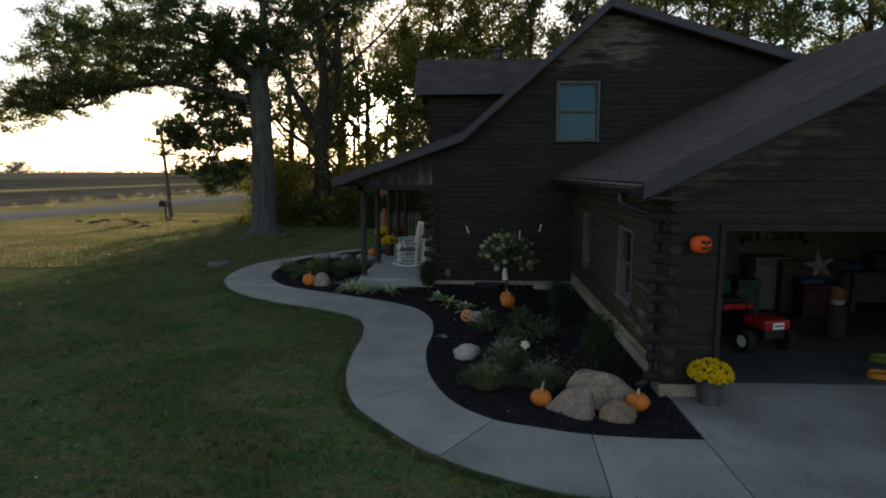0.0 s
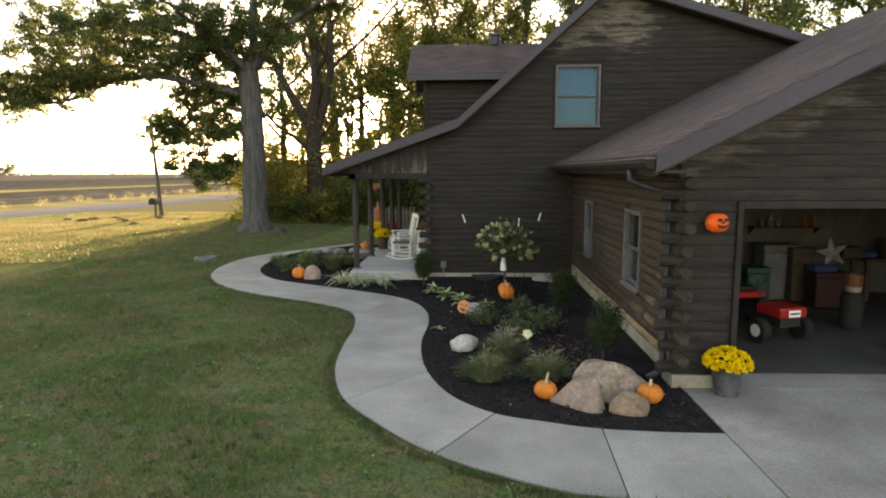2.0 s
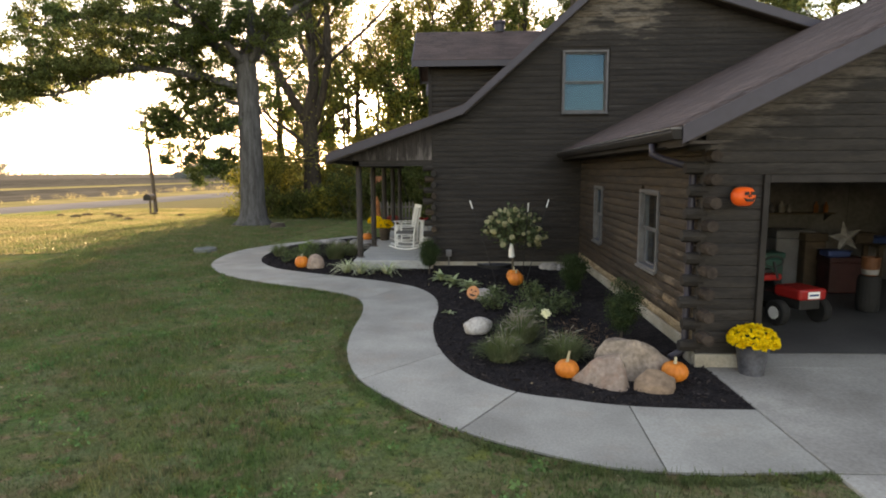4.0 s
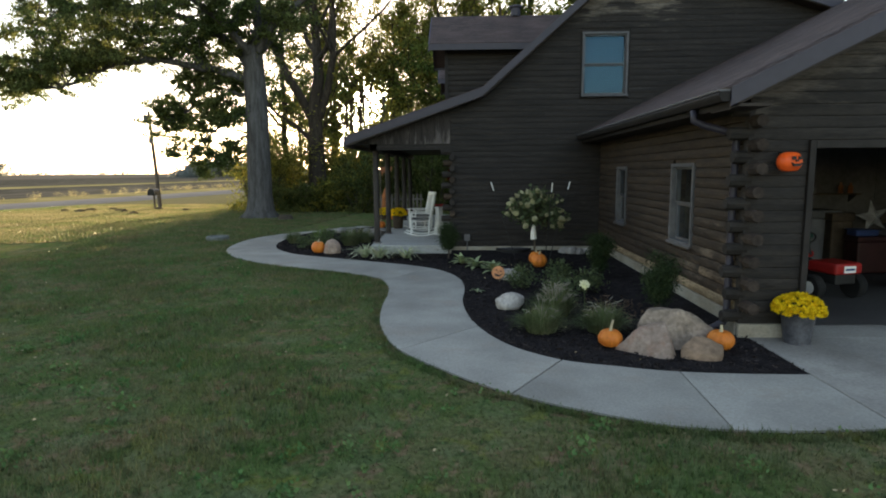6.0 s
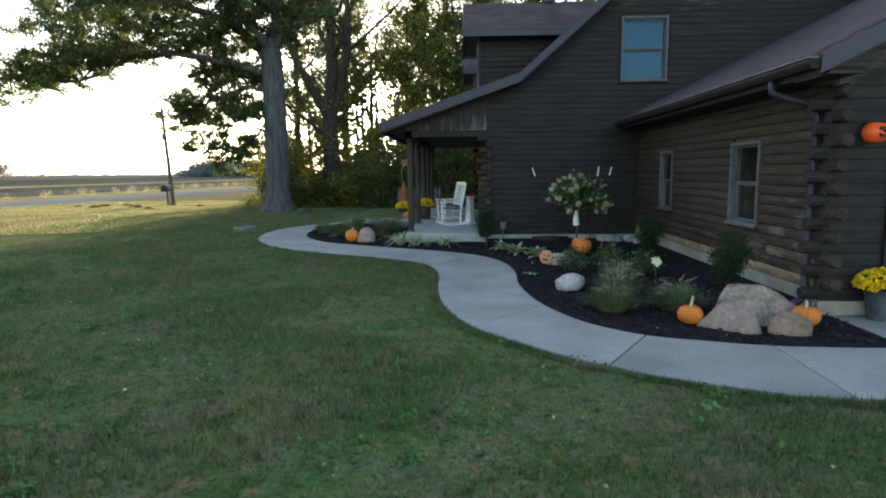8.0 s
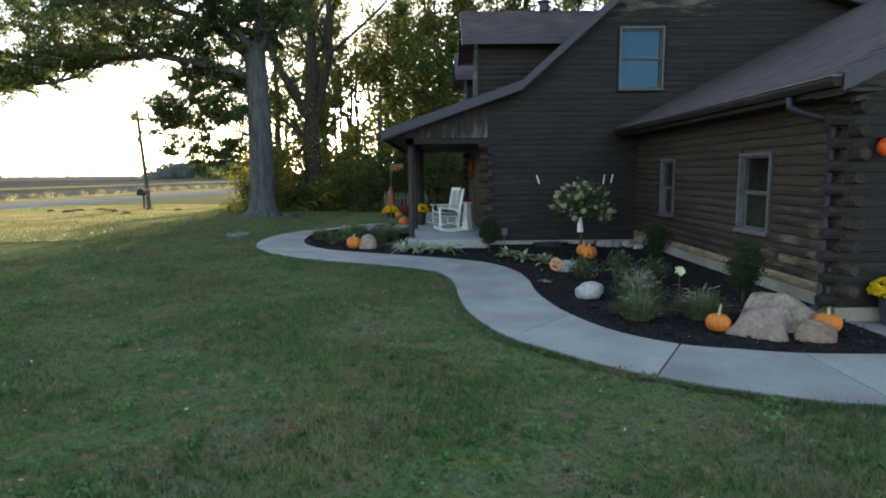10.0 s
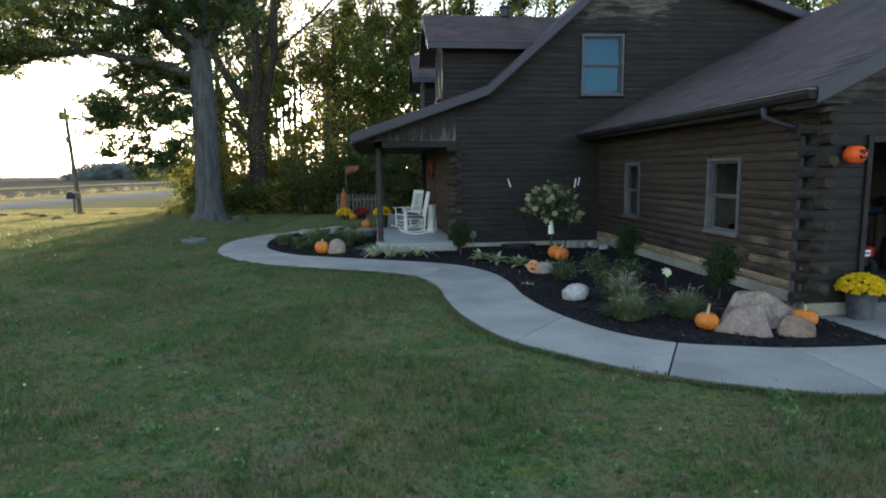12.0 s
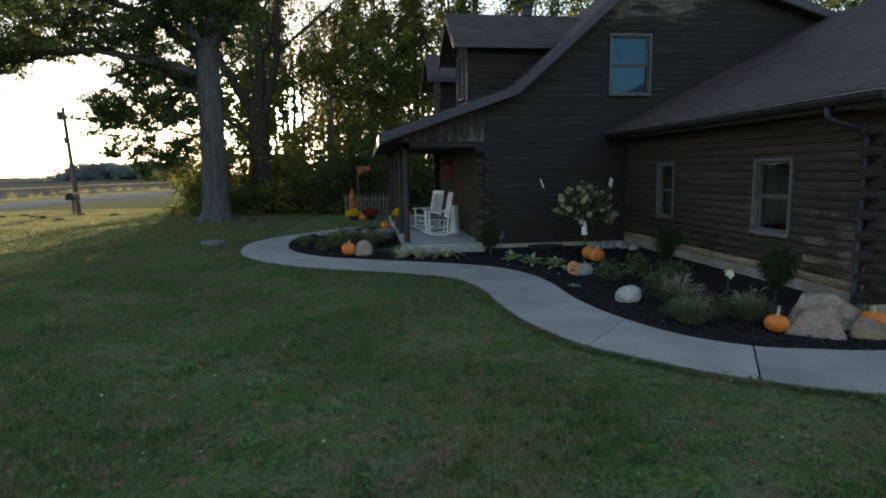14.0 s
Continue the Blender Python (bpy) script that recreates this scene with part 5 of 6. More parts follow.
for a, b in zip(rows, rows[1:]):
    for i in range(2):
        bm.faces.new((a[i], a[i + 1], b[i + 1], b[i]))
part("cloth", bm, M_CLOTH, t, "faded orange cloth", smooth=True)

# ---- things in the bed ----
def grass_clump(name, x, y, z, n, length, base, mat, label, seed, width=0.0055, arch=0.9, plumes=0, leans=(0.15, 1.3), category="ornamental grass", group="ornamental grasses"):
    rng = random.Random(seed)
    t = thing(name, x, y, z, 0, label, category, group)
    def blade(bm, L, w, lean):
        a = rng.uniform(0, 6.283)
        b = base * math.sqrt(rng.random())
        c = a + rng.uniform(-0.8, 0.8)
        p0 = Vector((b * math.cos(a), b * math.sin(a), 0))
        out, side = Vector((math.cos(c), math.sin(c), 0)), Vector((-math.sin(c), math.cos(c), 0))
        last = None
        for k in range(5):
            f = k / 4
            p = p0 + out * L * lean * (0.45 * f + 0.3 * arch * f * f) + Vector((0, 0, L * (f - (0.25 + 0.3 * arch) * lean * f * f)))
            q = side * w * (1 - 0.85 * f)
            row = (bm.verts.new(p - q), bm.verts.new(p + q))
            if last:
                bm.faces.new((last[0], last[1], row[1], row[0]))
            last = row
        return p
    bm = bmesh.new()
    tops = [blade(bm, length * rng.uniform(0.6, 1.1), width * rng.uniform(0.7, 1.2), rng.uniform(*leans)) for _ in range(n)]
    part("blade_tuft", bm, mat, t)
    if plumes:
        bm = bmesh.new()
        for k in range(plumes):
            a, l = rng.uniform(0, 6.28), rng.uniform(0.1, 1.15)
            h = length * rng.uniform(0.7, 1.2) * (1 - 0.3 * l)
            p = Vector((math.cos(a) * l * h * 0.8, math.sin(a) * l * h * 0.8, h))
            nod = p + Vector((math.cos(a) * 0.07, math.sin(a) * 0.07, rng.uniform(-0.02, 0.05)))
            tube(bm, [(0, 0, 0.1), p * 0.6 + Vector((0, 0, 0.04)), p * 0.93], [0.002, 0.002, 0.002], 4)
            tube(bm, [p * 0.93, p, p.lerp(nod, 0.6), nod], [0.002, 0.006, 0.005, 0.001], 5)
        part("seed_plume", bm, M_PLUME, t, "pale dry seed plumes")
    return t


grass_clump("fountain_grass", 0.93, 9.62, BED, 1050, 0.38, 0.17, M_BLADE_ORN, "arching fountain grass clump in the mulch", 1, plumes=16, leans=(0.1, 1.38))
grass_clump("fountain_grass", 1.68, 9.62, BED, 1050, 0.38, 0.17, M_BLADE_ORN, "arching fountain grass clump in the mulch", 2, plumes=18, leans=(0.1, 1.38))
grass_clump("fountain_grass", 1.22, 10.45, BED, 1050, 0.42, 0.18, M_BLADE_ORN, "tall fountain grass clump with silvery plumes", 3, plumes=80, leans=(0.1, 1.25))
grass_clump("fountain_grass", -4.75, 18.7, BED, 700, 0.42, 0.14, M_BLADE_ORN, "fountain grass clump near the walk", 4, plumes=2)
grass_clump("fountain_grass", -3.05, 18.2, BED, 900, 0.58, 0.20, M_BLADE_ORN, "tall arching grass clump beside the porch", 5, plumes=8)
grass_clump("fountain_grass", -2.75, 18.8, BED, 500, 0.50, 0.14, M_BLADE_ORN, "tall arching grass clump beside the porch", 6, plumes=5)
for k, (x, y) in enumerate(((-2.3, 15.95), (-1.95, 15.85), (-1.33, 15.78))):
    grass_clump("variegated_lilyturf", x, y, BED, 70, 0.60, 0.07, M_VARIEG, "pale striped lilyturf arching before the porch", 20 + k, width=0.02, leans=(0.8, 1.5), arch=1.3, category="lilyturf", group="lilyturf clumps")


def hosta(x, y, n, size, seed):
    rng = random.Random(seed)
    t = thing("hosta", x, y, BED, rng.uniform(0, 360), "pale green hosta with broad leaves", "hosta", "hostas")
    me = bpy.data.meshes.new("leaf")
    bm = bmesh.new()
    rows = []
    for k in range(6):
        f = k / 5
        w = 0.36 * math.sin(math.pi * min(1, f * 0.93 + 0.07)) ** 0.8 * (1 - 0.25 * f)
        z = 0.55 * f - 0.62 * f * f
        rows.append([bm.verts.new((f, s * w * 0.5, z + abs(s) * 0.06)) for s in (-1, 0, 1)])
    for a, b in zip(rows, rows[1:]):
        for i in range(2):
            bm.faces.new((a[i], a[i + 1], b[i + 1], b[i]))
    bm.to_mesh(me)
    bm.free()
    me.materials.append(M_HOSTA)
    me.shade_smooth()
    for k in range(n):
        ob = new("leaf", me)
        ob.parent = t
        ob.matrix_basis = pose(0, 0, 0.01, 0, rng.uniform(-62, 5), k * 137.5) @ Matrix.Diagonal((size * rng.uniform(0.7, 1.1),) * 3 + (1,))
    return t


for k, (x, y, n, sz) in enumerate(((-0.05, 14.85, 24, 0.27), (0.22, 14.4, 26, 0.28), (0.56, 13.85, 26, 0.29), (1.0, 13.5, 12, 0.24), (1.75, 13.0, 14, 0.26), (0.2, 11.9, 5, 0.16), (-4.0, 18.4, 16, 0.3))):
    hosta(x, y, n, sz, 70 + k)


def ball_shrub(name, x, y, z0, r, h, stem, label, seed, mat, n=10000, size=0.038, category="shrub", group="garden shrubs"):
    rng = random.Random(seed)
    t = thing(name, x, y, BED, 0, label, category, group)
    bm = bmesh.new()
    zc = z0 + h / 2
    tube(bm, [(0, 0, -0.05), (0.01, 0, z0 + 0.1), (0, 0, zc)], [stem, stem * 0.9, stem * 0.6], 8)
    cs = []
    for k in range(40):
        d = Vector((rng.gauss(0, 1), rng.gauss(0, 1), rng.gauss(0, 1))).normalized() * rng.uniform(0.4, 0.85)
        slim = 1.0 if name != "topiary" else 0.38 + 0.62 * min(1, max(0, 0.55 + d.z * 1.1))
        p = Vector((d.x * r * slim, d.y * r * slim, zc + d.z * h / 2))
        cs.append(p)
        if k % 2 and stem > 0.01:
            tube(bm, [(0, 0, max(0.03, zc - h * 0.3)), p], [stem * 0.3, stem * 0.12], 5)
    part("woody_stem", bm, M_BARK_DARK, t)
    leaves("foliage", cs, [r * 0.5] * len(cs), n, size, mat, t, seed, narrow=0.3)
    return t


ball_shrub("topiary", 2.55, 10.28, 0.12, 0.29, 0.80, 0.02, "rounded dark green topiary on a short stem", 1, M_TOPIARY, group="topiaries", category="topiary")
ball_shrub("topiary", 2.41, 13.05, 0.12, 0.29, 0.78, 0.02, "rounded dark green topiary on a short stem", 2, M_TOPIARY, group="topiaries", category="topiary")
ball_shrub("topiary", -0.36, 15.75, 0.10, 0.29, 0.74, 0.02, "rounded dark green topiary beside the porch", 3, M_TOPIARY, group="topiaries", category="topiary")
for k, (x, y, r, h) in enumerate(((0.95, 12.3, 0.27, 0.42), (1.6, 12.6, 0.26, 0.46), (1.45, 11.5, 0.3, 0.38), (1.95, 11.9, 0.27, 0.40), (-4.1, 17.6, 0.3, 0.36), (-3.65, 17.9, 0.30, 0.46))):
    ball_shrub("perennial", x, y, 0.0, r, h, 0.008, "low leafy green perennial in the mulch", 10 + k, M_GREENLEAF, 620, 0.075)

M_LIME = material("bright_green_leaf", (0.11, 0.19, 0.035), (0.15, 0.21, 0.05), 0.6, scale=5, bump=0, translucent=0.3, island=True, per_object=0.35)
ball_shrub("perennial", -3.85, 18.35, 0.0, 0.28, 0.5, 0.008, "bright green mounded perennial in the mulch", 33, M_LIME, 1500, 0.06)

# hydrangea trained as a small tree, with stakes
t = thing("hydrangea_tree", 1.45, 14.72, BED, 0, "small hydrangea tree with cream flower heads", "hydrangea")
rng = random.Random(5)
bm = bmesh.new()
tube(bm, [(0, 0, -0.05), (0.01, 0, 0.5), (0.05, 0.02, 0.95)], [0.025, 0.022, 0.018], 8)
heads, cs = [], []
for k in range(54):
    a = k * 2.4
    e = rng.uniform(-0.7, 1.35)
    d = Vector((math.cos(a) * math.cos(e) * 0.57, math.sin(a) * math.cos(e) * 0.52, math.sin(e) * 0.40)) * rng.uniform(0.8, 1.12)
    p = Vector((0.05, 0, 1.12)) + d
    tube(bm, [(0.05, 0.02, 0.85), Vector((0.05, 0, 1.0)) + d * 0.5, p], [0.008, 0.006, 0.004], 5)
    heads.append((p, d))
    cs += [p - d * 0.35, p - d * 0.15]
part("stem", bm, M_BARK_DARK, t)
leaves("foliage", cs, [0.22] * len(cs), 1300, 0.10, M_GREENLEAF, t, 6)
bm = bmesh.new()
bmesh.ops.create_icosphere(bm, subdivisions=4, radius=0.068)
for v in bm.verts:
    d = v.co.normalized()
    k = noise.noise(d * 4.5) * 0.016 + abs(noise.noise(d * 9.0)) * 0.016
    v.co = d * (0.058 + k)
    v.co.x *= 1.0 - 0.38 * max(0.0, d.z)
    v.co.y *= 1.0 - 0.38 * max(0.0, d.z)
    v.co.z *= 1.5 if d.z > 0 else 0.8
fl = part("flower_head", bm, M_BLOOM, t)
head_mesh = fl.data
for k, (p, d) in enumerate(heads):
    ob = fl if k == 0 else new("flower_head", head_mesh)
    ob.parent = t
    ob.matrix_basis = Matrix.Translation(p) @ d.to_track_quat("Z", "Y").to_matrix().to_4x4() @ Matrix.Diagonal((1.0, 1.0, 1.1, 1)) @ Matrix.Scale(rng.uniform(0.5, 1.0), 4)
part("ghost_ribbon", T([(-0.02, -0.06, 0.86), (-0.03, -0.07, 0.7), (-0.02, -0.06, 0.56)], [0.025, 0.055, 0.065], 8), M_WHITE, t, "white cloth tied round the stem")
for x, y, tx, ty in ((1.15, 14.8, 0.56, 14.96), (1.62, 14.45, 1.68, 13.88), (1.75, 14.95, 2.27, 15.33)):
    st = thing("garden_stake", x, y, 0.0, 0, "thin dark garden stake with a white tip", "garden stake", "garden stakes")
    d = Vector((tx - x, ty - y, 1.72))
    part("rod", T([(0, 0, -0.1), d * 0.9], 0.009, 6), M_BLACK, st)
    part("tip", T([d * 0.9, d], 0.012, 8), M_WHITE, st, "white tube tip")
pumpkin(1.47, 14.08, 0.06, 0.155, 20, 0.95)
pumpkin(1.46, 14.45, 0.06, 0.15, 70, 0.95)


def crag(corners, seed, label, group="garden boulders", mat=None):
    """An angular rock: the hull of its corners, worn at the edges and roughened."""
    bm = bmesh.new()
    mid = sum((Vector(c) for c in corners), Vector()) / len(corners)
    base = Vector((mid.x, mid.y, 0))
    for c in corners:
        bm.verts.new(Vector(c) - base)
    out = bmesh.ops.convex_hull(bm, input=bm.verts[:])
    bmesh.ops.delete(bm, geom=list({v for v in out["geom_interior"] + out["geom_unused"] if isinstance(v, bmesh.types.BMVert)}), context="VERTS")
    bmesh.ops.bevel(bm, geom=bm.edges[:], offset=0.012, segments=1, affect="EDGES")
    bmesh.ops.triangulate(bm, faces=bm.faces[:])
    for _ in range(3):
        bmesh.ops.subdivide_edges(bm, edges=[e for e in bm.edges if e.calc_length() > 0.05], cuts=1, use_grid_fill=True)
        bmesh.ops.triangulate(bm, faces=bm.faces[:])
    for v in bm.verts:
        k = noise.noise(v.co * 5 + Vector((seed, 0, 0))) * 0.022 + noise.noise(v.co * 14 + Vector((0, seed, 0))) * 0.009
        v.co += Vector((v.co.x, v.co.y, 0.15)).normalized() * k
    ob = tagged(mesh_object("boulder", bm, mat or M_BOULDER), label, "boulder", group)
    ob.location = base
    return ob


def boulder(x, y, z, rx, ry, rz_, rot, seed, mat, label, facets=0.0, amp=0.3, group="garden boulders"):
    ob = tagged(mesh_object("boulder", stone(rx, ry, rz_, seed, amp, facets, 4), mat, True), label, "boulder", group)
    ob.matrix_basis = pose(x, y, z, 0, 0, rot)
    return ob


D = -0.06
crag([(1.92, 9.0, D), (1.95, 9.35, D), (2.4, 9.5, D), (2.85, 9.32, D), (2.82, 8.95, D), (2.3, 8.85, D), (1.93, 9.05, 0.25), (2.05, 9.15, 0.39), (2.38, 9.12, 0.41), (2.2, 9.35, 0.37), (2.62, 9.2, 0.31), (2.8, 9.1, 0.17), (2.72, 9.3, 0.2)], 3, "large tan sandstone boulder in the mulch", mat=M_DARK_ROCK)
crag([(1.63, 8.9, D), (1.72, 9.0, D), (2.07, 8.5, D), (2.19, 8.56, D), (2.26, 8.76, D), (2.2, 8.98, D), (1.66, 8.9, 0.05), (1.84, 8.86, 0.215), (1.95, 8.98, 0.25), (2.17, 8.86, 0.335), (2.16, 8.95, 0.31), (2.15, 8.58, 0.06)], 9, "pointed tan sandstone slab leaning on the large boulder")
crag([(2.25, 8.58, D), (2.33, 8.8, D), (2.74, 8.72, D), (2.64, 8.5, D), (2.45, 8.48, D), (2.27, 8.66, 0.10), (2.43, 8.74, 0.20), (2.54, 8.72, 0.20), (2.70, 8.64, 0.13), (2.63, 8.52, 0.06), (2.38, 8.54, 0.08)], 16, mat=M_BROWN_ROCK, label="small brown boulder before the large one")
pumpkin(1.61, 8.99, BED, 0.135, 0, tall=0.75)
pumpkin(2.78, 8.90, BED, 0.145, 40)
boulder(0.64, 10.83, 0.07, 0.21, 0.17, 0.17, 20, 21, M_WHITE_ROCK, "pale limestone rock in the mulch", 0.15, 0.2)
boulder(-3.19, 16.55, 0.10, 0.21, 0.18, 0.25, 0, 33, M_BOULDER, "rounded brown rock beside a pumpkin", 0.05, 0.15)
pumpkin(-3.54, 16.6, BED, 0.165, 10, 0.95)
boulder(0.80, 13.15, 0.05, 0.22, 0.15, 0.15, 0, 27, M_WHITE_ROCK, "pale rock behind the pumpkin face", 0.1, 0.2)
for k in range(7):
    boulder(2.35 + 0.17 * k if k < 5 else 2.95, 16.25 - 0.04 * k if k < 5 else 15.9 - 0.35 * (k - 5), 0.05, 0.15 + 0.03 * (k % 3), 0.12, 0.13 + 0.02 * (k % 2), k * 40, 50 + k, M_STONE if k % 3 else M_WHITE_ROCK, "grey fieldstone in the row along the wall", 0.15, 0.2, "wall stones")
for k in range(6):
    boulder(-4.4 + 0.42 * k, 21.2 + 0.25 * (k % 2), 0.05, 0.26, 0.17, 0.12, k * 33, 80 + k, M_STONE, "flat grey edging stone in the bed", 0.15, 0.2, "edging stones")
# flat pumpkin face leaning on the rock
t = thing("garden_sign", 0.72, 13.05, 0.02, -18, "flat orange pumpkin face leaning on a rock", "garden decor")
t.matrix_basis = pose(0.57, 13.0, 0.03, -20, 14, -15)
part("disc", prism([(0.115 * math.cos(a), 0.12 + 0.12 * math.sin(a)) for a in [k * math.pi / 12 for k in range(24)]], "y", -0.01, 0.01), M_FADED, t)
for x, z, w in ((-0.04, 0.155, 0.02), (0.04, 0.155, 0.02), (0, 0.125, 0.012)):
    part("eye", prism([(x - w, z - w * 0.7), (x + w, z - w * 0.7), (x, z + w)], "y", -0.016, -0.011), M_BLACK, t)
part("mouth", prism([(-0.07, 0.095), (-0.035, 0.078), (0, 0.085), (0.035, 0.078), (0.07, 0.095), (0.035, 0.05), (-0.035, 0.05)], "y", -0.016, -0.011), M_BLACK, t)
# cream bloom
t = thing("cream_flower", 1.46, 9.75, BED, 0, "single large cream flower on a tall stem", "flower")
part("stem", T([(0, 0, 0), (0.02, 0.0, 0.3), (0, -0.02, 0.55)], 0.006, 6), M_GREENLEAF, t)
M_CREAM = material("cream_petal", (0.75, 0.74, 0.50), None, 0.7, bump=0, translucent=0.2)
bm = bmesh.new()
for k in range(26):
    a = k * 2.4
    l = 0.07 - 0.0014 * k
    box(bm, 0.004, l, -0.011, 0.011, -0.0015, 0.0015, pose(0, -0.03, 0.56, 62, 0, 0) @ pose(0, 0, 0.0012 * k, 0, -8 - 1.6 * k, math.degrees(a)))
part("petals", bm, M_CREAM, t)

# utility box and window well on the gable wall
t = thing("utility_box", 0.07, WALL_Y - 0.03, 0.30, 0, "small grey utility box on the log wall", "utility box")
part("case", B(-0.07, 0.07, -0.08, 0.0, 0, 0.16), M_TRIM, t, bevel=0.01)
part("conduit", T([(0, -0.03, 0), (0, -0.03, -0.28)], 0.014, 8), M_TRIM, t)
t = thing("window_well", 1.18, WALL_Y - 0.04, 0, 0, "low dark metal window well at the footing", "window well")
part("well_wall", lathe([(0.42, 0.0), (0.42, 0.13), (0.40, 0.13), (0.40, 0.0)], 28), M_BLACK, t)
part("cover", lathe([(0.40, 0.11), (0.40, 0.125), (0.1, 0.14), (0.02, 0.142)], 28), M_ZINC, t)

# pumpkin lantern on the garage wall
t = thing("pumpkin_lantern", 3.56, GY - 0.17, 1.94, 0, "orange plastic pumpkin pail over the wall lamp", "pumpkin lantern")
bm = bmesh.new()
bmesh.ops.create_uvsphere(bm, u_segments=36, v_segments=14, radius=1)
for v in bm.verts:
    a = math.atan2(v.co.z, v.co.y)
    k = 1 - 0.05 * abs(math.cos(4 * a)) ** 5
    sx = math.copysign(abs(v.co.x) ** 0.6, v.co.x)
    v.co = Vector((sx * 0.125, v.co.y * 0.11 * k, v.co.z * 0.11 * k + 0.09))
part("shell", bm, M_PLASTIC, t, smooth=True)
face = pose(0.024, -0.118, 0.10, 0, 0, 6)
for x, z, w in ((-0.035, 0.03, 0.02), (0.035, 0.03, 0.02), (0, 0.0, 0.012)):
    part("eye", B(x - w, x + w, -0.008, 0.012, z - w * 0.9, z + w * 0.9, face), M_BLACK, t)
part("mouth", prism([(-0.06, -0.02), (-0.03, -0.035), (0, -0.03), (0.03, -0.035), (0.06, -0.02), (0.035, -0.06), (-0.035, -0.06)], "y", -0.008, 0.02), M_BLACK, t).matrix_basis = face
part("bracket", B(-0.04, 0.04, 0.08, 0.16, 0.10, 0.20), M_BLACK, t)

# ---- garage contents ----
t = thing("garden_tractor", 5.33, 11.89, 0.03, -75, "red garden tractor with a black seat in the garage", "garden tractor")
part("hood", B(0.30, 0.80, -0.24, 0.24, 0.40, 0.57), M_RED, t, bevel=0.04)
part("fender", B(-0.58, -0.10, -0.30, 0.30, 0.52, 0.63), M_RED, t, bevel=0.04)
part("frame", B(-0.6, 0.75, -0.18, 0.18, 0.25, 0.42), M_BLACK, t, bevel=0.02)
part("seat", B(-0.62, -0.22, -0.22, 0.22, 0.62, 0.70), M_BLACK, t, bevel=0.03)
part("seat_back", B(-0.70, -0.6, -0.22, 0.22, 0.66, 0.98), M_GREEN, t, bevel=0.03)
part("plate", B(0.805, 0.812, -0.10, 0.10, 0.43, 0.53), M_WHITE, t, "white plate with a plain bar")
part("plate_bar", B(0.813, 0.815, -0.08, 0.08, 0.465, 0.495), M_BLUE, t)
part("steering_wheel", T([(0.02 + 0.0 * k, 0.17 * math.cos(k * math.pi / 8), 0.86 + 0.17 * math.sin(k * math.pi / 8) * 0.5) for k in range(17)], 0.014, 6), M_BLACK, t)
part("steering_column", T([(0.12, 0, 0.6), (0.02, 0, 0.86)], 0.02, 8), M_BLACK, t)
for x, r, s in ((0.55, 0.19, -1), (0.55, 0.19, 1), (-0.45, 0.27, -1), (-0.45, 0.27, 1)):
    wob = part("wheel", T([(x, s * 0.30, r), (x, s * 0.32, r), (x, s * 0.42, r), (x, s * 0.44, r)], [r * 0.9, r, r, r * 0.9], 20), M_RUBBER, t)
    part("rim", T([(x, s * 0.435, r), (x, s * 0.448, r)], r * 0.5, 16), M_WHITE, wob)
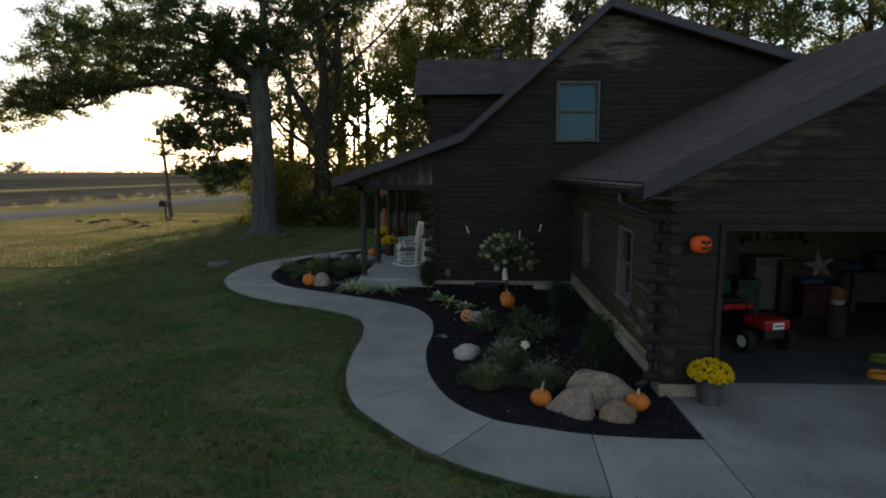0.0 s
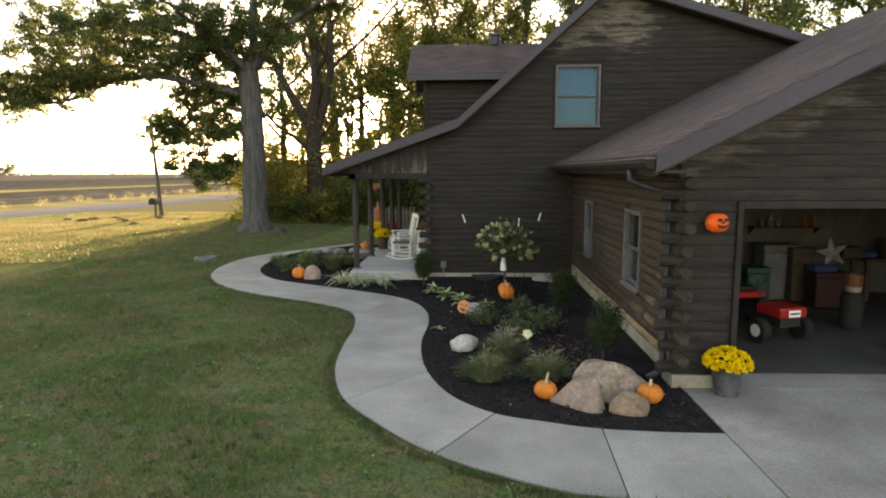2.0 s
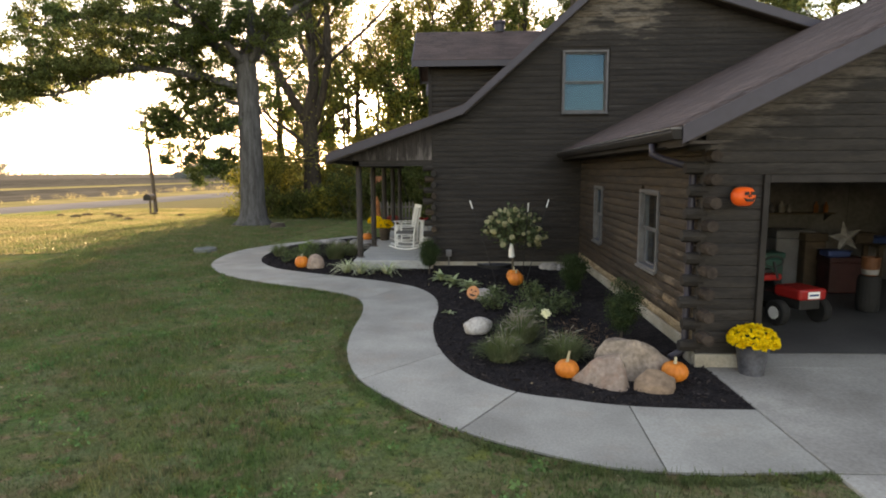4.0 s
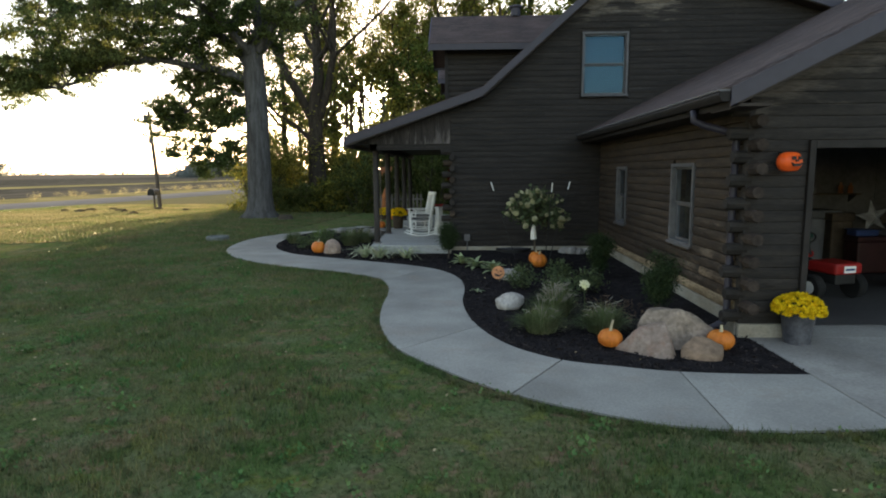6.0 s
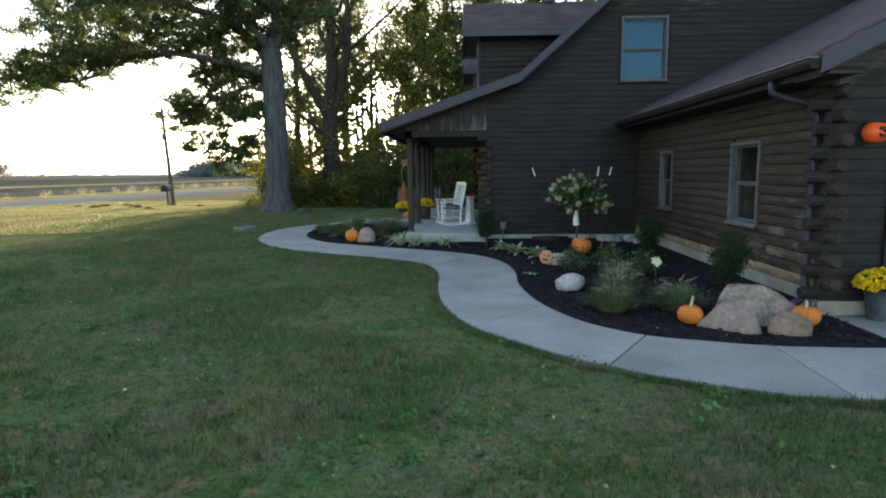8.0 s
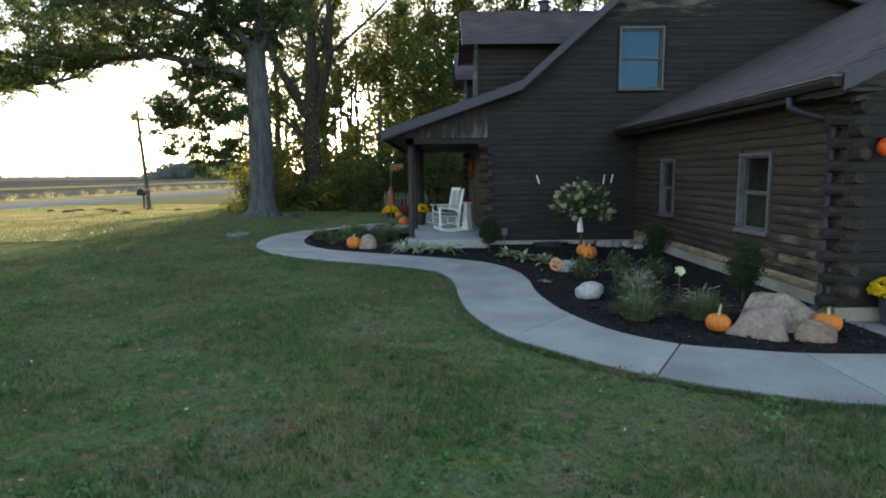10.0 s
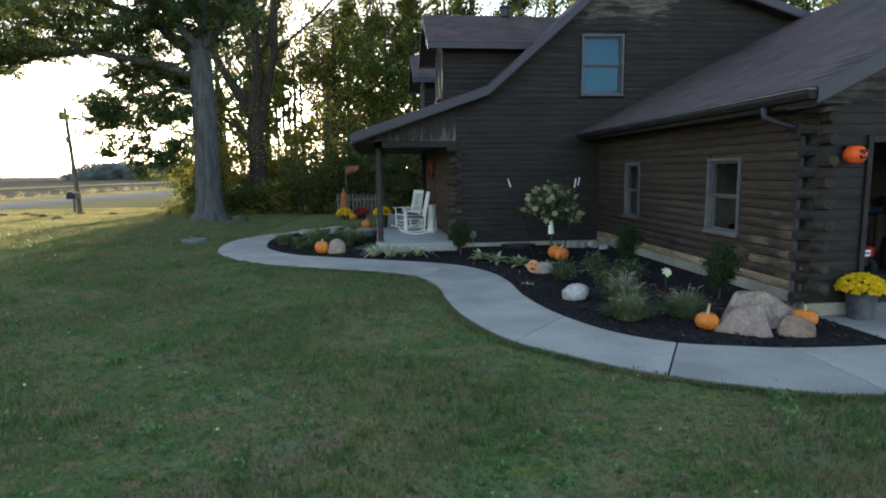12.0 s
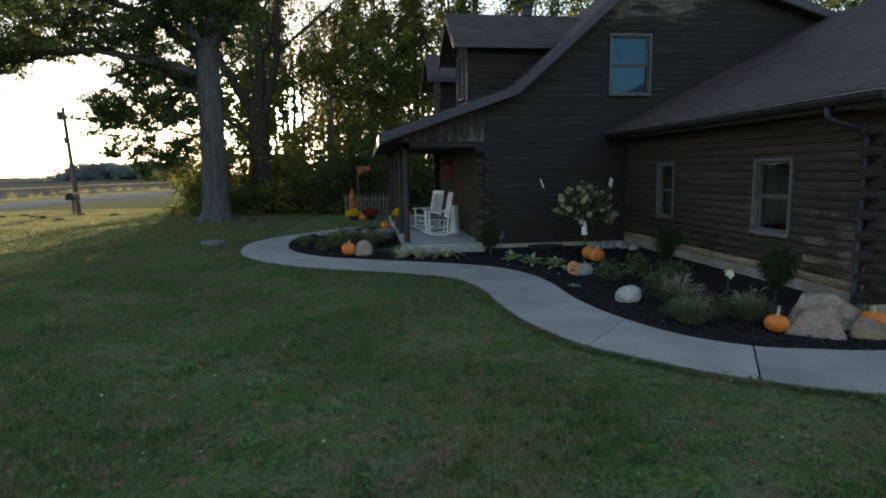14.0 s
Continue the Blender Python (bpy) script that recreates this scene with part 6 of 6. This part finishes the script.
for x, y, w, d, z0, h, mat, nm, lab, cat in (
        (6.97, 14.5, 0.72, 0.45, 0.03, 1.12, M_DIM, "chest_freezer", "pale grey freezer against the back wall", "freezer"),
        (6.15, 13.7, 0.42, 0.42, 0.03, 0.78, M_GREEN, "storage_bin", "dark green plastic bin on the garage floor", "bin"),
        (5.0, 13.4, 0.45, 0.4, 0.03, 0.75, M_CHEST, "storage_bin", "dark red plastic tub on the garage floor", "bin"),
        (9.2, 14.4, 1.4, 0.55, 0.03, 0.85, M_CARD, "workbench", "cluttered wooden workbench at the back wall", "workbench"),
        (8.55, 14.45, 0.5, 0.3, 0.881, 0.14, M_BLUE, "storage_tub", "blue plastic tub on the workbench", "tub"),
        (9.1, 12.6, 0.6, 0.7, 0.03, 0.6, M_RUBBER, "push_mower", "black push mower with an orange engine", "mower"),
        (7.55, 13.75, 0.62, 0.4, 0.03, 0.68, M_CHEST, "tool_chest", "dark red tool chest under the star", "tool chest"),
        (7.43, 13.75, 0.42, 0.3, 0.711, 0.12, M_BLUE, "storage_tub", "blue plastic tub on the tool chest", "tub"),
        (7.25, 14.2, 0.4, 0.3, 0.03, 1.08, M_CARD, "cardboard_box", "tall brown cardboard box beside the freezer", "box"),
        (8.3, 14.4, 0.35, 0.3, 0.881, 0.22, M_CARD, "cardboard_box", "small brown box on the workbench", "box"),
        (9.3, 14.5, 0.5, 0.3, 0.881, 0.35, M_CARD, "cardboard_box", "brown cardboard box on the workbench", "box")):
    g = thing(nm, x, y, z0, 0, lab, cat)
    if nm == "workbench":
        part("top", B(-w / 2, w / 2, -d / 2, d / 2, h - 0.06, h), mat, g, bevel=0.01)
        for sx in (-1, 1):
            for sy in (-1, 1):
                part("leg", B(sx * (w / 2 - 0.06) - 0.04, sx * (w / 2 - 0.06) + 0.04, sy * (d / 2 - 0.06) - 0.04, sy * (d / 2 - 0.06) + 0.04, 0, h - 0.06), mat, g)
    elif nm == "push_mower":
        part("deck", B(-w / 2, w / 2, -d / 2, d / 2, 0.08, 0.25), M_RED, g, bevel=0.05)
        part("engine", lathe([(0.18, 0.25), (0.18, 0.42), (0.12, 0.5), (0.05, 0.52)], 16), mat, g)
        part("handle", T([(-0.22, 0.3, 0.25), (-0.22, 0.85, 0.95), (0.22, 0.85, 0.95), (0.22, 0.3, 0.25)], 0.014, 8), M_BLACK, g)
        for sx in (-0.32, 0.32):
            for sy in (-0.25, 0.25):
                part("wheel", T([(sx - 0.03, sy, 0.1), (sx + 0.03, sy, 0.1)], 0.1, 14), M_RUBBER, g)
    else:
        part("body", B(-w / 2, w / 2, -d / 2, d / 2, 0, h * 0.86), mat, g, bevel=0.03)
        part("lid", B(-w / 2 - 0.02, w / 2 + 0.02, -d / 2 - 0.02, d / 2 + 0.02, h * 0.862, h), mat, g, bevel=0.02)
star = thing("metal_star", 7.66, 13.85, 1.05, 0, "large grey five-pointed metal star", "wall star")
bm = bmesh.new()
ring = []
for k in range(10):
    r = 0.33 if k % 2 == 0 else 0.125
    a = math.pi / 2 + k * math.pi / 5 + 0.2
    ring.append(bm.verts.new((r * math.cos(a), 0, r * math.sin(a))))
tip0, tip1 = bm.verts.new((0, -0.09, 0)), bm.verts.new((0, 0.02, 0))
for k in range(10):
    bm.faces.new((ring[k], ring[(k + 1) % 10], tip0))
    bm.faces.new((ring[(k + 1) % 10], ring[k], tip1))
bmesh.ops.recalc_face_normals(bm, faces=bm.faces)
# grey in place of white: the garage's dimness is in the star's colour
part("star_face", bm, M_TIN, star)
part("hanging_wire", T([(0, 0, 0.3), (0, 0, 1.55)], 0.004, 5), M_BLACK, star)


def coil(name, x, y, mat, r, turns, wire, label, category):
    """A cord or hose lying in loose loops on the floor."""
    rng = random.Random(int(x * 50))
    t = thing(name, x, y, 0.012, 0, label, category)
    pts = []
    for k in range(turns * 18 + 1):
        a = k * math.pi / 9
        q = r * (1 + 0.10 * math.sin(k * 0.37) + rng.uniform(-0.02, 0.02))
        pts.append((q * math.cos(a), q * 0.8 * math.sin(a), wire + k * wire * 1.3 / 18))
    part("loops", T(pts, wire, 6), mat, t, smooth=True)


M_CORD = material("yellow_orange_cord", (0.50, 0.22, 0.02), (0.42, 0.17, 0.02), 0.6, bump=0, spread=0.08)
M_HOSE = material("yellow_green_hose", (0.14, 0.17, 0.03), None, 0.6, bump=0, spread=0.08)
coil("extension_cord", 6.52, 10.2, M_CORD, 0.17, 5, 0.011, "yellow-orange extension cord coiled on the garage floor", "extension cord")
coil("garden_hose", 7.05, 10.95, M_HOSE, 0.20, 4, 0.013, "yellow-green garden hose coiled on the garage floor", "garden hose")

t = thing("wall_shelf", 7.2, 15.05, 1.42, 0, "dark wall shelf holding bottles in the garage", "shelf")
part("board", B(-0.55, 0.9, -0.15, 0.15, 0, 0.03), M_CARD, t)
for x in (-0.5, 0.85):
    part("bracket", prism([(0.15, -0.002), (-0.1, -0.002), (0.15, -0.16)], "x", x - 0.01, x + 0.01), M_BLACK, t)
for k, (x, mm, r, h) in enumerate(((6.85, M_DIM, 0.05, 0.2), (7.05, M_TIN, 0.06, 0.24), (7.2, M_TIN, 0.05, 0.18), (7.75, M_TAN, 0.045, 0.22), (7.95, M_TAN, 0.045, 0.21))):
    g = thing("bottle", x, 15.0, 1.452, 0, "dusty bottle standing on the garage shelf", "bottle", "shelf bottles")
    part("body", lathe([(r, 0), (r, h * 0.65), (r * 0.4, h * 0.8), (r * 0.4, h)], 14), mm, g, smooth=True)
g = thing("bucket", 7.05, 12.2, 0.62, 0, "orange and white bucket on a black drum", "bucket")
part("body", lathe([(0.10, 0), (0.13, 0.15), (0.135, 0.3), (0.12, 0.3), (0.1, 0.02)], 20), M_PAIL, g)
part("band", lathe([(0.112, 0.02), (0.126, 0.1), (0.118, 0.1), (0.105, 0.02)], 20), M_TIN, g)
g = thing("drum", 7.05, 12.2, 0.03, 0, "black plastic drum on the garage floor", "drum")
part("shell", lathe([(0.15, 0), (0.17, 0.08), (0.17, 0.5), (0.15, 0.58), (0.03, 0.585)], 22), M_RUBBER, g)

# ---- lawn things and distance ----
M_COVER = material("mossy_concrete", (0.15, 0.16, 0.155), (0.09, 0.098, 0.09), 0.9, scale=4, detail_scale=25, bump=0.4, spread=0.2)
t = thing("well_cover", -7.35, 19.75, ground_z(-7.35, 19.75), 0, "grey concrete cover ring standing proud of the lawn", "well cover")
part("ring", lathe([(0.33, -0.02), (0.33, 0.10), (0.31, 0.12), (0.24, 0.12), (0.22, 0.09), (0.05, 0.09)], 28), M_COVER, t)
t = thing("tree_stump", -8.3, 29.6, ground_z(-8.3, 29.6), 0, "low cut tree stump in the lawn", "stump")
part("stump_wood", lathe([(0.42, -0.05), (0.34, 0.1), (0.3, 0.2), (0.28, 0.22), (0.05, 0.23)], 18), M_BARK_DARK, t)
px, py = -22.1, 44.6
t = thing("utility_pole", px, py, ground_z(px, py), 0, "weathered leaning wooden utility pole", "utility pole")
part("shaft", T([(0, 0, -0.2), (-0.15, 0, 3.0), (-0.38, 0, 6.9)], [0.15, 0.13, 0.10], 12), M_POLE, t)
part("transformer", lathe([(0.14, 0), (0.16, 0.04), (0.16, 0.48), (0.08, 0.56)], 14), M_ZINC, t).location = (-0.62, 0, 6.1)
part("bracket", B(-0.52, -0.3, -0.04, 0.04, 6.25, 6.4), M_BLACK, t)
part("meter_box", B(-0.12, 0.14, -0.30, -0.12, 4.6, 5.0, pose(-0.25, 0, 0)), M_ZINC, t, bevel=0.02)
t = thing("mailbox", -21.75, 43.2, ground_z(-21.75, 43.2), 0, "dark round-topped mailbox on a wooden post", "mailbox")
part("post", B(-0.05, 0.05, -0.05, 0.05, -0.1, 0.95), M_POLE, t)
part("mailbox_body", prism([(-0.26, 0.95), (0.26, 0.95), (0.26, 1.15)] + [(0.26 * math.cos(a), 1.15 + 0.26 * math.sin(a)) for a in [k * math.pi / 8 for k in range(1, 8)]] + [(-0.26, 1.15)], "y", -0.4, 0.4), M_BLACK, t)
# distant woods and a lone far tree, too far to shift
M_MOUND = material("dug_earth", (0.115, 0.088, 0.058), (0.165, 0.130, 0.085), 0.95, scale=5, detail_scale=20, bump=0.8, spread=0.3, spec=0.0)
# leaf colour greyed and paled to carry the haze of distance
M_FAR_HAZE = material("far_woods", (0.23, 0.26, 0.245), (0.27, 0.29, 0.27), 0.95, scale=0.02, detail_scale=0.2, bump=0, spread=0.08, per_object=0, spec=0.0, translucent=0.4)
def far_wood(x0, y0, x1, y1, h, n, seed, per, size):
    """A line of distant wood: many crowns of different height."""
    rng = random.Random(seed)
    cs = []
    for k in range(n):
        f = rng.random()
        e = min(1, 5 * f + 0.25, 5 * (1 - f) + 0.25)
        cs.append((x0 + (x1 - x0) * f + rng.uniform(-8, 8), y0 + (y1 - y0) * f + rng.uniform(-20, 20), ground_z(x0, y0) + h * e * rng.uniform(0.1, 0.95)))
    t = thing("far_woods", label="hazy grey distant woodland beyond the fields", category="woodland", kind="stuff")
    leaves("woods_foliage", cs, [h * 0.3] * n, n * per, h * size, M_FAR_HAZE, t, seed)


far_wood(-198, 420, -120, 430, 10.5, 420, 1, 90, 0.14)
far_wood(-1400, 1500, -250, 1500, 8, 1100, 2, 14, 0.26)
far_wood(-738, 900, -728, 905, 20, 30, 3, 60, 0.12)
for k, (x, y) in enumerate(((-26.4, 40.5), (-25.0, 41.2), (-24.3, 42.4), (-21.7, 39.4), (-18.3, 40.7), (-24.4, 39.2), (-20.9, 42.2), (-19.3, 36.2), (-22.8, 40.6))):
    b = stone(0.26 + 0.08 * (k % 3), 0.2, 0.12 + 0.03 * (k % 2), 150 + k, 0.4, 0.0, 3)
    ob = tagged(mesh_object("dirt_mound", b, M_MOUND, True), "low mound of dug earth on the lawn", "dirt mound", "dirt mounds")
    ob.matrix_basis = pose(x, y, ground_z(x, y) + 0.01, 0, 0, 35 * k)
M_TUFT = material("dry_grass", (0.30, 0.27, 0.155), (0.21, 0.20, 0.10), 0.9, scale=0.5, bump=0, translucent=0.5, island=True, per_object=0.3, spec=0.0)
# dry grass tufts along the road verge
rng_np = np.random.default_rng(9)
cs = [(-42.5 - rng_np.random() * 10 + SKEW * (y - Y0), y, ground_z(-45, y) + 0.25) for y in rng_np.uniform(25, 170, 130)]
t = thing("verge_grass", label="tall dry tufts along the far verge", category="dry grass", kind="stuff")
leaves("tufts", cs, [0.6] * len(cs), 7000, 0.30, M_TUFT, t, 9, narrow=0.12)

# ---- roof shingles ----
SH_W, SH_E = 0.33, 0.145


def shingle_mesh():
    me = bpy.data.meshes.new("shingle")
    bm = B(0.003, SH_W - 0.003, 0, SH_E * 1.12, 0, 0.003)
    for v in bm.verts:
        if v.co.y < 0.01:
            v.co.z += 0.003
    bm.to_mesh(me)
    bm.free()
    me.materials.append(M_SHINGLE)
    return me


SHINGLE = shingle_mesh()


def shingle_slope(parent, origin, along, up, length, height, single, seed):
    """Shingle courses on a slope; those below the height `single` are pieces of their own."""
    rng = random.Random(seed)
    a, u = Vector(along).normalized(), Vector(up).normalized()
    base = Matrix((a.to_4d(), u.to_4d(), a.cross(u).to_4d(), (0, 0, 0, 1))).transposed()
    for i in range(3):
        base[3][i] = 0
    base = Matrix.Translation(origin) @ base
    verts, faces = [], []
    n = 0
    for r in range(int(height / SH_E)):
        off = (r % 2) * SH_W / 2 + rng.uniform(-0.03, 0.03)
        x = off
        while x + SH_W < length:
            m = base @ Matrix.Translation((x, r * SH_E, 0.002 + rng.uniform(0, 0.0015)))
            if r * SH_E < single:
                ob = new("shingle", SHINGLE)
                ob.parent = parent
                ob.matrix_basis = m
            else:
                k = len(verts)
                verts += [m @ v.co for v in SHINGLE.vertices]
                faces += [[k + i for i in p.vertices] for p in SHINGLE.polygons]
            x += SH_W
    if verts:
        me = bpy.data.meshes.new("shingles")
        me.from_pydata(verts, [], faces)
        me.materials.append(M_SHINGLE_J)
        ob = new("shingles", me)
        ob.parent = parent
        ob["kind"] = "stuff"


k = math.hypot(1, G_SLOPE)
shingle_slope(garage, (G_EAVE[0], G1, G_EAVE[1]), (0, -1, 0), (1, 0, G_SLOPE), G1 - G0, (G_RIDGE_X - G_EAVE[0]) * k, SH_E * 12, 1)
for dy in (19.05, 24.6):
    shingle_slope(house, (-0.85, dy - 1.45, 5.09), (1, 0, 0), (0, 1.45, 0.99), 3.6, 1.755, 0, 2)
sl = (PEAK[1] - BEND[1]) / (PEAK[0] - BEND[0])
shingle_slope(house, (TIP[0], RAKE1, TIP[1]), (0, -1, 0), (1, 0, 0.3417), RAKE1 - RAKE0, 3.38, 0, 3)

# ---- mulch chips, grass blades, fallen leaves ----
def inside(px, py, poly):
    """Which of the points lie in the polygon."""
    hit = np.zeros(len(px), bool)
    for (x0, y0), (x1, y1) in zip(poly, poly[1:] + poly[:1]):
        c = ((y0 > py) != (y1 > py)) & (px < (x1 - x0) * (py - y0) / ((y1 - y0) or 1e-9) + x0)
        hit ^= c
    return hit


def scatter_mesh(name, verts, n_per, mat):
    n = len(verts) // n_per
    me = bpy.data.meshes.new(name)
    me.vertices.add(len(verts))
    me.vertices.foreach_set("co", verts.ravel())
    me.loops.add(len(verts))
    me.loops.foreach_set("vertex_index", np.arange(len(verts)))
    me.polygons.add(n)
    me.polygons.foreach_set("loop_start", np.arange(n) * n_per)
    me.update(calc_edges=True)
    me.materials.append(mat)
    return new(name, me)


rg = np.random.default_rng(21)
walk_poly = [(p.x, p.y) for p in out_line] + [(-2.2, 23.9), (12.9, 17.0), (12.9, -9.0), (3.3, -9.0)]
N = 330000
px_ = np.concatenate([rg.uniform(-11.0, 3.3, N), rg.uniform(-14.0, 3.3, 60000)])
py_ = np.concatenate([3.7 + 17.5 * rg.random(N) ** 1.4 - 3.2 * rg.random(N) ** 1.8 * (rg.random(N) < 0.8), rg.uniform(-5.0, 3.9, 60000)])
ok = ~inside(px_, py_, walk_poly)
px_, py_ = px_[ok], py_[ok]
n = len(px_)
h_ = rg.uniform(0.025, 0.06, n) * (1 + 0.5 * np.sin(px_ * 1.7 + np.cos(py_ * 1.3) * 2))
h_ = np.clip(h_, 0.02, 0.085)
an = rg.uniform(0, 6.283, n)
h_ = h_ - 0.03
w_ = rg.uniform(0.003, 0.006, n) * (1 + 0.06 * py_)
dx, dy_ = np.cos(an) * w_, np.sin(an) * w_
lx, ly = rg.normal(0, 0.022, n), rg.normal(0, 0.022, n)
zz = np.full(n, -0.035)
tri = np.stack([np.stack([px_ - dx, py_ - dy_, zz], 1), np.stack([px_ + dx, py_ + dy_, zz], 1), np.stack([px_ + lx, py_ + ly, h_], 1)], 1).reshape(-1, 3)
tagged(scatter_mesh("lawn_grass", tri, 3, M_BLADE), "short mown grass blades of the lawn", "grass", kind="stuff")

N = 330000
py_ = rg.uniform(19.5, 50, N)
px_ = rg.uniform(-36, -6.0, N)
ok = (px_ - SKEW * (py_ - Y0) > -31.2) & ~inside(px_, py_, walk_poly)
px_, py_ = px_[ok], py_[ok]
n = len(px_)
gz = -0.03 - 0.6 * (1 - np.exp(-(np.maximum(0, np.maximum(py_ - 21.0, (-px_ - 9.0) * 0.9)) / 16.0) ** 1.5))
an, w_ = rg.uniform(0, 6.283, n), rg.uniform(0.010, 0.022, n)
dx, dy_ = np.cos(an) * w_, np.sin(an) * w_
lx, ly = rg.normal(0, 0.03, n), rg.normal(0, 0.03, n)
tri = np.stack([np.stack([px_ - dx, py_ - dy_, gz - 0.01], 1), np.stack([px_ + dx, py_ + dy_, gz - 0.01], 1), np.stack([px_ + lx, py_ + ly, gz + rg.uniform(0.03, 0.08, n)], 1)], 1).reshape(-1, 3)
by_road = np.repeat((px_ + rg.normal(0, 3.0, n) < -15.0) & (px_ - SKEW * (py_ - Y0) + rg.normal(0, 0.3, n) > -28.0), 3)
tagged(scatter_mesh("lawn_grass", tri[~by_road], 3, M_BLADE), "green grass blades of the far lawn", "grass", kind="stuff")
tagged(scatter_mesh("dry_lawn_grass", tri[by_road], 3, M_BLADE_DRY_LIT), "dry grass blades near the road, coloured sunlit gold", "grass", kind="stuff")

edge_pts = np.array([(p.x, p.y) for p in out_line])
N = 16000
at_ = rg.integers(0, len(edge_pts), N)
side = rg.normal(-0.085, 0.03, N)
way_ = np.gradient(edge_pts, axis=0)
way_ /= np.linalg.norm(way_, axis=1)[:, None]
wave = 0.022 * np.sin(at_ * 0.31) + 0.016 * np.sin(at_ * 0.83 + 1.0)
px_ = edge_pts[at_, 0] + way_[at_, 0] * rg.uniform(-0.04, 0.04, N) - way_[at_, 1] * (side + wave) * -1
py_ = edge_pts[at_, 1] + way_[at_, 1] * rg.uniform(-0.04, 0.04, N) + way_[at_, 0] * (side + wave) * -1
an, w_ = rg.uniform(0, 6.283, N), rg.uniform(0.004, 0.008, N)
dx, dy_ = np.cos(an) * w_, np.sin(an) * w_
lx, ly = rg.normal(0, 0.03, N), rg.normal(0, 0.03, N)
zz = np.full(N, -0.035)
tri = np.stack([np.stack([px_ - dx, py_ - dy_, zz], 1), np.stack([px_ + dx, py_ + dy_, zz], 1), np.stack([px_ + lx, py_ + ly, rg.uniform(0.002, 0.028, N)], 1)], 1).reshape(-1, 3)
tagged(scatter_mesh("edge_grass", tri, 3, M_BLADE), "uneven grass overhanging the edge of the walk", "grass", kind="stuff")

bed_poly = [(p.x, p.y) for p in bed_outline]
N = 30000
px_, py_ = rg.uniform(-5.4, 3.3, N), rg.uniform(8.0, 22.0, N)
ok = inside(px_, py_, bed_poly)
px_, py_ = px_[ok], py_[ok]
n = len(px_)
u = rg.normal(0, 1, (n, 3)) * np.array([1, 1, 0.35])
u /= np.linalg.norm(u, axis=1)[:, None]
v = np.cross(u, rg.normal(0, 1, (n, 3)))
v /= np.linalg.norm(v, axis=1)[:, None]
u *= rg.uniform(0.012, 0.035, n)[:, None]
v *= rg.uniform(0.005, 0.010, n)[:, None]
c = np.stack([px_, py_, rg.uniform(0.0, 0.016, n)], 1)
quads = np.stack([c - u - v, c + u - v, c + u + v, c - u + v], 1).reshape(-1, 3)
tagged(scatter_mesh("mulch_chips", quads, 4, M_CHIP), "shredded dark brown bark mulch chips", "mulch", kind="stuff")

M_DEAD = material("withered_leaf", (0.16, 0.105, 0.07), (0.10, 0.07, 0.05), 0.9, bump=0, island=True, per_object=0.4, spec=0.05)
M_DRY = material("dry_leaf", (0.48, 0.42, 0.26), (0.28, 0.19, 0.10), 0.8, bump=0, island=True, per_object=0.4)
N = 260
px_, py_ = rg.uniform(-9, 3.2, N), rg.uniform(4.5, 19, N)
ok = ~inside(px_, py_, walk_poly) | (inside(px_, py_, bed_poly) & (rg.random(N) < 0.8))
px_, py_ = px_[ok], py_[ok]
N = len(px_)
c = np.stack([px_, py_, rg.uniform(0.012, 0.03, N)], 1)
u = rg.normal(0, 1, (N, 3)) * np.array([1, 1, 0.3])
u /= np.linalg.norm(u, axis=1)[:, None]
v = np.cross(u, rg.normal(0, 1, (N, 3)))
v /= np.linalg.norm(v, axis=1)[:, None]
u, v = u * 0.019, v * 0.011
quads = np.stack([c - u, c - v, c + u, c + v], 1).reshape(-1, 3)
tagged(scatter_mesh("fallen_leaves", quads, 4, M_DRY), "scattered dry fallen leaves on the lawn", "leaves", kind="stuff")

M_CLOVER = material("clover_leaf", (0.085, 0.17, 0.06), (0.13, 0.20, 0.075), 0.7, scale=2, bump=0, translucent=0.3, island=True, per_object=0.35, spec=0.02)
N = 900
px_, py_ = rg.uniform(-10, 3.0, N), 3.8 + 13 * rg.random(N) ** 1.4
ok = ~inside(px_, py_, walk_poly)
cs = np.stack([px_[ok], py_[ok], np.full(ok.sum(), 0.012)], 1)
t = thing("lawn_weeds", label="small bright clover and weed tufts among the grass", category="weeds", kind="stuff")
leaves("clover_leaf", cs, rg.uniform(0.03, 0.10, len(cs)), 7000, 0.034, M_CLOVER, t, 77, narrow=0.75)
leaves("broad_weed_leaf", cs[::7] + np.array((0.06, 0.04, 0.006)), rg.uniform(0.05, 0.13, len(cs[::7])), 4200, 0.046, M_CLOVER, t, 78, narrow=0.6)

N = 260
px_, py_ = rg.normal(2.15, 0.28, N), rg.normal(10.75, 0.35, N)
c = np.stack([px_, py_, rg.uniform(0.02, 0.05, N)], 1)[(px_ < 2.9)]
N = len(c)
u = rg.normal(0, 1, (N, 3)) * np.array([1, 1, 0.4])
u /= np.linalg.norm(u, axis=1)[:, None]
v = np.cross(u, rg.normal(0, 1, (N, 3)))
v /= np.linalg.norm(v, axis=1)[:, None]
u, v = u * rg.uniform(0.02, 0.06, N)[:, None], v * 0.009
quads = np.stack([c - u, c - v, c + u, c + v], 1).reshape(-1, 3)
tagged(scatter_mesh("dead_foliage", quads, 4, M_DEAD), "withered brown plant debris lying on the mulch", "plant debris", kind="stuff")
